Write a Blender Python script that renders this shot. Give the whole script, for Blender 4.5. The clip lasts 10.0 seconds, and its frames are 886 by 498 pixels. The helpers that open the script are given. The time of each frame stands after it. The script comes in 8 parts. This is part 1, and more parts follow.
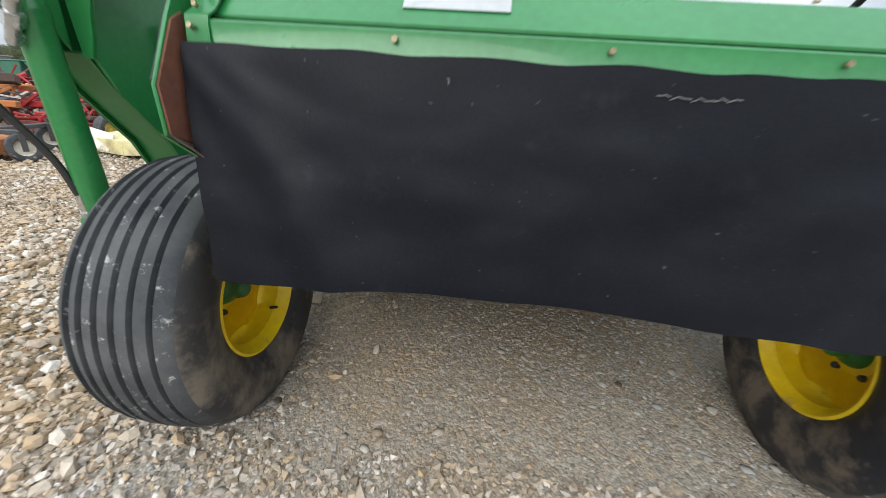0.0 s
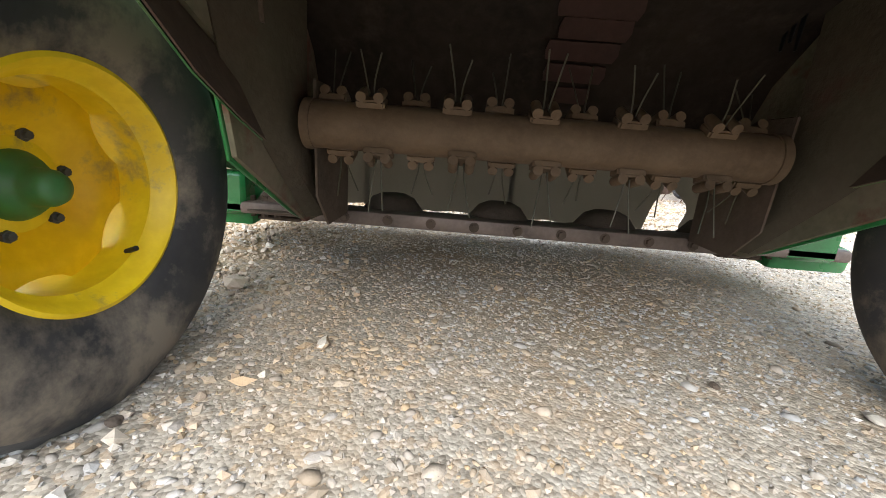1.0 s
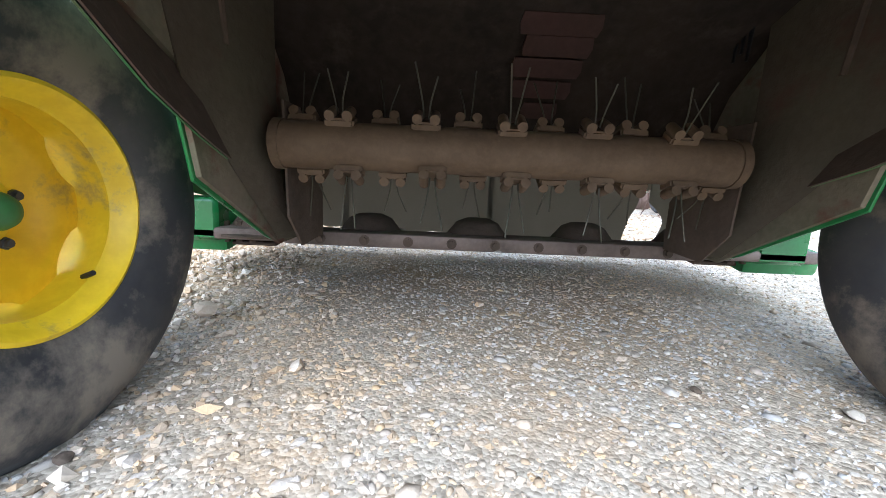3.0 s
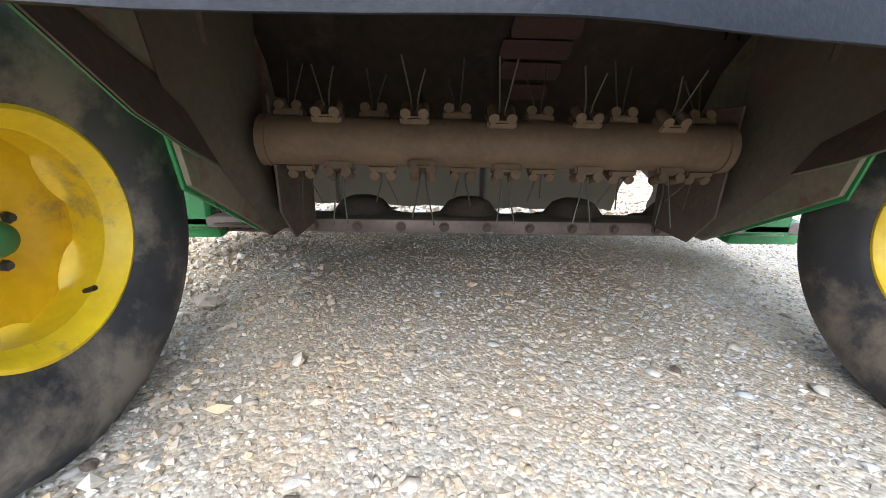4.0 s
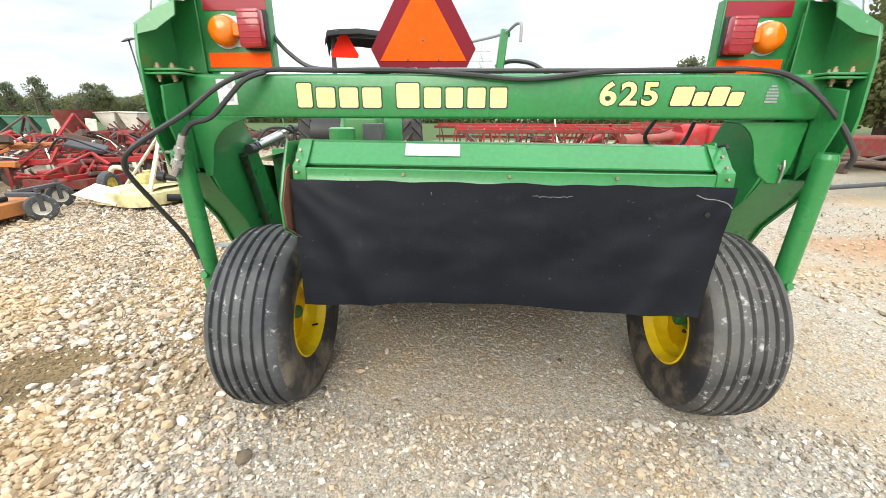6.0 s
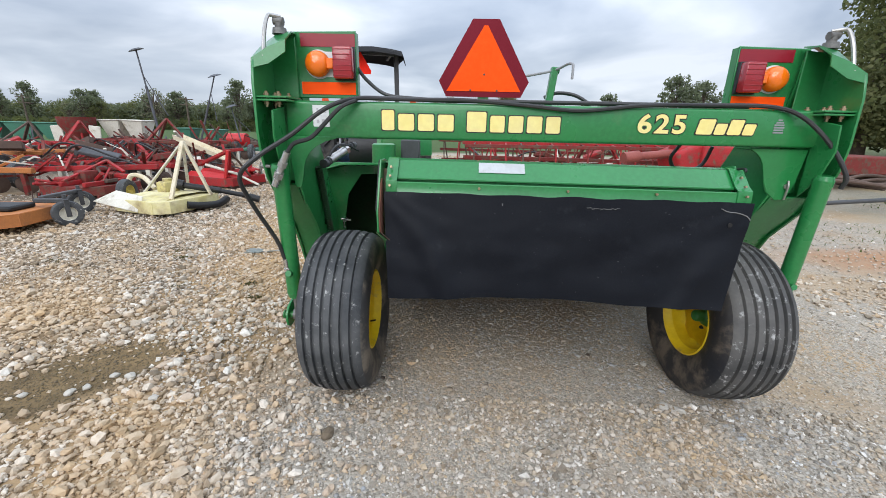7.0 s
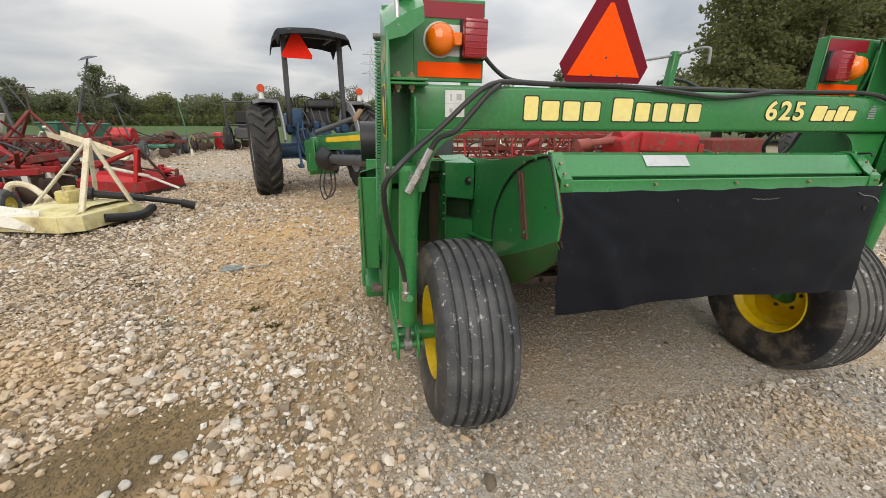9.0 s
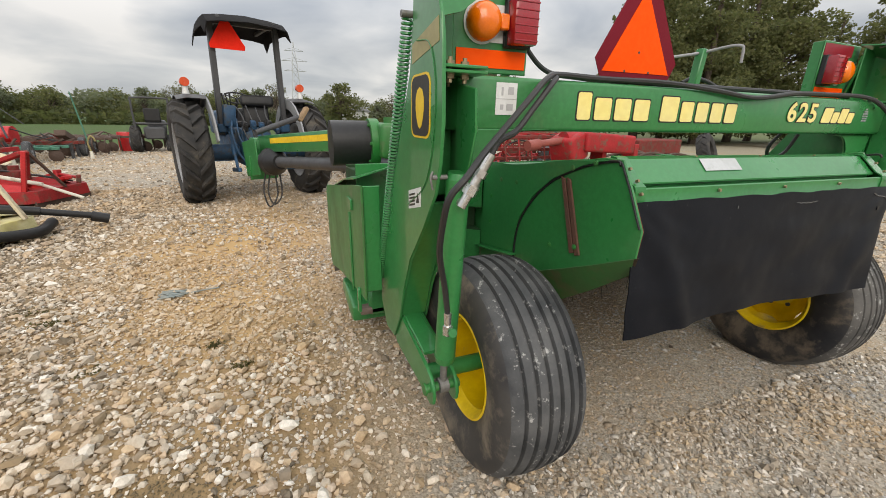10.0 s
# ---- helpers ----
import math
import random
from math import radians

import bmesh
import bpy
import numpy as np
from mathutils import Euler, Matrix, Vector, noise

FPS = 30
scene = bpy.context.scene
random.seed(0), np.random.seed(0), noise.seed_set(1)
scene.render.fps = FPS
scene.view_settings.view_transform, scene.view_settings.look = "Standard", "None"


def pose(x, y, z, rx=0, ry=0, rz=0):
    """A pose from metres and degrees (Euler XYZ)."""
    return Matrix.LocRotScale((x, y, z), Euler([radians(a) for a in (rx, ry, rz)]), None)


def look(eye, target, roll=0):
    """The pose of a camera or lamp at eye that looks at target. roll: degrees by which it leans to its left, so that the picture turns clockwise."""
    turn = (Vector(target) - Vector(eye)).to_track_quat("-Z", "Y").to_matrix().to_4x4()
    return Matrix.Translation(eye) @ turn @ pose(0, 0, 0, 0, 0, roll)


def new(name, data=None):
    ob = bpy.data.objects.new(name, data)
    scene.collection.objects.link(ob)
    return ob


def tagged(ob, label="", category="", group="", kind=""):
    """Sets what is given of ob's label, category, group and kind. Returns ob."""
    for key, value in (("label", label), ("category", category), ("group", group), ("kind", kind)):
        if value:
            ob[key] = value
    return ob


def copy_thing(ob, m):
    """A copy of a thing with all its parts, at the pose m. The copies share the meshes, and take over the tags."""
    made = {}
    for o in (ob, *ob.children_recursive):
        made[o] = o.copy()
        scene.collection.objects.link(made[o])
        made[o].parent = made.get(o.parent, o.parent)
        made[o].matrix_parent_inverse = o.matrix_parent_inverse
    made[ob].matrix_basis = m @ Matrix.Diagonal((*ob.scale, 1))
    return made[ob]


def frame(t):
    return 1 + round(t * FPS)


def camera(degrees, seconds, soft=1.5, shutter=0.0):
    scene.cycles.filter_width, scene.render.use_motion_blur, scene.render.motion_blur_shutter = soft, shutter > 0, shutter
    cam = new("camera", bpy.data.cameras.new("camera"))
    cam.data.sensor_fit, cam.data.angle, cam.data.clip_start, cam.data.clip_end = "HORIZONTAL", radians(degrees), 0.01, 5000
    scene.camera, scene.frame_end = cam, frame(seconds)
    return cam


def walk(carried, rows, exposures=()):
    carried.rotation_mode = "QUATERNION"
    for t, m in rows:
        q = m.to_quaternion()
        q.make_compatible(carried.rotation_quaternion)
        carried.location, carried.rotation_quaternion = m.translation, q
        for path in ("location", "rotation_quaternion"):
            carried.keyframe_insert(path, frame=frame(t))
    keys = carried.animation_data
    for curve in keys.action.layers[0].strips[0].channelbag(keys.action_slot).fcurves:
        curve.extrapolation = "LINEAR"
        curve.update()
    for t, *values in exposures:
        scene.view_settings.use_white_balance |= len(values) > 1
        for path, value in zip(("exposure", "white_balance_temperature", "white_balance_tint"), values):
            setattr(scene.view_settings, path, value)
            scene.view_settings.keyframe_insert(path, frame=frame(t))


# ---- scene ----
cam = camera(96.3, 10.0, soft=0.5, shutter=0.2)
PATH = [
    (0, (0.464, 0.348, 0.961), (0.291, 2.196, 0.217), 3.2),
    (0.2, (0.375, 0.472, 0.836), (0.270, 2.342, 0.134), 4.6),
    (0.5, (0.368, 0.621, 0.638), (0.281, 2.518, 0.01), 4.4),
    (0.7, (0.373, 0.705, 0.533), (0.321, 2.633, 0.003), 4.8),
    (1, (0.39, 0.75, 0.476), (0.36, 2.69, -0.007), 4.6),
    (1.5, (0.405, 0.767, 0.45), (0.426, 2.726, 0.049), 4.3),
    (2, (0.417, 0.755, 0.451), (0.442, 2.723, 0.098), 3.7),
    (3.5, (0.423, 0.754, 0.456), (0.469, 2.717, 0.078), 1.9),
    (4, (0.424, 0.752, 0.539), (0.487, 2.683, -0.024), 1.2),
    (4.5, (0.43, 0.661, 0.594), (0.446, 2.57, -0.044), 0.5),
    (4.7, (0.429, 0.593, 0.689), (0.463, 2.486, 0.043), 1.1),
    (5, (0.49, 0.462, 0.93), (0.474, 2.327, 0.208), -0.1),
    (5.2, (0.510, 0.325, 1.012), (0.462, 2.189, 0.288), -0.3),
    (5.5, (0.558, 0.087, 1.107), (0.44, 1.949, 0.386), -0.9),
    (5.6, (0.556, 0.021, 1.148), (0.442, 1.888, 0.440), -0.7),
    (6.8, (0.242, -0.465, 1.246), (0.209, 1.448, 0.664), 1.1),
    (7, (0.197, -0.464, 1.254), (0.165, 1.447, 0.663), 1.2),
    (7.5, (-0.034, -0.348, 1.234), (0.004, 1.564, 0.649), 1.4),
    (8, (-0.24, -0.267, 1.235), (-0.092, 1.635, 0.635), 1.5),
    (8.5, (-0.525, -0.215, 1.252), (-0.248, 1.664, 0.626), 1.3),
    (9, (-0.698, -0.129, 1.238), (-0.287, 1.725, 0.612), 0.6),
    (9.5, (-0.853, 0.097, 1.23), (-0.287, 1.91, 0.604), 0.7),
    (10, (-0.97, 0.217, 1.226), (-0.247, 1.976, 0.606), 1.1),
]
EXPOSURES = [(0, 0.53, 6500, 8), (0.2, 0.85, 6500, 8), (0.5, 1.2, 6500, 9), (0.7, 1.52, 6500, 9), (1.0, 1.72, 6400, 10), (1.5, 1.95, 5900, 10), (2.0, 2.0, 5700, 10), (3.5, 2.08, 5600, 10),
             (4.0, 2.03, 5850, 10), (4.5, 2.05, 6300, 9), (5.0, 2.12, 7200, 6), (5.5, 1.65, 7200, 6), (7.0, 0.35, 6200, 10),
             (7.5, 0.25, 6200, 10), (8.5, 0.17, 7000, 11), (10.0, 0.22, 7300, 11)]
walk(cam, [(t, look(eye, target, roll)) for t, eye, target, roll in PATH], EXPOSURES)

# ---- sky and sun: a closed grey cloud cover ----
SUN_EL, SUN_ROT = radians(34), radians(196)
world = bpy.data.worlds.new("overcast_sky")
scene.world = world
world.use_nodes = True
wn, wl = world.node_tree.nodes, world.node_tree.links
wn.clear()
sky = wn.new("ShaderNodeTexSky")
sky.sky_type, sky.sun_disc = "NISHITA", False
sky.sun_elevation, sky.sun_rotation = SUN_EL, SUN_ROT
sky_gain = wn.new("ShaderNodeMix")
sky_gain.data_type, sky_gain.blend_type = "RGBA", "MULTIPLY"
sky_gain.inputs[0].default_value = 1.0
wl.new(sky.outputs[0], sky_gain.inputs[6])
sky_gain.inputs[7].default_value = (0.10, 0.10, 0.10, 1)
co = wn.new("ShaderNodeTexCoord")
sep = wn.new("ShaderNodeSeparateXYZ")
wl.new(co.outputs["Generated"], sep.inputs[0])
lift = wn.new("ShaderNodeMath")
lift.operation, lift.inputs[1].default_value = "ADD", 0.22
wl.new(sep.outputs[2], lift.inputs[0])
low = wn.new("ShaderNodeMath")
low.operation, low.inputs[1].default_value = "MAXIMUM", 0.08
wl.new(lift.outputs[0], low.inputs[0])
flat = wn.new("ShaderNodeVectorMath")
flat.operation = "DIVIDE"
wl.new(co.outputs["Generated"], flat.inputs[0])
wl.new(low.outputs[0], flat.inputs[1])
cloud = wn.new("ShaderNodeTexNoise")
cloud.inputs["Scale"].default_value, cloud.inputs["Detail"].default_value = 1.15, 6.0
cloud.inputs["Roughness"].default_value, cloud.inputs["Distortion"].default_value = 0.47, 0.35
wl.new(flat.outputs[0], cloud.inputs["Vector"])
shade = wn.new("ShaderNodeValToRGB")
el = shade.color_ramp.elements
el[0].position, el[0].color = 0.34, (0.40, 0.455, 0.545, 1)
el[1].position, el[1].color = 0.66, (0.84, 0.87, 0.92, 1)
mid = shade.color_ramp.elements.new(0.5)
mid.color = (0.59, 0.64, 0.715, 1)
wl.new(cloud.outputs[0], shade.inputs[0])
cover = wn.new("ShaderNodeMix")
cover.data_type = "RGBA"
cover.inputs[0].default_value = 0.9
wl.new(sky_gain.outputs[2], cover.inputs[6])
wl.new(shade.outputs[0], cover.inputs[7])
rise = wn.new("ShaderNodeMapRange")  # an overcast sky is about twice as bright overhead
rise.inputs["From Min"].default_value, rise.inputs["From Max"].default_value = 0.14, 0.7
rise.inputs["To Min"].default_value, rise.inputs["To Max"].default_value = 0.86, 2.05
wl.new(sep.outputs[2], rise.inputs["Value"])
bg = wn.new("ShaderNodeBackground")
wl.new(rise.outputs[0], bg.inputs["Strength"])
wl.new(cover.outputs[2], bg.inputs["Color"])
wl.new(bg.outputs[0], wn.new("ShaderNodeOutputWorld").inputs[0])

sun_data = bpy.data.lights.new("sun", "SUN")
sun_data.energy, sun_data.angle, sun_data.color = 1.5, radians(45), (1.0, 0.96, 0.9)
sun = new("sun", sun_data)
SUN_DIR = Vector((math.sin(SUN_ROT) * math.cos(SUN_EL), math.cos(SUN_ROT) * math.cos(SUN_EL), math.sin(SUN_EL)))
sun.matrix_world = look((0, 0, 30), Vector((0, 0, 30)) - SUN_DIR)

# ---- materials ----
def mix_node(nt, fac, a, b, blend="MIX"):
    n = nt.nodes.new("ShaderNodeMix")
    n.data_type, n.blend_type = "RGBA", blend
    for socket, value in ((n.inputs[0], fac), (n.inputs[6], a), (n.inputs[7], b)):
        if isinstance(value, (int, float)):
            socket.default_value = value
        elif isinstance(value, tuple):
            socket.default_value = (*value[:3], 1)
        else:
            nt.links.new(value, socket)
    return n.outputs[2]


def noise_node(nt, scale, detail=4.0, rough=0.55, coords="Object", stretch=None):
    tc = nt.nodes.new("ShaderNodeTexCoord")
    src = tc.outputs[coords]
    if stretch:
        mp = nt.nodes.new("ShaderNodeMapping")
        mp.inputs["Scale"].default_value = stretch
        nt.links.new(src, mp.inputs["Vector"])
        src = mp.outputs[0]
    n = nt.nodes.new("ShaderNodeTexNoise")
    n.inputs["Scale"].default_value, n.inputs["Detail"].default_value, n.inputs["Roughness"].default_value = scale, detail, rough
    nt.links.new(src, n.inputs["Vector"])
    return n.outputs[0]


def step_node(nt, value, lo, hi, a=0.0, b=1.0):
    n = nt.nodes.new("ShaderNodeMapRange")
    n.inputs["From Min"].default_value, n.inputs["From Max"].default_value = lo, hi
    n.inputs["To Min"].default_value, n.inputs["To Max"].default_value = a, b
    nt.links.new(value, n.inputs["Value"])
    return n.outputs[0]


def bump_node(nt, height, strength, distance, bsdf):
    n = nt.nodes.new("ShaderNodeBump")
    n.inputs["Strength"].default_value, n.inputs["Distance"].default_value = strength, distance
    nt.links.new(height, n.inputs["Height"])
    nt.links.new(n.outputs[0], bsdf.inputs["Normal"])


def start_mat(name):
    m = bpy.data.materials.new(name)
    m.use_nodes = True
    return m, m.node_tree, m.node_tree.nodes["Principled BSDF"]


def surface(name, colour, second=None, rough=0.5, metal=0.0, grain=40.0, patch=3.0, wear=None, wear_at=(0.62, 0.7),
            wear_scale=7.0, bump=0.15, bump_size=0.002, spec=0.5, coords="Object", random_tint=0.0, coat=0.0, flecks=None):
    """Paint, metal, rubber or cloth: base colour that varies at two scales, patches of wear or dust, fine relief."""
    m, nt, b = start_mat(name)
    second = second or tuple(c * 0.72 for c in colour)
    large, fine = noise_node(nt, patch, 5.0, 0.6, coords), noise_node(nt, grain, 3.0, 0.6, coords)
    col = mix_node(nt, step_node(nt, large, 0.35, 0.7), colour, second)
    col = mix_node(nt, step_node(nt, fine, 0.4, 0.75, 0.0, 0.35), col, tuple(min(1, c * 1.35 + 0.01) for c in colour))
    if random_tint:
        info = nt.nodes.new("ShaderNodeObjectInfo")
        col = mix_node(nt, step_node(nt, info.outputs["Random"], 0, 1, 0, random_tint), col, tuple(c * 0.5 for c in colour))
    rough_out = step_node(nt, large, 0.3, 0.75, max(0.05, rough - 0.1), min(1, rough + 0.15))
    nt.links.new(rough_out, b.inputs["Roughness"])
    if wear:
        spots = step_node(nt, noise_node(nt, wear_scale, 9.0, 0.68, coords), *wear_at)
        col = mix_node(nt, spots, col, wear)
    if flecks:
        col = mix_node(nt, step_node(nt, noise_node(nt, 95.0, 1.0, 0.5, coords), 0.765, 0.80), col, flecks)
    nt.links.new(col, b.inputs["Base Color"])
    b.inputs["Metallic"].default_value = metal
    b.inputs["Specular IOR Level"].default_value = spec
    b.inputs["Coat Weight"].default_value = coat
    if bump:
        bump_node(nt, fine, bump, bump_size, b)
    return m


GREEN = surface("green_paint", (0.021, 0.190, 0.050), (0.020, 0.150, 0.041), rough=0.32, grain=60, patch=2.2,
                wear=(0.10, 0.17, 0.07), wear_at=(0.60, 0.85), wear_scale=5.0, bump=0.05, coat=0.3)
GREEN_DUSTY = surface("dusty_green_paint", (0.015, 0.17, 0.034), (0.06, 0.11, 0.04), rough=0.45, patch=3.5,
                      wear=(0.16, 0.13, 0.085), wear_at=(0.58, 0.78), wear_scale=4.0, bump=0.08)
GREEN_CAKED = surface("mud_splashed_green_paint", (0.028, 0.145, 0.035), (0.060, 0.105, 0.042), rough=0.6, patch=5,
                      wear=(0.115, 0.098, 0.055), wear_at=(0.48, 0.68), wear_scale=6.0, bump=0.15)
# green darkened to paint shade in the shield box; one spring shares it
SHADED_DARK_GREEN = surface("shaded_dark_green_paint", (0.012, 0.058, 0.020), (0.022, 0.040, 0.018), rough=0.7, patch=4,
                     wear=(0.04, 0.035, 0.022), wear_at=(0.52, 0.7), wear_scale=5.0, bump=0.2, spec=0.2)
YELLOW = surface("yellow_paint", (0.78, 0.545, 0.008), (0.68, 0.45, 0.010), rough=0.42, patch=6,
                 wear=(0.34, 0.235, 0.085), wear_at=(0.58, 0.67), wear_scale=5.0, bump=0.08)
TYRE = surface("tyre_rubber", (0.038, 0.041, 0.045), (0.105, 0.107, 0.108), rough=0.72, patch=7, grain=110,
               wear=(0.36, 0.36, 0.35), wear_at=(0.59, 0.67), wear_scale=30.0, bump=0.3, bump_size=0.003, spec=0.3)
TYRE_SIDE = surface("tyre_sidewall", (0.022, 0.023, 0.026), (0.07, 0.065, 0.059), rough=0.6, patch=4.5, grain=70,
                    wear=(0.175, 0.148, 0.115), wear_at=(0.47, 0.62), wear_scale=5.5, bump=0.2, spec=0.35)
TYRE_WORN = surface("worn_dusty_tyre_rubber", (0.050, 0.050, 0.050), (0.135, 0.130, 0.122), rough=0.75, patch=4.5, grain=90,
                    wear=(0.36, 0.36, 0.35), wear_at=(0.57, 0.66), wear_scale=24.0, bump=0.3, bump_size=0.003, spec=0.3)
TYRE_DARK = surface("dark_tyre_sidewall", (0.014, 0.016, 0.021), (0.050, 0.045, 0.040), rough=0.5, patch=4.5, grain=70,
                    wear=(0.13, 0.105, 0.08), wear_at=(0.52, 0.62), wear_scale=4.0, bump=0.2, spec=0.35)
CANOPY = surface("dull_black_canopy", (0.010, 0.010, 0.011), (0.020, 0.019, 0.019), rough=0.85, spec=0.12)
CURTAIN = surface("rubber_curtain", (0.0036, 0.0049, 0.0084), (0.0055, 0.0070, 0.0108), rough=0.45, patch=4, grain=220,
                  wear=(0.022, 0.025, 0.030), wear_at=(0.60, 0.88), wear_scale=9.0, bump=0.22, bump_size=0.0012, spec=0.17, flecks=(0.045, 0.047, 0.051))
BLACK = surface("black_plastic", (0.013, 0.013, 0.014), rough=0.5, spec=0.4)
HOSE = surface("hose_rubber", (0.016, 0.016, 0.017), (0.03, 0.029, 0.028), rough=0.5, grain=120)
STEEL = surface("zinc_steel", (0.45, 0.44, 0.42), (0.28, 0.26, 0.23), rough=0.38, metal=0.85, grain=90,
                wear=(0.16, 0.10, 0.06), wear_at=(0.6, 0.75), wear_scale=25)
CHROME = surface("bright_zinc", (0.62, 0.62, 0.61), (0.42, 0.41, 0.39), rough=0.3, metal=0.9, grain=90, patch=14)
LOCK_STEEL = surface("weathered_grey_steel", (0.20, 0.20, 0.19), (0.11, 0.105, 0.10), rough=0.6, metal=0.4, grain=90, patch=20,
                     wear=(0.12, 0.08, 0.05), wear_at=(0.6, 0.75), wear_scale=25)
BOLT = surface("yellow_zinc_bolt", (0.36, 0.30, 0.19), (0.22, 0.15, 0.09), rough=0.42, metal=0.7, grain=90)
DIRTY = surface("mud_caked_steel", (0.115, 0.083, 0.062), (0.07, 0.054, 0.042), rough=0.85, patch=3.5, grain=30,
                wear=(0.14, 0.105, 0.075), wear_at=(0.55, 0.8), wear_scale=6.0, bump=0.6, bump_size=0.006, spec=0.2)
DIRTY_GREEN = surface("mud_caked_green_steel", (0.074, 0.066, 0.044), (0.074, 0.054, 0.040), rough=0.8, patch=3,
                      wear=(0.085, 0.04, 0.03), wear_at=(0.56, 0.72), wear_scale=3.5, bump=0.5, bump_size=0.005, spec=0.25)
# caked dirt with the shade under the hood worked into its colour
SHADED_DIRT = surface("shaded_caked_dirt", (0.036, 0.027, 0.021), (0.022, 0.018, 0.015), rough=0.9, patch=4, grain=30,
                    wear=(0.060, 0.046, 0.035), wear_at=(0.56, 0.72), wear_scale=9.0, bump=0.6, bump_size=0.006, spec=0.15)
STRIP_DIRT = surface("brown_caked_strip", (0.092, 0.066, 0.050), (0.066, 0.050, 0.039), rough=0.9, patch=5, grain=30, bump=0.5, bump_size=0.005, spec=0.15)
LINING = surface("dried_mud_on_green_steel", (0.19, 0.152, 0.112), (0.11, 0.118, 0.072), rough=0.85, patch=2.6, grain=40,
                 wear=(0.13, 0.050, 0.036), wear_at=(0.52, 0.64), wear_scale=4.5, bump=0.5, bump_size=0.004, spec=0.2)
ROTOR = surface("dusty_rotor_steel", (0.135, 0.088, 0.050), (0.082, 0.053, 0.032), rough=0.75, patch=5, grain=60, bump=0.4, bump_size=0.003)
TINE = surface("worn_tine_steel", (0.072, 0.062, 0.042), (0.045, 0.050, 0.030), rough=0.5, metal=0.2, grain=60, patch=9)
RUST = surface("rust", (0.16, 0.058, 0.030), (0.09, 0.035, 0.022), rough=0.85, patch=8, grain=70, bump=0.4)
RUST_STRIP = surface("rubbed_rust_strip", (0.105, 0.040, 0.025), (0.07, 0.042, 0.030), rough=0.8, patch=9, grain=70,
                     wear=(0.20, 0.16, 0.12), wear_at=(0.6, 0.72), wear_scale=18)
CUTTERBAR = surface("worn_cutterbar_steel", (0.20, 0.15, 0.125), (0.11, 0.085, 0.07), rough=0.6, metal=0.25, grain=60, patch=6, bump=0.3)
ORANGE = surface("fluorescent_orange", (1.0, 0.085, 0.002), (0.95, 0.075, 0.002), rough=0.55, bump=0.02, spec=0.12)
RED_TAPE = surface("red_reflective_tape", (0.24, 0.010, 0.022), (0.20, 0.008, 0.018), rough=0.35, grain=300, bump=0.1)
DARK_RED = surface("dark_red_reflective_border", (0.17, 0.006, 0.018), (0.14, 0.006, 0.014), rough=0.5, grain=300, spec=0.15)
AMBER = surface("amber_lens", (0.85, 0.17, 0.004), (0.75, 0.14, 0.004), rough=0.18, grain=150, bump=0.1, coat=0.5)
RED_LENS = surface("red_lens", (0.30, 0.008, 0.016), (0.24, 0.007, 0.014), rough=0.16, grain=150, bump=0.1, coat=0.5)
WHITE = surface("white_vinyl", (0.62, 0.63, 0.63), (0.52, 0.53, 0.52), rough=0.5, wear=(0.4, 0.38, 0.33), wear_at=(0.63, 0.75), wear_scale=20)
FRAY = surface("grey_frayed_thread", (0.16, 0.16, 0.155), (0.09, 0.09, 0.09), rough=0.8, patch=40)
FADED_LABEL = surface("faded_grey_label", (0.43, 0.45, 0.46), (0.36, 0.38, 0.38), rough=0.6, wear=(0.30, 0.32, 0.28), wear_at=(0.58, 0.72), wear_scale=18)
PRINT = surface("grey_print", (0.40, 0.40, 0.41), rough=0.6)
DARK_PRINT = surface("black_print", (0.015, 0.014, 0.012), rough=0.5)
CREAM_LETTER = surface("cream_yellow_decal", (0.80, 0.66, 0.22), (0.72, 0.62, 0.30), rough=0.45, patch=5, bump=0.0)
BUFF = surface("faded_buff_decal", (0.32, 0.28, 0.12), (0.26, 0.25, 0.13), rough=0.5)
DECAL_YELLOW = surface("yellow_decal", (0.78, 0.52, 0.02), rough=0.45, bump=0.0)
CANVAS = surface("tan_canvas", (0.20, 0.182, 0.150), (0.14, 0.128, 0.105), rough=0.9, grain=180, bump=0.3)
CANVAS.node_tree.nodes["Principled BSDF"].inputs["Transmission Weight"].default_value = 0.0
_nt = CANVAS.node_tree
_see = _nt.nodes.new("ShaderNodeBsdfTranslucent")
_see.inputs["Color"].default_value = (0.26, 0.235, 0.19, 1)
_both = _nt.nodes.new("ShaderNodeMixShader")
_both.inputs[0].default_value = 0.55
_nt.links.new(_nt.nodes["Principled BSDF"].outputs[0], _both.inputs[1])
_nt.links.new(_see.outputs[0], _both.inputs[2])
_nt.links.new(_both.outputs[0], _nt.nodes["Material Output"].inputs["Surface"])
BLUE = surface("tractor_blue_paint", (0.012, 0.062, 0.135), (0.010, 0.034, 0.070), rough=0.6, patch=6, wear=(0.045, 0.045, 0.042), wear_at=(0.50, 0.64), wear_scale=9)
DRIVE_TYRE = surface("drive_tyre_rubber", (0.028, 0.028, 0.029), (0.060, 0.056, 0.051), rough=0.8, patch=5, grain=80,
                     wear=(0.12, 0.105, 0.085), wear_at=(0.56, 0.74), wear_scale=5.0, bump=0.3, bump_size=0.003, spec=0.25)
GREY_PAINT = surface("grey_paint", (0.26, 0.27, 0.28), (0.20, 0.20, 0.21), rough=0.5, wear=(0.12, 0.09, 0.07), wear_at=(0.6, 0.8))
DARK_GREY = surface("dark_grey_paint", (0.055, 0.057, 0.062), (0.04, 0.04, 0.042), rough=0.55)
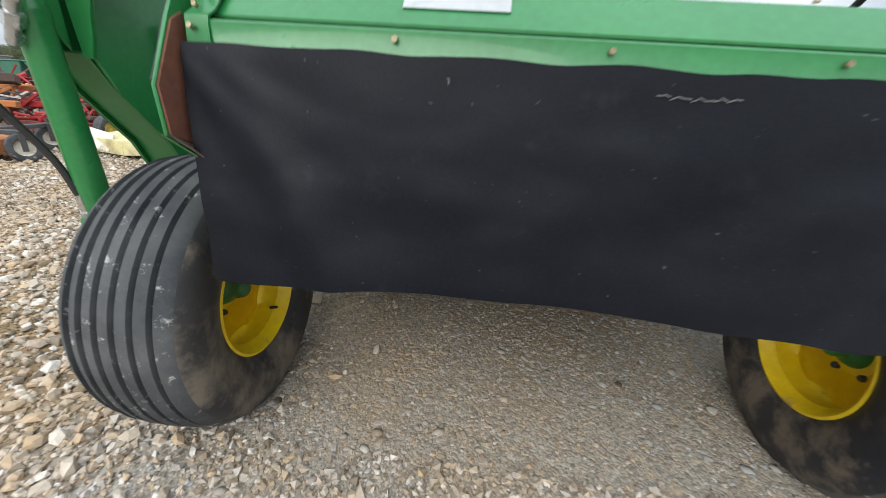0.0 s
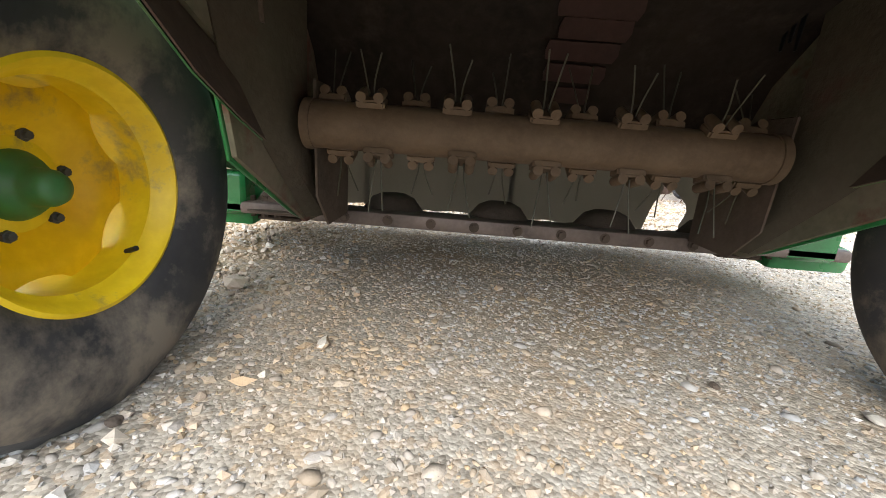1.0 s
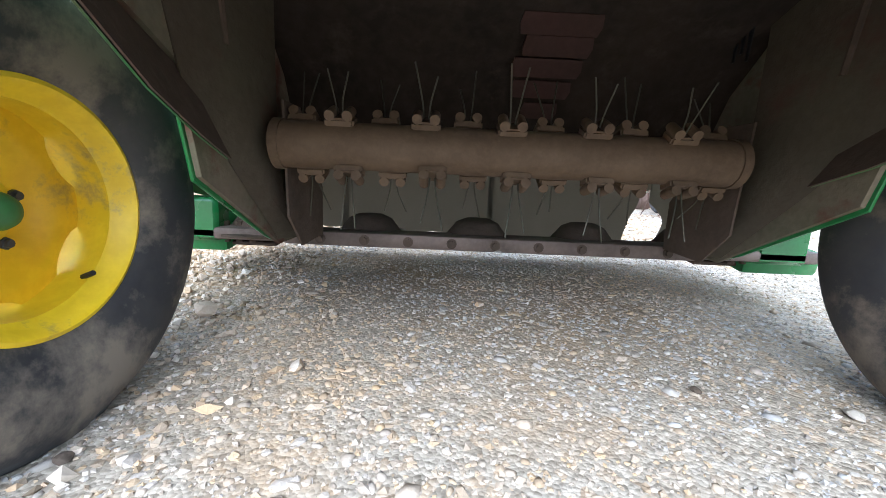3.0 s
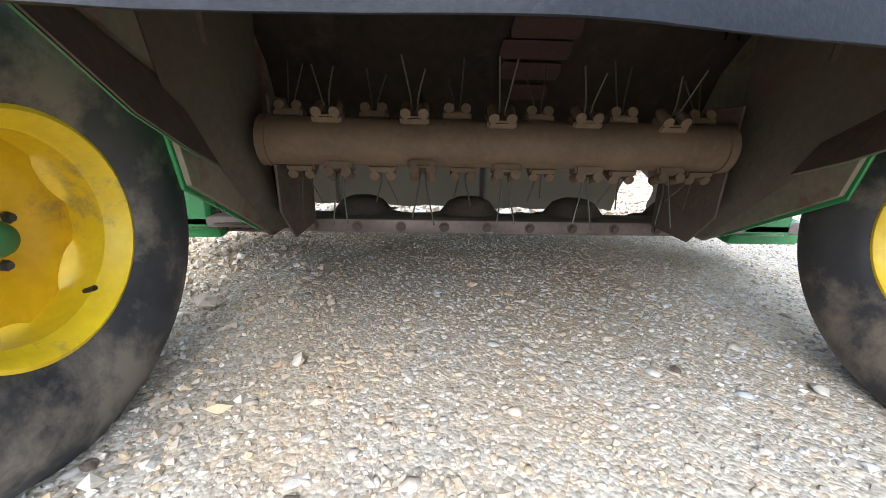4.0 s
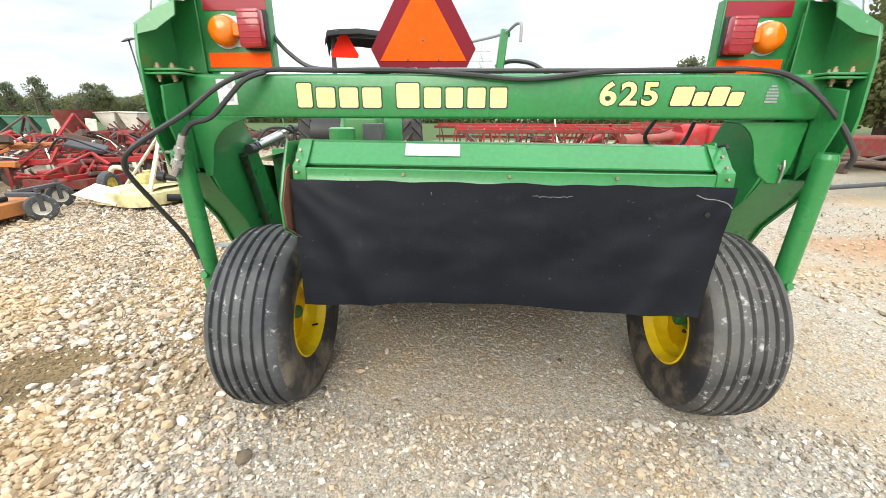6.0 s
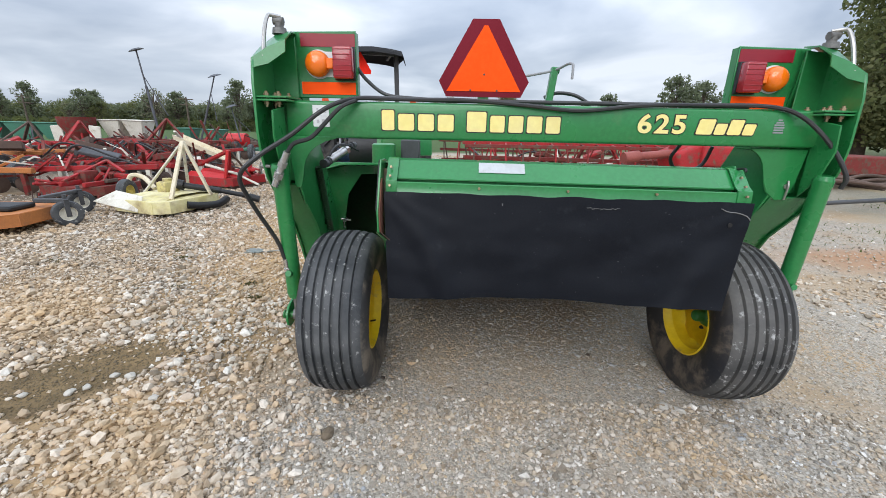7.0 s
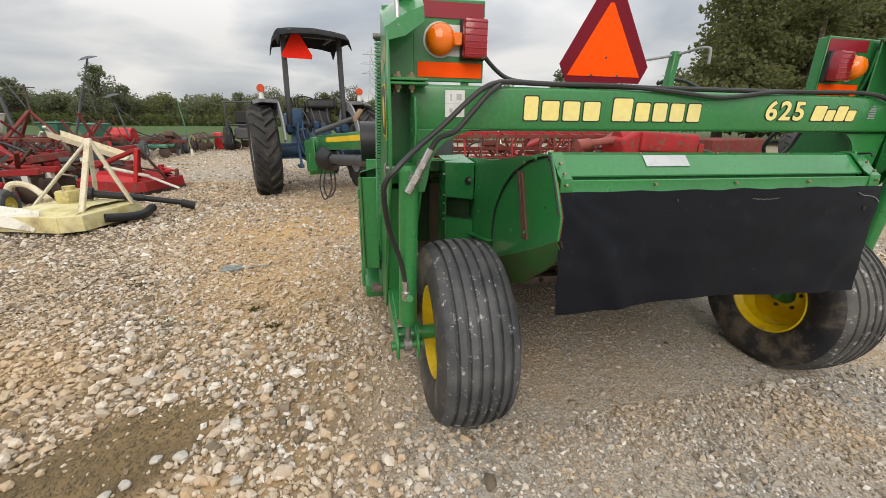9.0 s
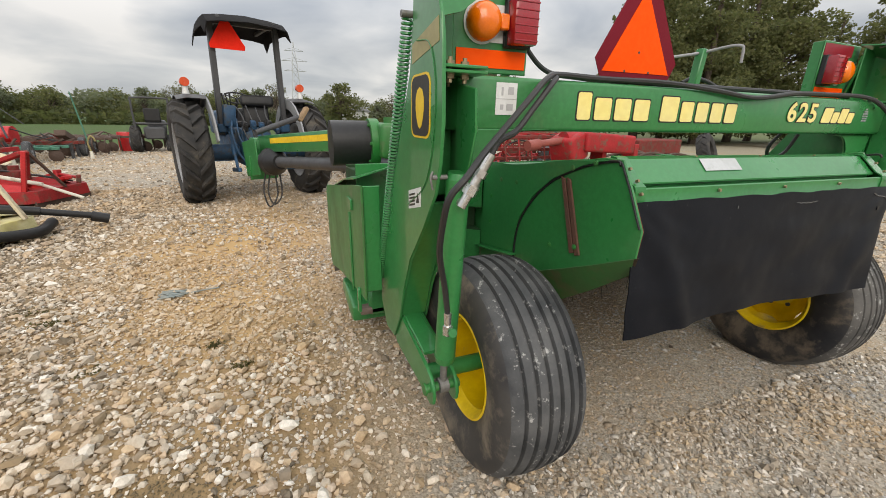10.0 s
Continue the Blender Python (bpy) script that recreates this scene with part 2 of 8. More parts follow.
RED = surface("red_paint", (0.36, 0.018, 0.022), (0.20, 0.022, 0.020), rough=0.6, patch=4.5, spec=0.28,
              wear=(0.15, 0.085, 0.06), wear_at=(0.53, 0.66), wear_scale=9)
DULL_RED = surface("weathered_red_paint", (0.19, 0.024, 0.022), (0.13, 0.035, 0.027), rough=0.75, patch=2.5, spec=0.22,
                   wear=(0.11, 0.075, 0.055), wear_at=(0.48, 0.62), wear_scale=9)
BRIGHT_RED = surface("bright_red_paint", (0.50, 0.014, 0.016), (0.40, 0.014, 0.016), rough=0.45)
CREAM = surface("faded_cream_paint", (0.64, 0.585, 0.36), (0.55, 0.48, 0.16), rough=0.6, patch=4,
                wear=(0.30, 0.22, 0.11), wear_at=(0.49, 0.70), wear_scale=5)
MUSTARD = surface("faded_yellow_paint", (0.62, 0.50, 0.10), (0.5, 0.4, 0.1), rough=0.55)
HOPPER = surface("off_white_hopper_plastic", (0.66, 0.64, 0.56), (0.50, 0.47, 0.39), rough=0.6, patch=3,
                 wear=(0.33, 0.27, 0.19), wear_at=(0.56, 0.72), wear_scale=6)
ORANGE_PAINT = surface("faded_orange_paint", (0.46, 0.16, 0.035), (0.34, 0.13, 0.04), rough=0.6, wear=(0.2, 0.1, 0.06), wear_at=(0.56, 0.74))
TEAL = surface("faded_teal_paint", (0.05, 0.20, 0.13), (0.06, 0.15, 0.11), rough=0.6)
BROWN_IRON = surface("rusty_brown_iron", (0.10, 0.062, 0.045), (0.06, 0.042, 0.035), rough=0.85, patch=2)
GALV = surface("galvanised_tower_steel", (0.46, 0.48, 0.50), rough=0.6, metal=0.3)
BARK = surface("bark", (0.10, 0.075, 0.055), (0.06, 0.047, 0.037), rough=0.9, grain=25, patch=4, bump=0.7, bump_size=0.02)
WOOD = surface("weathered_wood", (0.30, 0.20, 0.11), (0.2, 0.14, 0.09), rough=0.8)
TWINE = surface("blue_plastic_twine", (0.19, 0.23, 0.23), (0.27, 0.27, 0.24), rough=0.7, patch=14)


def leaf_material(name, dark, light):
    m, nt, b = start_mat(name)
    geo = nt.nodes.new("ShaderNodeNewGeometry")
    col = mix_node(nt, geo.outputs["Random Per Island"], dark, light)
    col = mix_node(nt, step_node(nt, noise_node(nt, 0.7, 3.0), 0.35, 0.7, 0, 0.6), col, tuple(c * 0.75 for c in dark))
    nt.links.new(col, b.inputs["Base Color"])
    b.inputs["Roughness"].default_value = 0.65
    b.inputs["Specular IOR Level"].default_value = 0.2
    thin = nt.nodes.new("ShaderNodeBsdfTranslucent")
    nt.links.new(mix_node(nt, 0.35, col, (0.30, 0.34, 0.10)), thin.inputs["Color"])
    both = nt.nodes.new("ShaderNodeMixShader")
    both.inputs[0].default_value = 0.5
    nt.links.new(b.outputs[0], both.inputs[1])
    nt.links.new(thin.outputs[0], both.inputs[2])
    nt.links.new(both.outputs[0], nt.nodes["Material Output"].inputs["Surface"])
    return m


# far tree line: distance haze is mixed into this paler leaf colour
LEAF_HAZY = leaf_material("hazy_broadleaf_foliage", (0.120, 0.145, 0.098), (0.22, 0.24, 0.165))
LEAF_OLIVE = leaf_material("yellowing_foliage", (0.085, 0.098, 0.042), (0.185, 0.180, 0.080))
LEAF_CEDAR = leaf_material("cedar_foliage", (0.085, 0.105, 0.048), (0.21, 0.205, 0.09))
LEAF_HEDGE = leaf_material("hedge_foliage", (0.050, 0.068, 0.028), (0.13, 0.135, 0.055))
LEAF_PALE = leaf_material("thin_pale_foliage", (0.15, 0.15, 0.11), (0.25, 0.24, 0.17))
MOSS = leaf_material("dry_olive_moss", (0.060, 0.052, 0.026), (0.125, 0.108, 0.05))
GRASS_BLADE = leaf_material("short_grass", (0.05, 0.085, 0.022), (0.12, 0.14, 0.045))


def island_ramp(nt, stops):
    geo = nt.nodes.new("ShaderNodeNewGeometry")
    r = nt.nodes.new("ShaderNodeValToRGB")
    r.color_ramp.interpolation = "LINEAR"
    e = r.color_ramp.elements
    e[0].position, e[0].color = stops[0][0], (*stops[0][1], 1)
    e[1].position, e[1].color = stops[-1][0], (*stops[-1][1], 1)
    for p, c in stops[1:-1]:
        e.new(p).color = (*c, 1)
    nt.links.new(geo.outputs["Random Per Island"], r.inputs[0])
    return r.outputs[0]


def stone_material(name, stops):
    m, nt, b = start_mat(name)
    col = island_ramp(nt, stops)
    col = mix_node(nt, step_node(nt, noise_node(nt, 60, 5.0, 0.65), 0.35, 0.7, 0, 0.4), col, (0.19, 0.155, 0.115))
    col = mix_node(nt, step_node(nt, noise_node(nt, 0.9, 4.0, 0.6), 0.42, 0.66, 0.0, 0.62), col, (0.49, 0.335, 0.175))
    nt.links.new(col, b.inputs["Base Color"])
    b.inputs["Roughness"].default_value = 0.8
    b.inputs["Specular IOR Level"].default_value = 0.3
    bump_node(nt, noise_node(nt, 140, 4.0), 0.4, 0.003, b)
    return m


STONE_WARM = stone_material("warm_limestone_gravel", [(0.0, (0.10, 0.082, 0.060)), (0.16, (0.35, 0.288, 0.220)), (0.40, (0.53, 0.475, 0.40)),
                            (0.56, (0.54, 0.395, 0.250)), (0.70, (0.52, 0.415, 0.325)), (0.84, (0.67, 0.61, 0.525)), (1.0, (0.80, 0.765, 0.70))])
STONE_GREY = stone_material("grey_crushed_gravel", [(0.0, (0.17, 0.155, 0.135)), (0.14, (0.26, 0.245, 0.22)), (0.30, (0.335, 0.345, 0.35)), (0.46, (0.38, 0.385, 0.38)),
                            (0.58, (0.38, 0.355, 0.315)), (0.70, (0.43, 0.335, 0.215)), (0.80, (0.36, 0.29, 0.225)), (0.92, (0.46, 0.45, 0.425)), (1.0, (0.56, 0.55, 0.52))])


STONE_SPECK = stone_material("speckled_grey_tan_chips", [(0.0, (0.12, 0.107, 0.09)), (0.22, (0.32, 0.29, 0.245)), (0.5, (0.47, 0.445, 0.40)), (0.62, (0.52, 0.415, 0.285)),
                             (0.75, (0.48, 0.46, 0.43)), (0.88, (0.65, 0.62, 0.57)), (1.0, (0.81, 0.79, 0.75))])
MUD = surface("damp_brown_mud", (0.10, 0.074, 0.040), (0.17, 0.128, 0.072), rough=0.9, patch=9, grain=90, bump=0.5)


def ground_material():
    """Gravel yard: crushed stone and fines near, tan dirt tracks, a mud hollow, grass past the yard's edge."""
    m, nt, b = start_mat("gravel_yard")
    tc = nt.nodes.new("ShaderNodeTexCoord")
    sepn = nt.nodes.new("ShaderNodeSeparateXYZ")
    nt.links.new(tc.outputs["Object"], sepn.inputs[0])
    vor = nt.nodes.new("ShaderNodeTexVoronoi")
    vor.inputs["Scale"].default_value = 42.0
    nt.links.new(tc.outputs["Object"], vor.inputs["Vector"])
    fine = nt.nodes.new("ShaderNodeTexVoronoi")
    fine.inputs["Scale"].default_value = 130.0
    nt.links.new(tc.outputs["Object"], fine.inputs["Vector"])
    tone = nt.nodes.new("ShaderNodeSeparateColor")
    nt.links.new(vor.outputs["Color"], tone.inputs[0])
    tone2 = nt.nodes.new("ShaderNodeSeparateColor")
    nt.links.new(fine.outputs["Color"], tone2.inputs[0])
    col = mix_node(nt, tone.outputs[0], (0.25, 0.217, 0.172), (0.40, 0.355, 0.29))
    col = mix_node(nt, step_node(nt, tone.outputs[1], 0.75, 0.9), col, (0.42, 0.30, 0.19))
    col2 = mix_node(nt, tone2.outputs[0], (0.17, 0.148, 0.117), (0.52, 0.475, 0.40))
    col = mix_node(nt, 0.6, col, col2)
    dirt = step_node(nt, noise_node(nt, 0.55, 6.0, 0.62), 0.50, 0.66, 0, 0.75)
    col = mix_node(nt, dirt, col, (0.40, 0.28, 0.155))
    soil = nt.nodes.new("ShaderNodeMath")  # soil between the yard's coarse stones, darkened to paint shade into the gaps
    soil.operation = "ADD"
    nt.links.new(sepn.outputs[0], soil.inputs[0])
    nt.links.new(step_node(nt, noise_node(nt, 0.9, 5.0), 0, 1, -0.5, 0.5), soil.inputs[1])
    near = nt.nodes.new("ShaderNodeMath")
    near.operation = "MULTIPLY"
    nt.links.new(step_node(nt, soil.outputs[0], -0.5, -0.95, 0, 0.85), near.inputs[0])
    nt.links.new(step_node(nt, sepn.outputs[1], 8.5, 5.0), near.inputs[1])
    behind = nt.nodes.new("ShaderNodeMath")
    behind.operation = "MULTIPLY"
    nt.links.new(near.outputs[0], behind.inputs[0])
    nt.links.new(step_node(nt, sepn.outputs[1], -1.6, 0.0), behind.inputs[1])
    soil_gap_shade = behind.outputs[0]
    col = mix_node(nt, soil_gap_shade, col, mix_node(nt, step_node(nt, noise_node(nt, 0.8, 4.0, 0.6), 0.5, 0.62), (0.125, 0.088, 0.052), (0.36, 0.245, 0.130)))
    col = mix_node(nt, step_node(nt, noise_node(nt, 2.2, 6.0, 0.65), 0.52, 0.75, 0, 0.5), col, (0.27, 0.21, 0.15))

    def blob(cx, cy, rx, ry, soft, turn=0.0):
        spin = nt.nodes.new("ShaderNodeVectorRotate")
        spin.rotation_type = "Z_AXIS"
        spin.inputs["Center"].default_value = (cx, cy, 0)
        spin.inputs["Angle"].default_value = radians(-turn)
        nt.links.new(tc.outputs["Object"], spin.inputs["Vector"])
        mp = nt.nodes.new("ShaderNodeMapping")
        mp.vector_type = "POINT"
        mp.inputs["Location"].default_value = (-cx / rx, -cy / ry, 0)
        mp.inputs["Scale"].default_value = (1 / rx, 1 / ry, 0)
        nt.links.new(spin.outputs[0], mp.inputs["Vector"])
        ln = nt.nodes.new("ShaderNodeVectorMath")
        ln.operation = "LENGTH"
        nt.links.new(mp.outputs[0], ln.inputs[0])
        wob = nt.nodes.new("ShaderNodeMath")
        wob.operation = "ADD"
        nt.links.new(ln.outputs["Value"], wob.inputs[0])
        nt.links.new(step_node(nt, noise_node(nt, 3.0, 5.0), 0, 1, -0.45, 0.45), wob.inputs[1])
        return step_node(nt, wob.outputs[0], 1.0, 1.0 - soft)

    col = mix_node(nt, blob(-1.71, 1.19, 0.60, 0.32, 0.45, 48), col, mix_node(nt, step_node(nt, noise_node(nt, 14, 6.0, 0.7), 0.35, 0.7), (0.048, 0.037, 0.022), (0.115, 0.088, 0.050)))
    col = mix_node(nt, blob(-1.35, 4.4, 1.7, 4.2, 0.9), col, (0.49, 0.325, 0.155))
    col = mix_node(nt, blob(4.9, 3.6, 1.6, 0.6, 0.7), col, (0.36, 0.215, 0.125))
    edge = nt.nodes.new("ShaderNodeMath")
    edge.operation = "ADD"
    nt.links.new(sepn.outputs[1], edge.inputs[0])
    nt.links.new(step_node(nt, noise_node(nt, 0.35, 4.0), 0, 1, -2.5, 2.5), edge.inputs[1])
    grass = mix_node(nt, noise_node(nt, 0.4, 6.0, 0.7), (0.042, 0.082, 0.022), (0.085, 0.122, 0.042))
    col = mix_node(nt, step_node(nt, edge.outputs[0], 19.0, 20.5), col, grass)
    side = nt.nodes.new("ShaderNodeMath")
    side.operation = "ADD"
    nt.links.new(sepn.outputs[0], side.inputs[0])
    nt.links.new(step_node(nt, noise_node(nt, 0.8, 6.0, 0.7), 0, 1, -4.5, 4.5), side.inputs[1])
    verge = mix_node(nt, noise_node(nt, 1.3, 5.0), (0.10, 0.11, 0.05), (0.26, 0.23, 0.14))
    col = mix_node(nt, step_node(nt, side.outputs[0], 5.5, 9.0, 0, 0.4), col, verge)
    nt.links.new(col, b.inputs["Base Color"])
    b.inputs["Roughness"].default_value = 0.92
    b.inputs["Specular IOR Level"].default_value = 0.2
    inv = nt.nodes.new("ShaderNodeMath")
    inv.operation, inv.inputs[1].default_value = "MULTIPLY", -1.0
    nt.links.new(vor.outputs["Distance"], inv.inputs[0])
    grit = nt.nodes.new("ShaderNodeMath")
    grit.operation, grit.inputs[1].default_value = "MULTIPLY_ADD", -0.6
    nt.links.new(fine.outputs["Distance"], grit.inputs[0])
    nt.links.new(inv.outputs[0], grit.inputs[2])
    bump_node(nt, grit.outputs[0], 0.6, 0.006, b)
    return m


GROUND = ground_material()

# ---- building helpers ----
OFF = {}
SHIFT = Vector((0, 0, 0))  # the far end of the beam sits this much nearer the middle


def thing(name, loc, label, category, group="", rz=0.0, kind="", off=(0, 0, 0)):
    ob = new(name)
    ob.empty_display_size = 0.2
    ob.matrix_basis = pose(*loc, 0, 0, rz)
    OFF[ob.name] = Vector(off)
    return tagged(ob, label, category, group, kind)


def link_mesh(name, bm, material, parent=None, label="", sharp=38):
    off = OFF.get(parent.name, Vector()) if parent else Vector()
    if off.length or SHIFT.length:
        bmesh.ops.translate(bm, verts=bm.verts, vec=SHIFT - off)
    bmesh.ops.recalc_face_normals(bm, faces=bm.faces)
    me = bpy.data.meshes.new(name)
    bm.to_mesh(me)
    bm.free()
    me.polygons.foreach_set("use_smooth", [True] * len(me.polygons))
    me.set_sharp_from_angle(angle=radians(sharp))
    me.materials.append(material)
    ob = new(name, me)
    if parent:
        ob.parent = parent
        OFF[ob.name] = off
    if label:
        ob["label"] = label
    return ob


def part(name, bm, material, parent, label="", sharp=38):
    return link_mesh(name, bm, material, parent, label, sharp)


def box(bm, size, at, turn=None, bevel=0.004, seg=1):
    """A box with eased edges. at: its centre; turn: degrees about x, y, z."""
    m = pose(*at, *(turn or (0, 0, 0))) @ Matrix.Diagonal((*size, 1))
    r = bmesh.ops.create_cube(bm, size=1, matrix=m)
    bevel = min(bevel, min(size) * 0.3)
    if bevel > 0:
        edges = list({e for v in r["verts"] for e in v.link_edges})
        bmesh.ops.bevel(bm, geom=edges, offset=bevel, segments=seg, affect="EDGES", profile=0.5)
    return bm


def sheet(bm, outline, axis, a, b, bevel=0.003):
    """A plate: an outline in the other two axes, between a and b along axis ('x': outline is y, z; 'y': x, z; 'z': x, y)."""
    def place(p, h):
        return {"x": (h, p[0], p[1]), "y": (p[0], h, p[1]), "z": (p[0], p[1], h)}[axis]
    lo = [bm.verts.new(place(p, a)) for p in outline]
    hi = [bm.verts.new(place(p, b)) for p in outline]
    n = len(outline)
    faces = [bm.faces.new(lo), bm.faces.new(hi[::-1])]
    faces += [bm.faces.new((lo[i], hi[i], hi[(i + 1) % n], lo[(i + 1) % n])) for i in range(n)]
    if bevel > 0:
        rim = [e for f in faces[:2] for e in f.edges]
        bmesh.ops.bevel(bm, geom=rim, offset=min(bevel, abs(b - a) * 0.4), segments=1, affect="EDGES")
    return bm


def skin(bm, grid, thick=0.0):
    """A surface through rows of points; thick gives it a back."""
    rows = [[bm.verts.new(p) for p in row] for row in grid]
    faces = [bm.faces.new((rows[i][j], rows[i][j + 1], rows[i + 1][j + 1], rows[i + 1][j]))
             for i in range(len(rows) - 1) for j in range(len(rows[0]) - 1)]
    if thick:
        bmesh.ops.recalc_face_normals(bm, faces=faces)
        bmesh.ops.solidify(bm, geom=faces, thickness=thick)
    return bm


def rod(bm, p, q, r, r2=None, n=14, caps=True):
    p, q = Vector(p), Vector(q)
    d = q - p
    m = Matrix.Translation((p + q) / 2) @ d.to_track_quat("Z", "Y").to_matrix().to_4x4()
    bmesh.ops.create_cone(bm, cap_ends=caps, segments=n, radius1=r, radius2=r if r2 is None else r2, depth=d.length, matrix=m)
    return bm


def smooth_line(pts, steps=6):
    pts = [Vector(p) for p in pts]
    ext = [pts[0] * 2 - pts[1]] + pts + [pts[-1] * 2 - pts[-2]]
    out = []
    for i in range(1, len(ext) - 2):
        a, b, c, d = ext[i - 1:i + 3]
        for k in range(steps):
            t = k / steps
            out.append(0.5 * (2 * b + (c - a) * t + (2 * a - 5 * b + 4 * c - d) * t * t + (3 * b - a - 3 * c + d) * t ** 3))
    return out + [pts[-1]]


def tube(bm, pts, r, n=8, steps=6):
    """A round hose or bent bar through points."""
    line = smooth_line(pts, steps) if steps > 1 else [Vector(p) for p in pts]
    rings, side = [], None
    for i, p in enumerate(line):
        d = (line[min(i + 1, len(line) - 1)] - line[max(i - 1, 0)]).normalized()
        if side is None:
            side = d.orthogonal().normalized()
        side = (side - d * side.dot(d)).normalized()
        up = d.cross(side)
        rings.append([bm.verts.new(p + r * (math.cos(2 * math.pi * k / n) * side + math.sin(2 * math.pi * k / n) * up)) for k in range(n)])
    for a, b in zip(rings, rings[1:]):
        for k in range(n):
            bm.faces.new((a[k], a[(k + 1) % n], b[(k + 1) % n], b[k]))
    bm.faces.new(rings[0][::-1])
    bm.faces.new(rings[-1])
    return bm


def lathe(bm, profile, m, n=48, closed=True):
    """Turns a profile of (radius, height) about z, then places it by m."""
    rings = [[bm.verts.new(m @ Vector((r * math.cos(2 * math.pi * k / n), r * math.sin(2 * math.pi * k / n), h))) for k in range(n)] for r, h in profile]
    pairs = list(zip(rings, rings[1:])) + ([(rings[-1], rings[0])] if closed else [])
    for a, b in pairs:
        for k in range(n):
            bm.faces.new((a[k], a[(k + 1) % n], b[(k + 1) % n], b[k]))
    if not closed:
        for ring, (r, h) in ((rings[0], profile[0]), (rings[-1], profile[-1])):
            if r > 1e-4:
                bm.faces.new(ring)
    return bm


def coil(bm, p, q, r, wire, turns, n=6):
    """A coil spring from p to q."""
    p, q = Vector(p), Vector(q)
    d = (q - p)
    side = d.orthogonal().normalized()
    up = d.normalized().cross(side)
    pts = []
    for i in range(turns * 10 + 1):
        a = 2 * math.pi * i / 10
        pts.append(p + d * (i / (turns * 10)) + r * (math.cos(a) * side + math.sin(a) * up))
    return tube(bm, pts, wire, n, steps=1)


def hexbolt(bm, at, normal, r=0.011, h=0.008, washer=True):
    at, normal = Vector(at), Vector(normal).normalized()
    if washer:
        rod(bm, at, at + normal * 0.003, r * 1.5, n=12)
    rod(bm, at + normal * 0.002, at + normal * h, r, n=6)
    return bm


def arc(cx, cy, r, a0, a1, n):
    return [(cx + r * math.cos(radians(a0 + (a1 - a0) * i / n)), cy + r * math.sin(radians(a0 + (a1 - a0) * i / n))) for i in range(n + 1)]


def mesh_arrays(name, verts, faces, material, smooth=False):
    """A mesh from numpy arrays; faces all with the same number of corners."""
    me = bpy.data.meshes.new(name)
    nf, k = faces.shape
    me.vertices.add(len(verts))
    me.vertices.foreach_set("co", verts.astype(np.float32).ravel())
    me.loops.add(nf * k)
    me.loops.foreach_set("vertex_index", faces.astype(np.int32).ravel())
    me.polygons.add(nf)
    me.polygons.foreach_set("loop_start", np.arange(0, nf * k, k, dtype=np.int32))
    me.polygons.foreach_set("use_smooth", np.full(nf, smooth))
    me.update(calc_edges=True)
    me.materials.append(material)
    return me

# ---- ground ----
def build_ground():
    bm = bmesh.new()
    edges = [-3000, -400, -90, -40, -20, -12] + [-8 + 0.5 * i for i in range(33)] + [12, 20, 40, 90, 400, 3000]
    rows = []
    for y in edges:
        rows.append([(x, y + 3, 0.02 * noise.noise((x * 0.35, y * 0.35, 0)) * (abs(x) < 11 and abs(y) < 11) * (math.hypot(x - 0.6, y + 1.5) > 3.4)) for x in edges])
    skin(bm, rows)
    ob = link_mesh("ground", bm, GROUND)
    return tagged(ob, "gravel yard of crushed limestone with tan dirt tracks and a grass field beyond", "ground", kind="structure")


build_ground()

# ---- mower-conditioner ----
CX = 0.615
mower = thing("mower_conditioner", (CX, 1.6, 0), "green trailed mower-conditioner with black rear rubber curtain and yellow wheels",
              "mower", off=(0, 1.6, 0))
AXLE_Y, AXLE_Z = 1.350, 0.371
BEAM_Y, BEAM_LO, BEAM_HI = 1.27, 1.197, 1.345


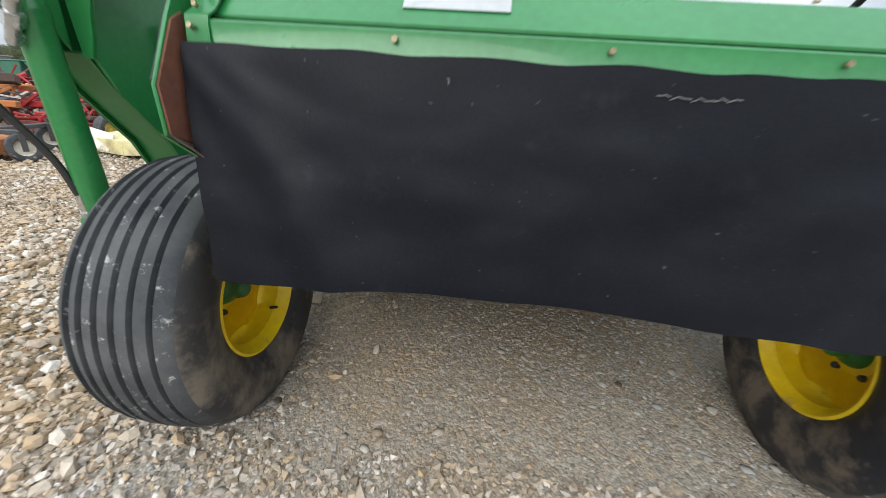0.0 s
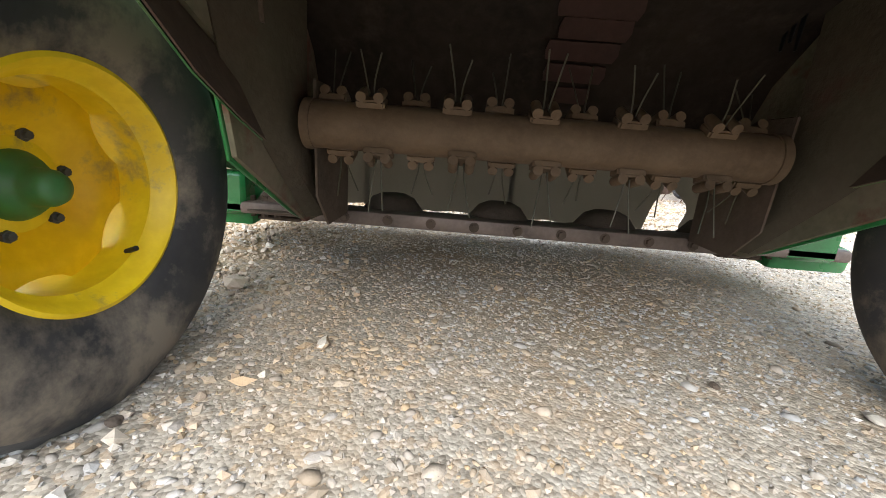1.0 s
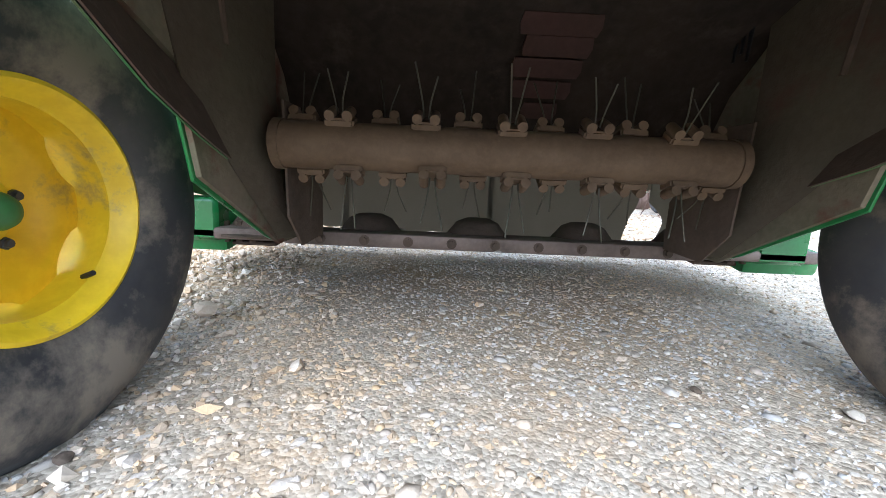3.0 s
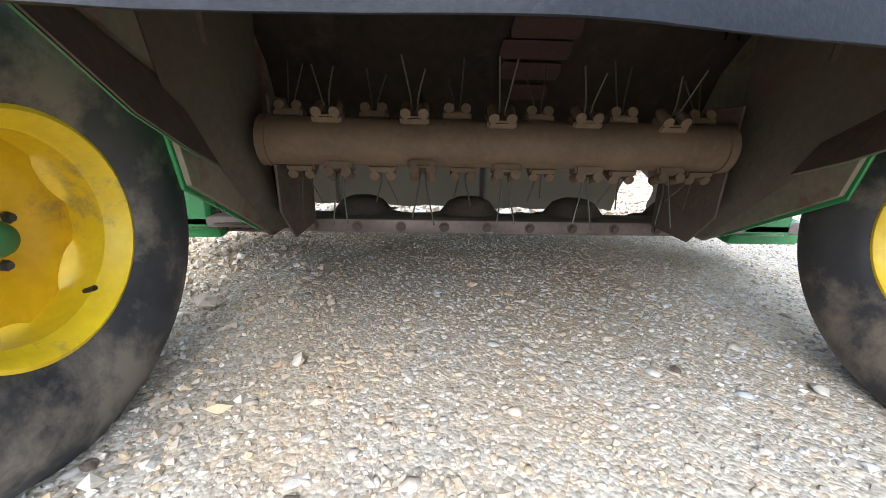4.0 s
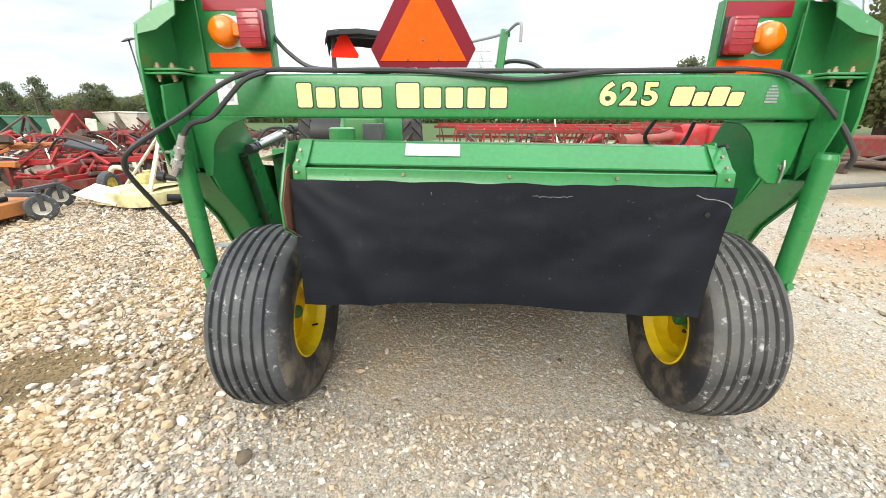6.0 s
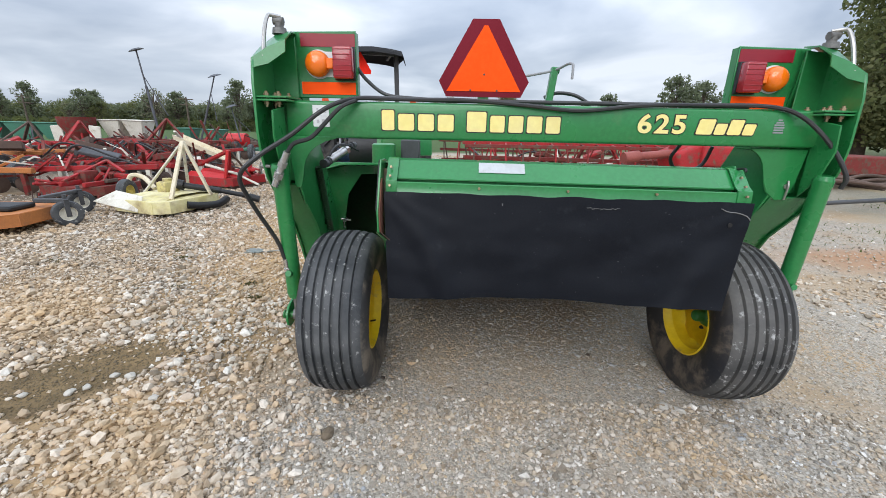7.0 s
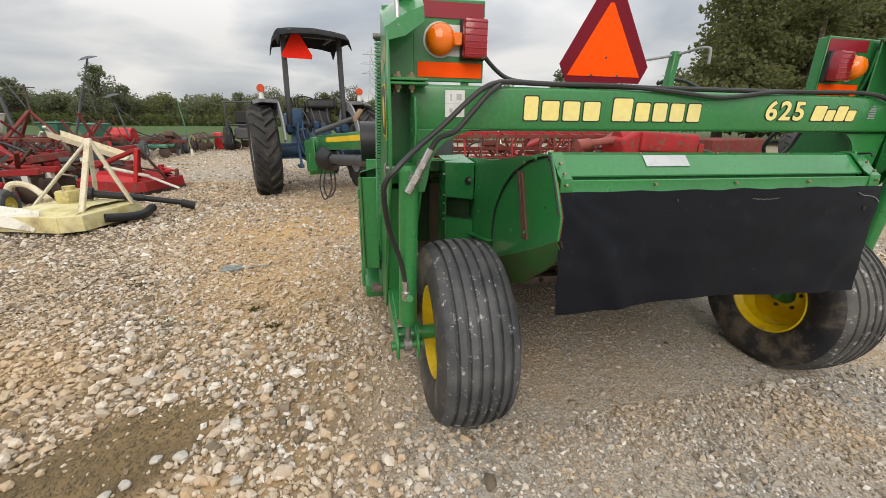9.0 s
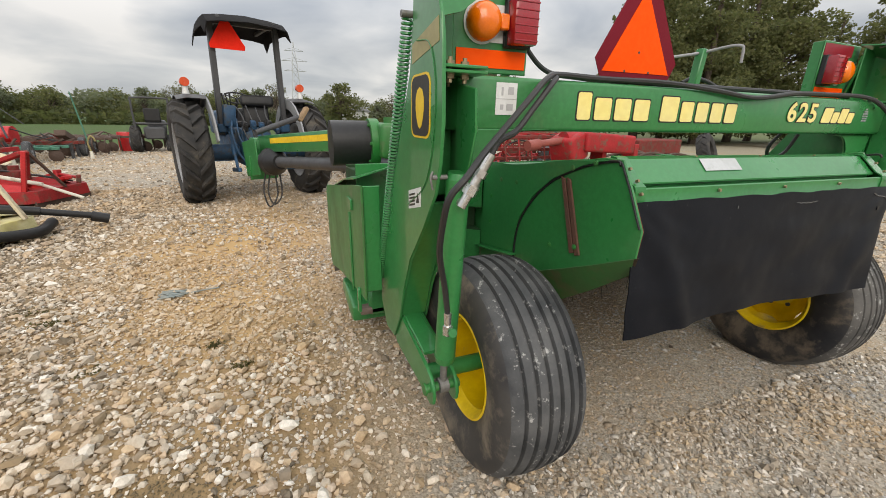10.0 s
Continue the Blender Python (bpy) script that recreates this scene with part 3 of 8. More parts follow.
def build_wheel(s):
    """s: side; the rim is the part, the tyre, hub and bolts are on it."""
    wheel_u, axle_y = (0.912, 1.350) if s < 0 else (0.925, 1.372)
    m = Matrix.Translation((s * wheel_u, axle_y, AXLE_Z)) @ pose(0, 0, 0, 0, 90 * s, 0)
    bm = bmesh.new()
    barrel = [(0.197, -0.125), (0.197, -0.117), (0.184, -0.111), (0.177, -0.095), (0.171, -0.092), (0.172, -0.06), (0.172, 0.0), (0.172, 0.05),
              (0.171, 0.092), (0.177, 0.095), (0.184, 0.111), (0.197, 0.117), (0.197, 0.125), (0.189, 0.128), (0.181, 0.121), (0.173, 0.099),
              (0.165, 0.092), (0.166, 0.05), (0.166, 0.0), (0.166, -0.06), (0.165, -0.092), (0.173, -0.099), (0.181, -0.121), (0.189, -0.128)]
    lathe(bm, barrel, m, 64)
    # dished disc with a six-sided edge that leaves narrow slots at the barrel
    n = 72
    rings = []
    for r0, h in ((0.035, 0.0), (0.070, 0.0), (0.090, -0.004), (0.106, -0.016), (0.122, -0.028), (0.140, -0.034), (0.167, -0.031)):
        ring = []
        for k in range(n):
            a = 2 * math.pi * k / n
            r = r0
            if r0 > 0.13:
                r = r0 * (1 - (0.120 if r0 > 0.15 else 0.03) * max(0.0, math.cos(6 * (a - radians(62)))) ** 0.4)
            ring.append(bm.verts.new(m @ Vector((r * math.cos(a), r * math.sin(a), h))))
        rings.append(ring)
    lathe(bm, [(0.030, -0.006), (0.071, -0.006), (0.0755, -0.004), (0.0755, 0.0035), (0.030, 0.0035)], m, 48)
    disc = []
    for a, b in zip(rings, rings[1:]):
        for k in range(n):
            disc.append(bm.faces.new((a[k], a[(k + 1) % n], b[(k + 1) % n], b[k])))
    bmesh.ops.solidify(bm, geom=disc, thickness=0.007)
    wheel = part("wheel", bm, YELLOW, mower, "yellow steel rim with scalloped disc and dried mud")

    # ribbed implement tyre
    bm = bmesh.new()
    half = [(0.188, 0.112), (0.197, 0.126), (0.222, 0.139), (0.265, 0.151), (0.307, 0.154), (0.332, 0.149), (0.348, 0.142), (0.360, 0.134), (0.367, 0.127)]
    crown = []
    grooves = [-0.096, -0.058, -0.0195, 0.0195, 0.058, 0.096]
    tread_r = lambda h: 0.392 - 0.021 * abs(h / 0.124) ** 2.4
    for g in grooves:
        crown += [(tread_r(g) - 0.0, g - 0.0080), (tread_r(g) - 0.014, g - 0.0048), (tread_r(g) - 0.014, g + 0.0048), (tread_r(g), g + 0.0080)]
    side = half + [(tread_r(0.118), 0.118)]
    inner = [(0.188, -0.100), (0.21, -0.07), (0.22, 0.0), (0.21, 0.07), (0.188, 0.100)]
    profile = [(r, -h) for r, h in side] + crown + side[::-1] + inner[::-1]
    lathe(bm, profile, m, 112)
    bmesh.ops.recalc_face_normals(bm, faces=bm.faces)
    for v in bm.verts:  # the tyre stands flattened on the gravel
        if v.co.z < 0.012:
            v.co.z = 0.004 + (v.co.z - 0.012) * 0.15
    tyre = part("tyre", bm, TYRE_SIDE if s < 0 else TYRE_DARK, wheel, "ribbed black implement tyre, dusty and scuffed", sharp=30)
    tyre.data.materials.append(TYRE if s < 0 else TYRE_WORN)
    cy, cz = axle_y - 1.6, AXLE_Z
    for p in tyre.data.polygons:
        c = p.center
        if math.hypot(c.y - cy, c.z - cz) > 0.360:
            p.material_index = 1
    bm = bmesh.new()
    lathe(bm, [(0.0, -0.082), (0.014, -0.081), (0.024, -0.076), (0.029, -0.066), (0.030, -0.042), (0.034, -0.036), (0.044, -0.030), (0.052, -0.018), (0.056, -0.010), (0.056, 0.006)], m, 32, closed=False)
    part("hub", bm, GREEN_DUSTY, wheel, "domed green wheel hub, dusty")
    for k in range(6):
        a = 2 * math.pi * (k + 0.3) / 6
        bm = bmesh.new()
        c = Vector((0.081 * math.cos(a), 0.081 * math.sin(a), 0.004))
        rod(bm, m @ c, m @ (c + Vector((0, 0, -0.014))), 0.0105, n=6)
        rod(bm, m @ c, m @ (c + Vector((0, 0, -0.020))), 0.007, n=8)
        part("lug_bolt", bm, DARK_GREY, wheel)
    bm = bmesh.new()
    rod(bm, m @ Vector((-0.127, 0.106, -0.08)), m @ Vector((-0.116, 0.096, -0.108)), 0.005, n=8)
    part("valve", bm, BLACK, wheel)
    # spindle, swing arm and lift cylinder
    bm = bmesh.new()
    rod(bm, (s * (wheel_u - 0.01), axle_y, AXLE_Z), (s * 1.19, axle_y, AXLE_Z), 0.030, n=20)
    rod(bm, (s * 1.088, axle_y, AXLE_Z), (s * 1.098, axle_y, AXLE_Z), 0.055, n=24)
    part("spindle", bm, GREEN, mower)
    bm = bmesh.new()
    outline = [(1.232, 0.350), (1.240, 0.322), (1.262, 0.306), (1.30, 0.312), (1.34, 0.318), (1.66, 0.315), (1.86, 0.40), (1.87, 0.47), (1.82, 0.52), (1.6, 0.47), (1.40, 0.44), (1.31, 0.425), (1.262, 0.412), (1.238, 0.385)]
    sheet(bm, outline, "x", s * 1.098, s * 1.110)
    sheet(bm, outline, "x", s * 1.180, s * 1.192)
    sheet(bm, [(1.36, 0.437), (1.60, 0.467), (1.60, 0.479), (1.36, 0.449)], "x", s * 1.110, s * 1.180)
    part("swing_arm", bm, GREEN, mower, "open green wheel swing arm of two plates")
    bm = bmesh.new()
    rod(bm, (s * 1.085, 1.272, 0.365), (s * 1.205, 1.272, 0.365), 0.016, n=16)
    rod(bm, (s * 1.205, 1.272, 0.365), (s * 1.211, 1.272, 0.365), 0.022, n=16)
    part("pin", bm, GREEN_DUSTY, mower)
    bm = bmesh.new()
    foot, head = Vector((s * 1.145, 1.268, 0.37)), Vector((s * 1.137, 1.205, 1.09))
    d = (head - foot).normalized()
    rod(bm, foot + d * 0.12, head - d * 0.02, 0.034, n=24)
    rod(bm, foot + d * 0.10, foot + d * 0.125, 0.030, 0.035, n=24)
    rod(bm, head - d * 0.040, head - d * 0.015, 0.0355, n=24)
    rod(bm, foot + d * 0.22, foot + d * 0.22 + Vector((0, -0.05, 0.015)), 0.014, n=10)
    cyl = part("lift_cylinder", bm, GREEN, mower, "green hydraulic lift cylinder")
    bm = bmesh.new()
    rod(bm, foot, foot + d * 0.11, 0.012, n=16)
    rod(bm, foot - Vector((0.016, 0, 0)), foot + Vector((0.016, 0, 0)), 0.026, n=20)
    part("piston_rod", bm, LOCK_STEEL, cyl, "bare steel rod and clevis")
    bm = bmesh.new()
    rod(bm, head - d * 0.016, head + d * 0.002, 0.0345, 0.030, n=24)
    part("end_cap", bm, GREEN, cyl)


def build_post(s):
    """Swept end post: outer and inner plates, front web, rear rib, light bracket on top."""
    outer = [(1.186, 1.456), (1.178, 1.40), (1.172, 1.22), (1.182, 1.12), (1.215, 1.03), (1.32, 0.905), (1.45, 0.77), (1.53, 0.62), (1.585, 0.48),
             (1.68, 0.345), (1.80, 0.33), (1.885, 0.42), (1.885, 0.56), (1.80, 0.72), (1.72, 0.86), (1.63, 1.03), (1.52, 1.21), (1.43, 1.35), (1.40, 1.48), (1.395, 1.572), (1.28, 1.536), (1.20, 1.488)]
    bm = bmesh.new()
    sheet(bm, outer, "x", s * 1.192, s * 1.202)
    post = part("post", bm, GREEN, mower, "swept green end post plate")
    # raised oval rib on the outer plate
    bm = bmesh.new()
    rib = smooth_line([(s * 1.204, 1.36, 1.43), (s * 1.204, 1.25, 1.40), (s * 1.204, 1.215, 1.25), (s * 1.204, 1.28, 1.06), (s * 1.204, 1.45, 0.96)], 5)
    tube(bm, rib, 0.0016, 6, steps=1)
    part("stiffening_rib", bm, GREEN, post)
    # inner plate: from the beam down and forward to the arm pivot
    bm = bmesh.new()
    inner = [(1.28, 1.345), (1.28, 1.16), (1.27, 1.00), (1.33, 0.90), (1.46, 0.77), (1.54, 0.62), (1.60, 0.46), (1.72, 0.345), (1.85, 0.40),
             (1.88, 0.54), (1.78, 0.78), (1.66, 1.03), (1.55, 1.20), (1.46, 1.345)]
    plate_u = 1.080 if s < 0 else 1.000
    sheet(bm, inner, "x", s * plate_u, s * (plate_u + 0.010))
    part("inner_plate", bm, GREEN, mower)
    # webs between the plates
    bm = bmesh.new()
    under = [(1.275, 1.00), (1.335, 0.915), (1.465, 0.78), (1.545, 0.63), (1.605, 0.48)]
    skin(bm, [[(s * (plate_u + 0.012), y, z), (s * 1.190, y, z)] for y, z in under], 0.008)
    front = [(1.405, 1.565), (1.41, 1.48), (1.44, 1.35), (1.52, 1.20), (1.63, 1.02), (1.73, 0.85), (1.80, 0.70)]
    skin(bm, [[(s * 1.09, y - 0.02, z), (s * 1.190, y - 0.02, z)] for y, z in front], 0.008)
    part("web", bm, GREEN, mower)
    # gusset that carries the beam's rear face down the post, with a round inner corner
    bm = bmesh.new()
    g = [(s * 0.80, BEAM_LO + 0.006)] + [(s * (0.86 + (0.195 if s < 0 else 0.10) * math.sin(a)), BEAM_LO + 0.006 - 0.13 * (1 - math.cos(a))) for a in [radians(15 * i) for i in range(1, 7)]]
    g += ([(s * 1.062, 1.03), (s * 1.072, 0.985), (s * 1.10, 0.985)] if s < 0 else [(s * 0.985, 1.02), (s * 1.03, 0.985), (s * 1.075, 0.985), (s * 1.10, 1.05)]) + [(s * 1.118, BEAM_LO), (s * 1.118, BEAM_LO + 0.006)]
    sheet(bm, g, "y", BEAM_Y - 0.004, BEAM_Y + 0.006)
    sheet(bm, [(1.15, 1.30), (1.14, 1.2), (1.18, 1.09), (1.262, 1.0), (1.262, 1.32)], "x", s * 1.116, s * 1.124)
    gus = part("gusset", bm, GREEN, mower)
    # retaining pin with a hairpin clip: on the gusset at one end, through the post plate at the other
    px, py, pz, way = (1.065, BEAM_Y, 1.045, (0, -1, 0)) if s > 0 else (-1.202, 1.205, 1.080, (-1, 0, 0))
    at, way = Vector((px, py, pz)), Vector(way)
    bm = bmesh.new()
    k = 1.0 if s > 0 else 0.6
    rod(bm, at - way * 0.03, at + way * 0.012, 0.011 * k, n=12)
    tube(bm, [at + way * 0.010 + Vector((0, 0, 0.026 * k)), at + way * 0.016, at + way * 0.013 + Vector((0, 0, -0.034 * k)), at + way * 0.010 + Vector((0, 0, -0.055 * k))], 0.005 * k, 6)
    part("hitch_pin", bm, STEEL if s > 0 else LOCK_STEEL, gus if s > 0 else post, "bare pin with hairpin clip")
    # channel back, rib with bolts, roof of the channel
    bm = bmesh.new()
    sheet(bm, [(s * 1.09, 1.60), (s * 1.196, 1.59), (s * 1.196, 1.0), (s * 1.09, 1.0)], "y", 1.372, 1.38)
    box(bm, (0.125, 0.17, 0.008), (s * 1.135, 1.270, 1.352), None, 0.002)
    box(bm, (0.125, 0.17, 0.008), (s * 1.135, 1.270, 1.340), None, 0.002)
    channel = part("channel_back", bm, GREEN, mower)
    for du, dy in ((1.165, 1.215), (1.12, 1.225), (1.17, 1.31), (1.12, 1.33)):
        bm = bmesh.new()
        rod(bm, (s * du, dy, 1.315), (s * du, dy, 1.375), 0.006, n=8)
        rod(bm, (s * du, dy, 1.357), (s * du, dy, 1.367), 0.011, n=6)
        rod(bm, (s * du, dy, 1.325), (s * du, dy, 1.336), 0.011, n=6)
        part("bolt", bm, BOLT, channel)
    bm = bmesh.new()
    grid = [[(s * 1.078, 1.225, 1.520), (s * 1.14, 1.21, 1.475), (s * 1.202, 1.187, 1.455)], [(s * 1.078, 1.235, 1.565), (s * 1.14, 1.215, 1.535), (s * 1.204, 1.20, 1.492)],
            [(s * 1.076, 1.30, 1.606), (s * 1.14, 1.29, 1.588), (s * 1.204, 1.28, 1.540)], [(s * 1.090, 1.395, 1.618), (s * 1.14, 1.395, 1.615), (s * 1.204, 1.395, 1.578)]]
    skin(bm, grid, 0.006)
    part("cap_plate", bm, GREEN, mower, "bent green cap plate over the post")
    # transport lock: bent steel handle and its seat on the cap
    bm = bmesh.new()
    rod(bm, (s * 1.125, 1.31, 1.595), (s * 1.125, 1.31, 1.618), 0.030, 0.026, n=20)
    rod(bm, (s * 1.125, 1.31, 1.612), (s * 1.125, 1.31, 1.638), 0.017, n=16)
    rod(bm, (s * 1.108, 1.31, 1.642), (s * 1.146, 1.31, 1.645), 0.016, n=16)
    lock = part("lock_seat", bm, LOCK_STEEL, mower, "grey weathered steel lock plunger")
    bm = bmesh.new()
    tube(bm, [(s * 1.115, 1.31, 1.658), (s * 1.145, 1.295, 1.661), (s * 1.157, 1.28, 1.654), (s * 1.161, 1.25, 1.60), (s * 1.161, 1.215, 1.50)], 0.0075, 8)
    part("lock_handle", bm, STEEL, lock, "bent bare-steel handle")


def build_lamps(s):
    x0, x1 = s * 0.835, s * 1.14
    bm = bmesh.new()
    sheet(bm, [(x0, 1.362), (x1, 1.362), (x1, 1.622), (x0, 1.628)], "y", 1.386, 1.394)
    for u in (0.90, 1.07):
        box(bm, (0.03, 0.008, 0.05), (s * u, 1.398, 1.365), None, 0.002)
    box(bm, (0.008, 0.05, 0.25), (s * 0.839, 1.41, 1.50), None, 0.002)
    panel = part("lamp_bracket", bm, GREEN, mower, "green lamp bracket plate")
    bm = bmesh.new()
    box(bm, (0.232, 0.002, 0.050), (s * 0.955, 1.3835, 1.591), None, 0)
    part("red_tape", bm, RED_TAPE, panel)
    bm = bmesh.new()
    box(bm, (0.234, 0.002, 0.050), (s * 0.960, 1.3835, 1.402), None, 0)
    part("orange_tape", bm, ORANGE, panel)
    bm = bmesh.new()
    sheet(bm, arc(s * 0.998, 1.497, 0.058, 0, 360, 28)[:-1], "y", 1.3815, 1.384, 0)
    box(bm, (0.085, 0.002, 0.10), (s * 0.945, 1.3834, 1.497), None, 0)
    part("lamp_backing", bm, WHITE, panel, "white backing of the lamps")
    bm = bmesh.new()
    m = Matrix.Translation((s * 0.998, 1.378, 1.497)) @ pose(0, 0, 0, 90, 0, 0)
    lathe(bm, [(0.0, 0.052), (0.022, 0.050), (0.040, 0.041), (0.049, 0.028), (0.052, 0.010), (0.052, 0.0)], m, 32, closed=False)
    box(bm, (0.03, 0.024, 0.042), (s * 0.940, 1.355, 1.497), None, 0.004)
    part("amber_lamp", bm, AMBER, panel, "domed amber warning lamp")
    bm = bmesh.new()
    box(bm, (0.082, 0.048, 0.122), (s * 0.882, 1.344, 1.499), None, 0.008, 2)
    lamp = part("tail_lamp", bm, RED_LENS, panel, "square red tail lamp")
    bm = bmesh.new()
    box(bm, (0.088, 0.022, 0.130), (s * 0.882, 1.372, 1.499), None, 0.003)
    part("lamp_housing", bm, BLACK, lamp, "black lamp housing")
    for i in range(6):
        bm = bmesh.new()
        box(bm, (0.078, 0.003, 0.004), (s * 0.882, 1.3195, 1.449 + i * 0.02), None, 0.001)
        part("lens_rib", bm, RED_LENS, lamp)


def letter_blocks(parent, x0, widths, heights, z0, gap, y, slant=0.0):
    """Plain blocks of the lettering's size: a dark edge and a cream face each."""
    x = x0
    for w, h in zip(widths, heights):
        if w:
            for mat, grow, dy, name in ((DARK_PRINT, 0.004, 0.0, "lettering_edge"), (CREAM_LETTER, 0.0, -0.0012, "lettering_block")):
                bm = bmesh.new()
                lo, hi, r = z0 - grow, z0 + h + grow, 0.005
                x1, x2 = x - grow, x + w + grow
                o = [(x1 + r, lo), (x2 - r, lo), (x2, lo + r), (x2, hi - r), (x2 - r, hi), (x1 + r, hi), (x1, hi - r), (x1, lo + r)]
                sheet(bm, [(px + slant * (pz - z0), pz) for px, pz in o], "y", y + dy, y + dy + 0.0015, 0)
                part(name, bm, mat, parent)
        x += (w or 0.022) + gap


def text_mesh(body, height, grow):
    cu = bpy.data.curves.new("digits", "FONT")
    cu.body, cu.size, cu.offset, cu.extrude, cu.space_character = body, height / 0.69, grow, 0.0006, 1.12
    tmp = bpy.data.objects.new("digits", cu)
    scene.collection.objects.link(tmp)
    bpy.context.view_layer.update()
    me = bpy.data.meshes.new_from_object(tmp.evaluated_get(bpy.context.evaluated_depsgraph_get()))
    bpy.data.objects.remove(tmp)
    return me


def build_beam():
    bm = bmesh.new()
    box(bm, (2.236, 0.16, BEAM_HI - BEAM_LO), (0, BEAM_Y + 0.08, (BEAM_HI + BEAM_LO) / 2), None, 0.012, 3)
    beam = part("beam", bm, GREEN, mower, "green box-section cross beam")
    y = BEAM_Y - 0.0015
    # maker's lettering as plain blocks, cream on a dark edge
    w1 = [0.052, 0.066, 0.066, 0.066, None, 0.080, 0.060, 0.060, 0.062, 0.058]
    h1 = [0.080, 0.066, 0.066, 0.066, 0, 0.080, 0.066, 0.066, 0.066, 0.066]
    letter_blocks(beam, -0.098 - CX, w1, h1, 1.234, 0.0165, y)
    letter_blocks(beam, 1.200 - CX, [0.066, 0.046, 0.055, 0.046], [0.060, 0.044, 0.060, 0.044], 1.243, 0.0075, y, 0.2)
    for k, digit in enumerate("625"):
        for mat, grow, dy, name in ((DARK_PRINT, 0.0062, 0.0, "digit_edge"), (CREAM_LETTER, 0.0026, -0.0016, "digit")):
            me = text_mesh(digit, 0.070, grow)
            me.transform(pose(0.958 + 0.071 * k - CX, y + dy - 1.6, 1.246, 90, 0, 0) @ Matrix.Diagonal((1.18, 1, 1, 1)))
            me.materials.append(mat)
            ob = new(name, me)
            ob.parent = beam
    # labels
    bm = bmesh.new()
    box(bm, (0.068, 0.0015, 0.086), (-0.352 - CX, y, 1.285), None, 0)
    lab = part("safety_label", bm, WHITE, beam, "white safety label with grey drawings")
    bm = bmesh.new()
    for dx, dz, w, h in ((-0.014, 0.020, 0.006, 0.022), (0.014, 0.022, 0.018, 0.020), (-0.014, -0.022, 0.01, 0.014), (0.012, -0.022, 0.020, 0.018), (0, 0, 0.066, 0.0012)):
        box(bm, (w, 0.001, h), (-0.352 - CX + dx, y - 0.0012, 1.285 + dz), None, 0)
    part("label_print", bm, PRINT, lab)
    bm = bmesh.new()
    for i, w in enumerate((0.018, 0.03, 0.04, 0.042, 0.038, 0.042)):
        box(bm, (w, 0.001, 0.006), (1.535 - CX, y, 1.305 - i * 0.0098), None, 0)
    part("serial_print", bm, GREY_PAINT, beam)


def build_emblem():
    c = Vector((0.333 - CX, 1.478, 0))
    zb, h, w, cut = 1.385, 0.318, 0.406, 0.075
    bm = bmesh.new()
    o = [(c.x - w / 2 + 0.033, zb), (c.x + w / 2 - 0.033, zb), (c.x + w / 2, zb + 0.066), (c.x + 0.058, zb + h), (c.x - 0.058, zb + h), (c.x - w / 2, zb + 0.066)]
    sheet(bm, o, "y", c.y, c.y + 0.003, 0)
    em = part("warning_triangle", bm, DARK_RED, mower, "slow-vehicle triangle, orange with dark red border")
    bm = bmesh.new()
    sheet(bm, [(c.x - 0.168, zb + 0.024), (c.x + 0.168, zb + 0.024), (c.x + 0.008, zb + h - 0.026), (c.x - 0.008, zb + h - 0.026)], "y", c.y - 0.002, c.y - 0.0005, 0)
    part("orange_centre", bm, ORANGE, em)
    for dx, dz in ((0, 0.095), (-0.06, 0.028), (0.06, 0.028)):
        bm = bmesh.new()
        rod(bm, (c.x + dx, c.y - 0.0035, zb + dz), (c.x + dx, c.y, zb + dz), 0.0045, n=8)
        part("bolt", bm, DARK_GREY, em)
    bm = bmesh.new()
    box(bm, (0.05, 0.006, 0.22), (c.x, c.y + 0.008, 1.42))
    box(bm, (0.05, 0.08, 0.006), (c.x, c.y - 0.03, 1.349))
    part("emblem_bracket", bm, GREEN, em)


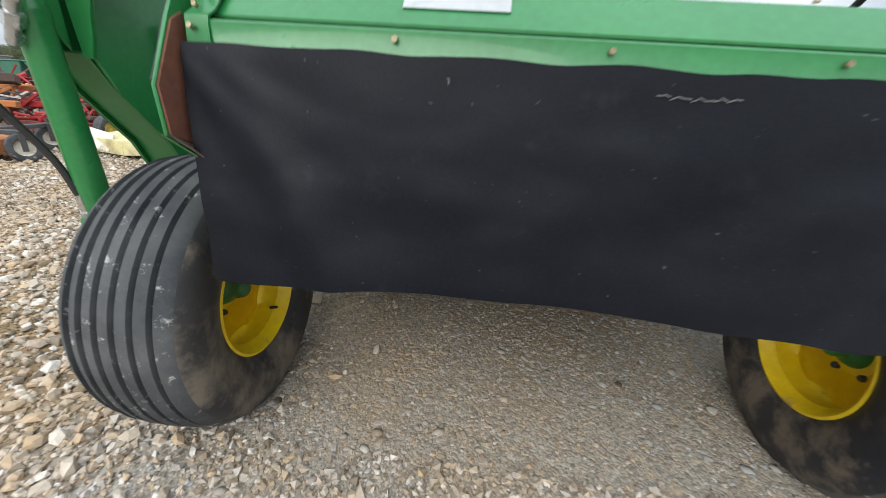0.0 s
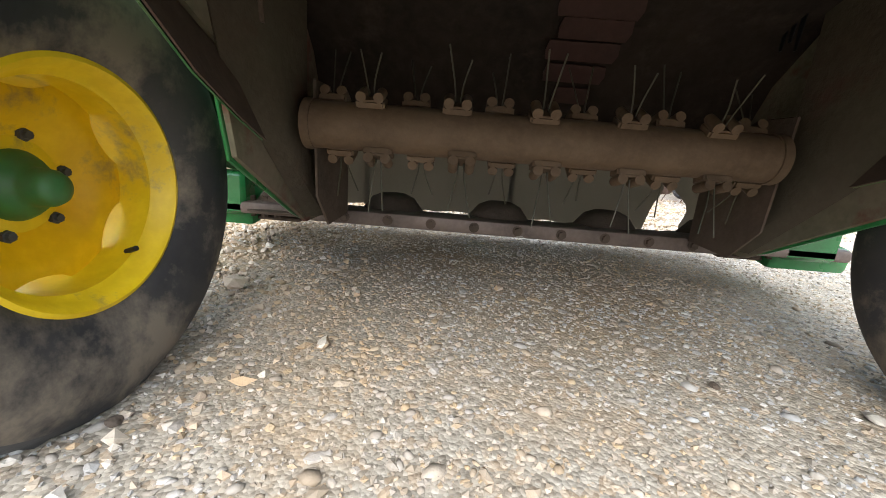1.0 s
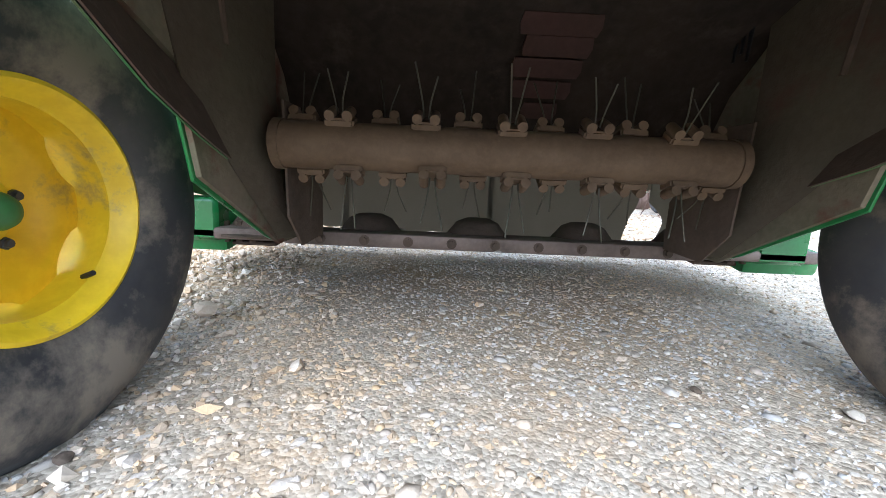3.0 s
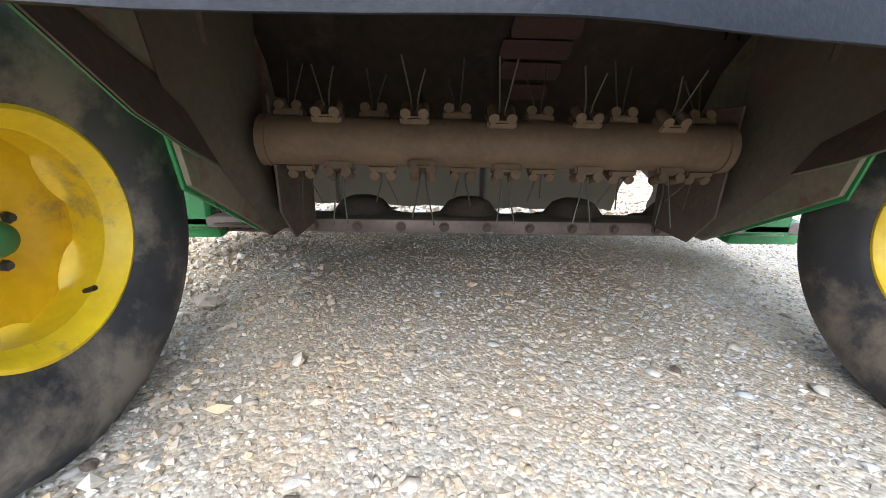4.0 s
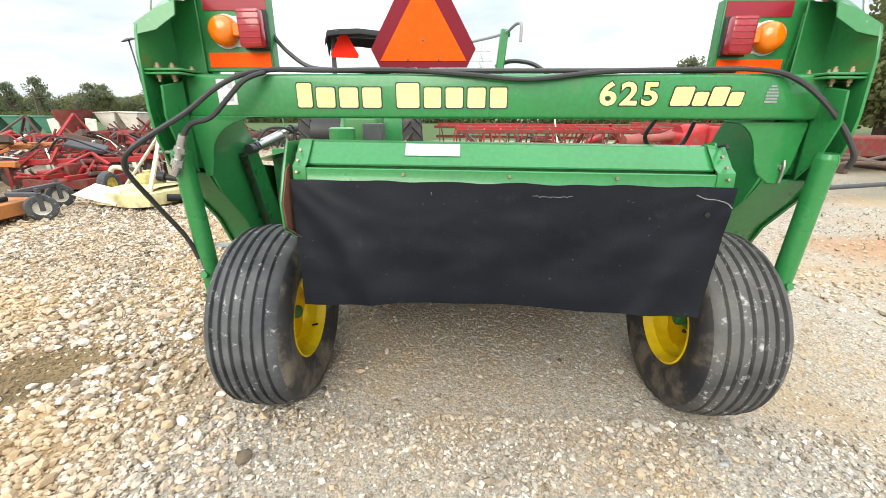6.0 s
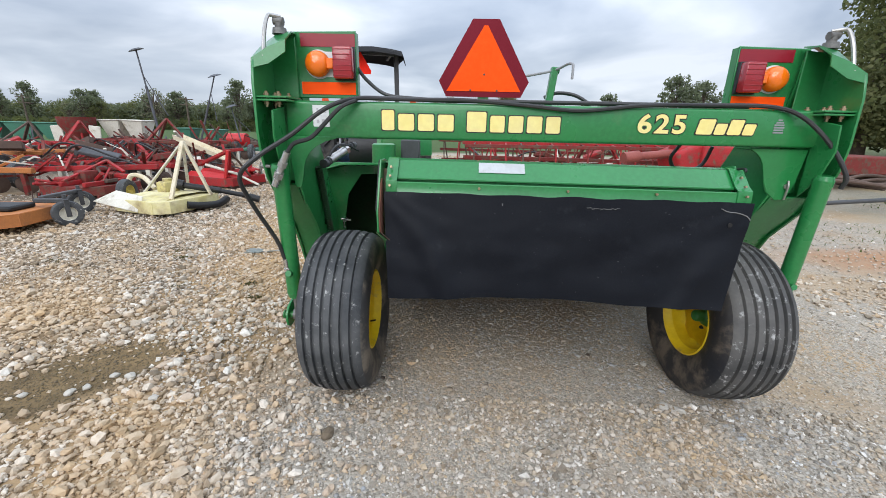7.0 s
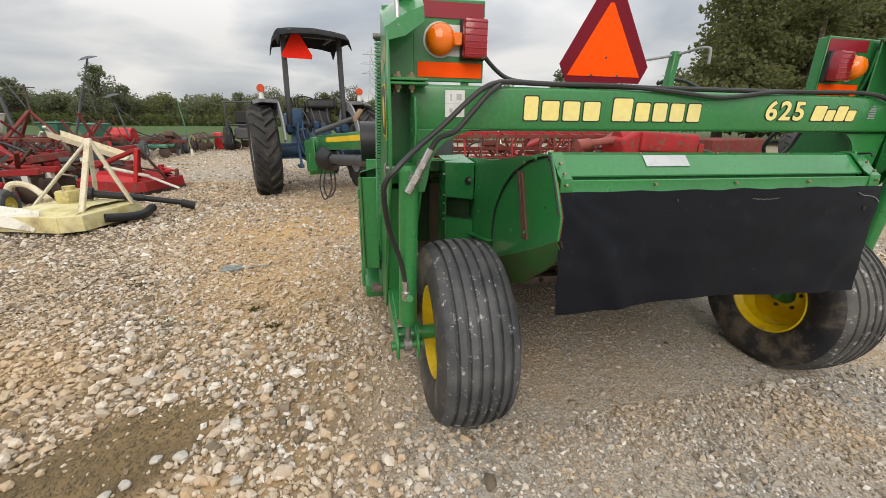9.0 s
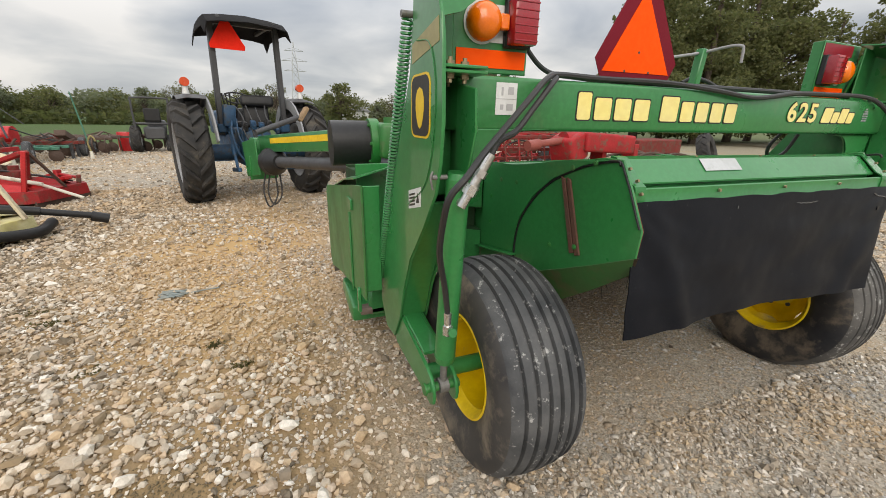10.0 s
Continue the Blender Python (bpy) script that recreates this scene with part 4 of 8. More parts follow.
def build_hood():
    """Discharge hood: two side panels, roof, rear cross plate with the curtain."""
    for s in (-1, 1):
        bm = bmesh.new()
        front = [(1.075, 1.128), (1.03, 1.05), (0.974, 0.945), (0.980, 0.866)] if s < 0 else [(1.135, 1.128), (1.098, 1.05), (1.098, 0.96), (1.100, 0.815)]
        o = [*front, (1.13, 0.796), (1.27, 0.734), (1.415, 0.672), (1.53, 0.622), (1.529, 0.54), (1.561, 0.42), (1.88, 0.262), (1.95, 0.235), (2.16, 0.235), (2.2, 0.50), (2.1, 1.03), (1.8, 1.05), (1.55, 1.06), (1.30, 1.10), (1.15, 1.128)]
        sheet(bm, o, "x", s * 0.685, s * 0.692, 0.002)
        side = part("hood_side", bm, GREEN, mower, "green discharge hood side panel, dusty at the bottom")
        # curved seam of the folded cover on it, and the rubber along the rear edge
        bm = bmesh.new()
        tube(bm, [(s * 0.694, y, z) for y, z in ((1.592, 0.66), (1.586, 0.76), (1.557, 0.850), (1.475, 0.952), (1.367, 1.032), (1.23, 1.092), (1.10, 1.122), (1.078, 1.112))], 0.0045, 6)
        part("rubber_seam", bm, BLACK, side)
        if s < 0:
            bm = bmesh.new()
            tube(bm, [(s * 0.694, y, z) for y, z in ((1.078, 1.120), (1.036, 1.052), (1.005, 0.992), (0.982, 0.950))], 0.0032, 6)
            part("rubber_edge", bm, BLACK, side)
        bm = bmesh.new()
        sheet(bm, [(1.592, 0.76), (1.563, 0.856), (1.48, 0.960), (1.37, 1.040), (1.23, 1.098), (1.12, 1.122), (1.3, 1.107), (1.55, 1.067), (1.8, 1.040), (1.883, 1.02), (1.883, 0.648), (1.598, 0.690)], "x", s * 0.692, s * 0.700, 0.002)
        part("cover_plate", bm, GREEN, side)
        # lower strip of the panel: folded inwards, dusty outside and caked with mud inside
        upper = [(0.980, 0.866), (1.13, 0.796), (1.27, 0.734), (1.415, 0.672), (1.56, 0.610)] if s < 0 else [(1.100, 0.815), (1.18, 0.774), (1.30, 0.721), (1.45, 0.656), (1.61, 0.588)]
        lower = [(1.046, 0.784), (1.196, 0.672), (1.363, 0.558), (1.48, 0.503), (1.575, 0.466)] if s < 0 else [(1.125, 0.735), (1.23, 0.655), (1.39, 0.557), (1.52, 0.503), (1.636, 0.466)]
        for name, mat, u0, u1, words in (("lower_panel", GREEN_CAKED, 0.697, 0.624, "dusty folded lower strip of the panel"), ("deflector_strip", STRIP_DIRT, 0.680, 0.617, "dark mud-caked inner face of the folded strip")):
            bm = bmesh.new()
            skin(bm, [[(s * (u0 + (u1 - u0) * k), y + (q - y) * k, z + (w - z) * k) for (y, z), (q, w) in zip(upper, lower)] for k in (0, 0.25, 0.5, 0.75, 1)], 0.003)
            part(name, bm, mat, side, words)
        bm = bmesh.new()
        for dy in (0.0, 0.027):
            sheet(bm, [(1.280 + dy, 1.045), (1.300 + dy, 1.05), (1.216 + dy, 0.800), (1.194 + dy, 0.808)], "x", s * 0.692, s * 0.700, 0.002)
        part("worn_strip", bm, RUST_STRIP, side, "pair of rust-red rubbing strips")
        # bolts, angle iron
        bm = bmesh.new()
        sheet(bm, [(1.574, 0.688), (1.885, 0.640), (1.885, 0.646), (1.574, 0.694)], "x", s * 0.692, s * 0.730, 0.001)
        part("angle_iron", bm, GREEN, side)
        for yy, zz in ((1.35, 0.80), (1.22, 0.83), (1.80, 0.90), (1.80, 0.78), (1.72, 0.985), (1.60, 0.99), (1.27, 1.085), (1.17, 1.11)):
            bm = bmesh.new()
            hexbolt(bm, (s * 0.70, yy, zz), (s, 0, 0), 0.006, 0.006)
            part("bolt", bm, GREEN_DUSTY, side)
        # inner deflector sheets, caked with dirt
        bm = bmesh.new()
        sheet(bm, [(1.12, 1.09), (1.10, 0.965), (1.105, 0.825), (1.27, 0.742), (1.415, 0.680), (1.536, 0.628), (1.536, 0.545), (1.568, 0.428), (1.88, 0.268), (1.95, 0.228), (2.17, 0.227), (2.1, 1.02), (1.64, 1.05)], "x", s * 0.672, s * 0.6845, 0.001)
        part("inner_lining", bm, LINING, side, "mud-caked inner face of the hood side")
        bm = bmesh.new()
        skin(bm, [[(s * 0.68, 1.44, 1.06), (s * 0.655, 1.66, 1.05), (s * 0.632, 1.84, 1.02)], [(s * 0.675, 1.46, 0.80), (s * 0.65, 1.66, 0.72), (s * 0.632, 1.84, 0.66)],
                  [(s * 0.672, 1.52, 0.60), (s * 0.645, 1.68, 0.54), (s * 0.632, 1.84, 0.50)], [(s * 0.672, 1.70, 0.44), (s * 0.64, 1.78, 0.40), (s * 0.632, 1.88, 0.36)],
                  [(s * 0.67, 1.93, 0.25), (s * 0.63, 1.98, 0.25), (s * 0.62, 2.04, 0.25)]], 0.005)
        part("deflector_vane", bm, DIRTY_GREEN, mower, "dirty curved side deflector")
        bm = bmesh.new()
        rod(bm, (s * 0.655, 1.60, 1.05), (s * 0.650, 1.64, 0.70), 0.009, n=8)
        part("deflector_rod", bm, DIRTY, mower)
        bm = bmesh.new()
        sheet(bm, [(1.78, 0.62), (1.90, 0.62), (2.10, 0.40), (2.10, 0.24), (1.90, 0.235), (1.80, 0.33)], "x", s * 0.585, s * 0.592, 0.001)
        part("end_shield", bm, DIRTY, mower, "mud-caked shield at the rotor end")
    # roof over the rotor, curved down at the front
    bm = bmesh.new()
    roof = [(1.165, 1.116), (1.22, 1.104), (1.40, 1.085), (1.62, 1.045), (1.80, 1.03), (2.05, 1.02)]
    skin(bm, [[(-0.69, y, z), (0.0, y, z), (0.69, y, z)] for y, z in roof], 0.006)
    part("hood_roof", bm, GREEN, mower)
    # hood underside: mud, its colour lowered to paint the shade up there
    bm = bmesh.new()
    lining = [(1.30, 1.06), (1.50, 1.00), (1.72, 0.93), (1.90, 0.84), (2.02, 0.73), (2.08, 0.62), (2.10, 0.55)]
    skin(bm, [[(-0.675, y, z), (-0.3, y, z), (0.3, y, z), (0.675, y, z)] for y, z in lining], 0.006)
    lin = part("rotor_hood", bm, SHADED_DIRT, mower, "mud-caked curved rotor hood, colour darkened for shade")
    patch_red = surface("dusty_red_patch", (0.052, 0.021, 0.017), (0.042, 0.025, 0.019), rough=0.9, patch=8)
    for k, (ua, ub) in enumerate(((0.0, 0.20), (0.018, 0.195), (-0.002, 0.185), (0.008, 0.172), (0.05, 0.15))):
        y0, z0 = 1.832 + 0.046 * k, 0.868 - 0.037 * k - 0.0022 * k * k
        bm = bmesh.new()
        skin(bm, [[(ua, y0, z0), (ub, y0, z0)], [(ua - 0.006, y0 + 0.022, z0 - 0.022), (ub + 0.006, y0 + 0.022, z0 - 0.022)], [(ua, y0 + 0.044, z0 - 0.038), (ub, y0 + 0.044, z0 - 0.038)]], 0.004)
        part("red_slat", bm, patch_red, lin, "dusty dull red slat on the rotor hood")
    # folded inner baffle near the curtain
    bm = bmesh.new()
    skin(bm, [[(-0.66, 1.36, 0.93), (0.66, 1.36, 0.93)], [(-0.66, 1.50, 0.90), (0.66, 1.50, 0.90)], [(-0.66, 1.52, 1.02), (0.66, 1.52, 1.02)]], 0.004)
    part("swath_baffle", bm, GREY_PAINT, mower, "bare grey swath baffle plate")
    # rear cross plate: sloping top with a hooked lower edge, and the bar that clamps the curtain below it
    def dip(u):
        return -0.009 * (u + 0.31)

    xl, xr = -0.664, 0.712
    us = (xl + 0.03, -0.2, 0.25, xr - 0.045)
    bm = bmesh.new()
    prof = [(1.180, 1.126), (1.136, 1.121), (1.077, 1.058), (1.0775, 1.053), (1.094, 1.054), (1.094, 1.010)]
    skin(bm, [[(u, y, z + dip(u)) for u in us] for y, z in prof], 0.004)
    plate = part("rear_plate", bm, GREEN, mower, "green folded rear plate above the curtain")
    bm = bmesh.new()
    bar_us = (xl, -0.2, 0.25, xr)
    skin(bm, [[(u, y, z + dip(u)) for u in bar_us] for y, z in ((1.060, 1.046), (1.049, 1.047), (1.046, 1.044), (1.046, 1.008), (1.043, 1.0035))], 0.004)
    clamp = part("clamp_bar", bm, GREEN, plate, "green bar that clamps the curtain")
    for u in (-0.311, 0.024, 0.357):
        bm = bmesh.new()
        hexbolt(bm, (u, 1.046, 1.0315 + dip(u)), (0, -1, 0), 0.0052, 0.009, False)
        part("bolt", bm, BOLT, clamp)
    for u in (-0.313, 0.017, 0.347):
        bm = bmesh.new()
        hexbolt(bm, (u, 1.140, 1.123 + dip(u)), (0, 0, 1), 0.005, 0.006, False)
        part("bolt", bm, BOLT, plate)
    for ua, ub in ((xl, xl + 0.040), (xr - 0.052, xr)):
        bm = bmesh.new()
        skin(bm, [[(u, y, z + dip(u)) for u in (ua, ub)] for y, z in ((1.150, 1.130), (1.128, 1.127), (1.068, 1.066), (1.0445, 1.052), (1.0415, 1.036), (1.0415, 1.008))], 0.004)
        tab = part("end_bracket", bm, GREEN, plate)
        uo = ub if ub > 0 else ua
        bm = bmesh.new()
        sheet(bm, [(y, z + dip(uo)) for y, z in ((1.150, 1.130), (1.128, 1.127), (1.068, 1.066), (1.0445, 1.052), (1.0415, 1.008), (1.10, 1.03), (1.16, 1.09))], "x", uo - 0.002, uo + 0.002, 0)
        part("end_flange", bm, GREEN, tab)
        um = uo - 0.024 if ub > 0 else uo + 0.014
        for yy, zz in ((1.042, 1.032), (1.062, 1.066), (1.095, 1.096)):
            bm = bmesh.new()
            hexbolt(bm, (um, yy - 0.002, zz + dip(um)), (0, -1, 0.3), 0.0048, 0.011, False)
            part("bolt", bm, BOLT, tab)
    bm = bmesh.new()
    skin(bm, [[(u, y, z + dip(u)) for u in (-0.311, -0.132)] for y, z in ((1.1315, 1.1195), (1.0985, 1.0845))], 0.001)
    part("white_label", bm, FADED_LABEL, plate, "faded pale label")

    # curtain
    def curtain_at(g, f):
        left, right = -0.672 + 0.014 * f, 0.722 - 0.069 * f
        u = left + (right - left) * g
        wave = (0.008 * math.sin(9 * g + 0.6) * f + 0.005 * math.sin(21 * g + 2.0) * f * f + 0.006 * noise.noise((g * 9, f * 5, 1.7)) * min(1, 3 * f)
                + 0.003 * math.sin(26 * g - 9 * f) * min(1, 2 * f) * (1 - f) + 0.0012 * noise.noise((g * 34, f * 16, 4.2)) * min(1, 4 * f))
        fan = 0.0026 * math.sin(16 * math.atan2(f + 0.05, g * 2.2 + 0.05)) * math.exp(-g / 0.22) * min(1, 4 * f) + 0.0026 * math.sin(13 * math.atan2(f + 0.05, (1 - g) * 2.2 + 0.05)) * math.exp(-(1 - g) / 0.25) * min(1, 4 * f)
        pull = 0.013 * math.exp(-((g - 0.06 - 0.12 * f) / 0.035) ** 2) * f ** 0.5 + 0.012 * math.exp(-((g - 0.97 + 0.1 * f) / 0.04) ** 2) * f ** 0.6
        y = 1.036 - (0.059 - 0.042 * math.exp(-((g - 0.5) / 0.3) ** 2)) * f + wave + fan - pull + 0.02 * f * f * math.exp(-g / 0.06)
        sag = 0.006 * math.sin(7 * g) + 0.018 * math.exp(-((g - 0.48) / 0.25) ** 2) - 0.009 * g
        z = 1.010 + dip(u) * (1 - f) - 0.421 * f + sag * f + 0.006 * noise.noise((u * 9, f * 2, 0)) * (1 - f)
        return u, y, z

    bm = bmesh.new()
    skin(bm, [[curtain_at(j / 90, i / 30) for j in range(91)] for i in range(31)], 0.004)
    cur = part("curtain", bm, CURTAIN, mower, "black rubber curtain, creased, with a torn fold and a hole", sharp=60)
    bm = bmesh.new()
    for k in range(12):
        g = (0.782 + 0.0104 * k) / 1.40
        u, y, z = curtain_at(g, 0.088)
        box(bm, (0.0105, 0.0015, 0.0018), (u, y - 0.006, z + 0.0016 * math.sin(k * 2.3)), (0, 24 * math.sin(k * 2.3), 0), 0)
    part("torn_thread", bm, FRAY, cur, "frayed pale threads at a tear")
    bm = bmesh.new()
    u, y, z = curtain_at(0.324, 0.090)
    box(bm, (0.004, 0.0015, 0.002), (u, y - 0.006, z + 0.004), None, 0)
    box(bm, (0.0020, 0.0015, 0.009), (u + 0.001, y - 0.006, z), None, 0)
    part("torn_thread", bm, FRAY, cur)
    bm = bmesh.new()
    u, y, z = curtain_at(0.949, 0.205)
    at = Vector((u, y - 0.005, z))
    lathe(bm, [(0.0055, -0.004), (0.0085, -0.004), (0.0085, 0.002), (0.0055, 0.002)], Matrix.Translation(at) @ pose(0, 0, 0, 90, 0, 0), 16)
    rod(bm, at + Vector((0, -0.002, 0)), at + Vector((0, 0.003, 0)), 0.0057, n=12)
    part("eyelet", bm, BLACK, cur, "dark punched hole")
    # ragged torn edge at the upper corner
    bm = bmesh.new()
    edge_line = [Vector(curtain_at(g, f)) + Vector((0, -0.006, 0.004 * math.sin(g * 400))) for g, f in ((0.915, 0.070), (0.935, 0.085), (0.955, 0.080), (0.972, 0.095), (0.988, 0.115), (0.998, 0.15))]
    tube(bm, edge_line, 0.0022, 5, 3)
    part("torn_edge", bm, FRAY, cur, "pale frayed edge of a tear at the corner")
    # rust-stained inner edge of the side beside the curtain
    bm = bmesh.new()
    sheet(bm, [(1.06, 1.06), (1.032, 1.045), (0.978, 0.945), (0.985, 0.868), (1.06, 0.835)], "x", -0.6845, -0.680, 0)
    part("rusty_edge", bm, RUST, mower, "rust-brown inner edge beside the curtain")


def build_rotor():
    """Tined conditioner rotor: a tube with clamp blocks above and below, each with a pair of splayed tines."""
    axis_y, axis_z = 1.78, 0.515
    bm = bmesh.new()
    c0, c1 = Vector((-0.595, axis_y, axis_z)), Vector((0.545, axis_y, axis_z))
    rod(bm, c0, c1, 0.058, n=40)
    rod(bm, c0 - Vector((0.01, 0, 0)), c0 + Vector((0.012, 0, 0)), 0.062, n=40)
    rod(bm, c1 - Vector((0.012, 0, 0)), c1 + Vector((0.01, 0, 0)), 0.062, n=40)
    rotor = part("rotor", bm, ROTOR, mower, "dusty conditioner rotor tube")
    rnd = random.Random(41)
    for i in range(11):
        for k in range(2):
            u = -0.535 + i * 0.1035 + (0.012 if k else -0.008)
            a = radians(90 + 180 * k + (26 if (i + k) % 2 else -20) + rnd.uniform(-8, 8))
            d = Vector((0, math.cos(a), math.sin(a)))
            m = Matrix.Translation(Vector((u, axis_y, axis_z)) + d * 0.056) @ Matrix(((1, 0, 0, 0), (0, -d.z, d.y, 0), (0, d.y, d.z, 0), (0, 0, 0, 1)))
            bm = bmesh.new()
            bmesh.ops.create_cube(bm, size=1, matrix=m @ Matrix.Translation((0, 0, 0.006)) @ Matrix.Diagonal((0.070, 0.052, 0.022, 1)))
            bmesh.ops.bevel(bm, geom=list(bm.edges), offset=0.005, segments=2, affect="EDGES")
            for sgn in (-1, 1):
                rod(bm, m @ Vector((sgn * 0.021, -0.026, 0.024)), m @ Vector((sgn * 0.021, 0.026, 0.024)), 0.0125, n=14)
            clamp = part("tine_clamp", bm, ROTOR, rotor, "dusty cast clamp block")
            for sgn in (-1, 1):
                splay = rnd.uniform(0.016, 0.034)
                lean = rnd.uniform(-0.02, 0.02)
                bm = bmesh.new()
                tube(bm, [m @ Vector((sgn * 0.006, 0, 0.020)), m @ Vector((sgn * 0.010, lean * 0.3, 0.06)), m @ Vector((sgn * splay, lean, 0.150 + rnd.uniform(-0.035, 0.01)))], 0.0020, 6, 4)
                part("tine", bm, TINE, clamp)


def build_header():
    """Cutting header in front: end shields, cutterbar with discs, front canvas, top covers."""
    bm = bmesh.new()
    box(bm, (1.46, 0.075, 0.05), (0.0, 2.155, 0.222), None, 0.010, 2)
    box(bm, (2.5, 0.14, 0.045), (0.0, 2.27, 0.21), None, 0.012, 2)
    bar = part("cutterbar", bm, CUTTERBAR, mower, "worn bare-steel cutterbar")
    for i in range(9):
        bm = bmesh.new()
        hexbolt(bm, (-0.6 + i * 0.152, 2.117, 0.222), (0, -1, 0), 0.012, 0.014)
        part("bolt", bm, DIRTY, bar)
    for i in range(5):
        u = -0.898 + i * 0.431
        bm = bmesh.new()
        lathe(bm, [(0.0, 0.098), (0.05, 0.096), (0.085, 0.080), (0.112, 0.045), (0.13, 0.022), (0.185, 0.012), (0.185, 0.004), (0.0, 0.004)], Matrix.Translation((u, 2.36, 0.194)), 28, closed=False)
        disc = part("cutting_disc", bm, DIRTY, bar, "domed cutting disc caked with dirt")
        for a in (25 + 40 * i, 205 + 40 * i):
            bm = bmesh.new()
            box(bm, (0.10, 0.042, 0.004), (u + 0.20 * math.cos(radians(a)), 2.36 + 0.20 * math.sin(radians(a)), 0.203), (0, 0, a), 0)
            part("knife", bm, STEEL, disc)
    for s in (-1, 1):
        bm = bmesh.new()
        o = [(2.02, 0.94), (1.80, 0.97), (1.795, 0.47), (2.1, 0.42), (2.6, 0.32), (3.02, 0.21), (3.10, 0.26), (3.10, 0.735), (3.06, 0.785), (2.45, 0.875)]
        sheet(bm, o, "x", s * 1.285, s * 1.295)
        sh = part("end_shield", bm, GREEN_DUSTY, mower, "dusty green header end shield")
        bm = bmesh.new()
        sheet(bm, [(s * 1.215, 0.50), (s * 1.285, 0.50), (s * 1.285, 0.965), (s * 1.215, 0.965)], "y", 1.815, 1.822)
        part("rear_flange", bm, GREEN, sh)
        bm = bmesh.new()
        tube(bm, [(s * 1.298, 2.10, 0.80), (s * 1.30, 2.09, 0.60), (s * 1.298, 2.09, 0.40)], 0.006, 6)
        box(bm, (0.012, 0.10, 0.05), (s * 1.30, 2.06, 0.85), None, 0.003)
        box(bm, (0.016, 0.03, 0.12), (s * 1.30, 1.92, 0.42), None, 0.004)
        part("latch", bm, GREEN, sh)
        # skid shoe and end cap of the bar
        bm = bmesh.new()
        box(bm, (0.30, 0.36, 0.10), (s * 1.14, 2.42, 0.205), (8, 0, 0), 0.02, 2)
        box(bm, (0.20, 0.10, 0.16), (s * 1.10, 2.25, 0.26), None, 0.015)
        skid = part("skid_shoe", bm, GREEN, mower, "green skid shoe at the bar's end")
        bm = bmesh.new()
        box(bm, (0.36, 0.20, 0.014), (s * 1.0, 2.38, 0.168), (4, 0, 0))
        for k in range(3):
            rod(bm, (s * (0.90 + 0.05 * k), 2.26, 0.17), (s * (0.90 + 0.05 * k), 2.26, 0.25), 0.014, n=6)
        part("wear_plate", bm, DIRTY, skid)
        # shield box beside the hood: inner shade put into its dark colour; cut-out rear plate
        bm = bmesh.new()
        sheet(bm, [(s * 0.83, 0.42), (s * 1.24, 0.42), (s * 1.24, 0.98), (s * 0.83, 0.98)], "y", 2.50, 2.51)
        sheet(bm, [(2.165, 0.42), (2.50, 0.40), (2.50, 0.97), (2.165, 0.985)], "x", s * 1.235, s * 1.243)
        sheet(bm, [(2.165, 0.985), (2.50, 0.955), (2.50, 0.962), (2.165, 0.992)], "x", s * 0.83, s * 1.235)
        boxp = part("shield_box", bm, SHADED_DARK_GREEN, mower, "green shield box, darkened to paint the shade inside")
        bm = bmesh.new()
        sheet(bm, [(s * 1.25, 1.018), (s * 0.828, 1.018), (s * 0.828, 0.947), (s * 1.009, 0.947), (s * 1.102, 0.811), (s * 1.126, 0.64), (s * 1.13, 0.42), (s * 1.25, 0.42)], "y", 2.150, 2.160)
        part("shield_lip", bm, GREEN, boxp)
        bm = bmesh.new()
        rod(bm, (s * 1.120, 2.15, 0.642), (s * 1.120, 2.10, 0.642), 0.011, n=10)
        rod(bm, (s * 1.150, 2.125, 0.648), (s * 1.085, 2.125, 0.640), 0.006, n=8)
        rod(bm, (s * 1.135, 2.125, 0.645), (s * 1.130, 2.125, 0.585), 0.007, n=8)
        part("latch_pin", bm, CHROME, boxp, "bright latch pin with a hanging hook")
        # side wall of the opening with its bolts, and the panel between it and the hood with a sunk middle
        bm = bmesh.new()
        sheet(bm, [(1.975, 0.42), (2.150, 0.42), (2.150, 1.016), (1.975, 1.012)], "x", s * 0.830, s * 0.837)
        flange = part("side_flange", bm, GREEN, boxp)
        for zz in (0.70, 0.735, 0.79, 0.837, 0.95):
            bm = bmesh.new()
            rod(bm, (s * 0.837, 1.99, zz), (s * 0.848, 1.99, zz), 0.0055, n=6)
            part("bolt", bm, STEEL, flange)
        edge_a, edge_b = Vector((s * 0.832, 1.982, 0)), Vector((s * 0.702, 1.887, 0))

        def across(k, z, back=0.0):
            q = edge_a.lerp(edge_b, k)
            return (q.x, q.y + back, z)

        for z0, z1 in ((0.830, 1.014), (0.44, 0.713)):
            bm = bmesh.new()
            skin(bm, [[across(0, z1), across(1, z1)], [across(0, z0), across(1, z0)]], 0.006)
            part("shield_plate", bm, GREEN, boxp)
        # sunk middle: the recess's shade is painted in with the darker green
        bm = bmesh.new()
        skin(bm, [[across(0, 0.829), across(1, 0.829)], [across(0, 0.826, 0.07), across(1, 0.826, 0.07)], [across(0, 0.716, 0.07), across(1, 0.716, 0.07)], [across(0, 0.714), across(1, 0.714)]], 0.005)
        part("sunk_panel", bm, SHADED_DARK_GREEN, boxp, "sunk panel, darkened to paint the shade of its recess")
        bm = bmesh.new()
        at = Vector(across(0.80, 0.925, -0.014))
        rod(bm, at + Vector((0, 0.012, 0)), at, 0.022, n=20)
        part("pivot_hole", bm, BLACK, boxp, "dark round pivot hole")
        bm = bmesh.new()
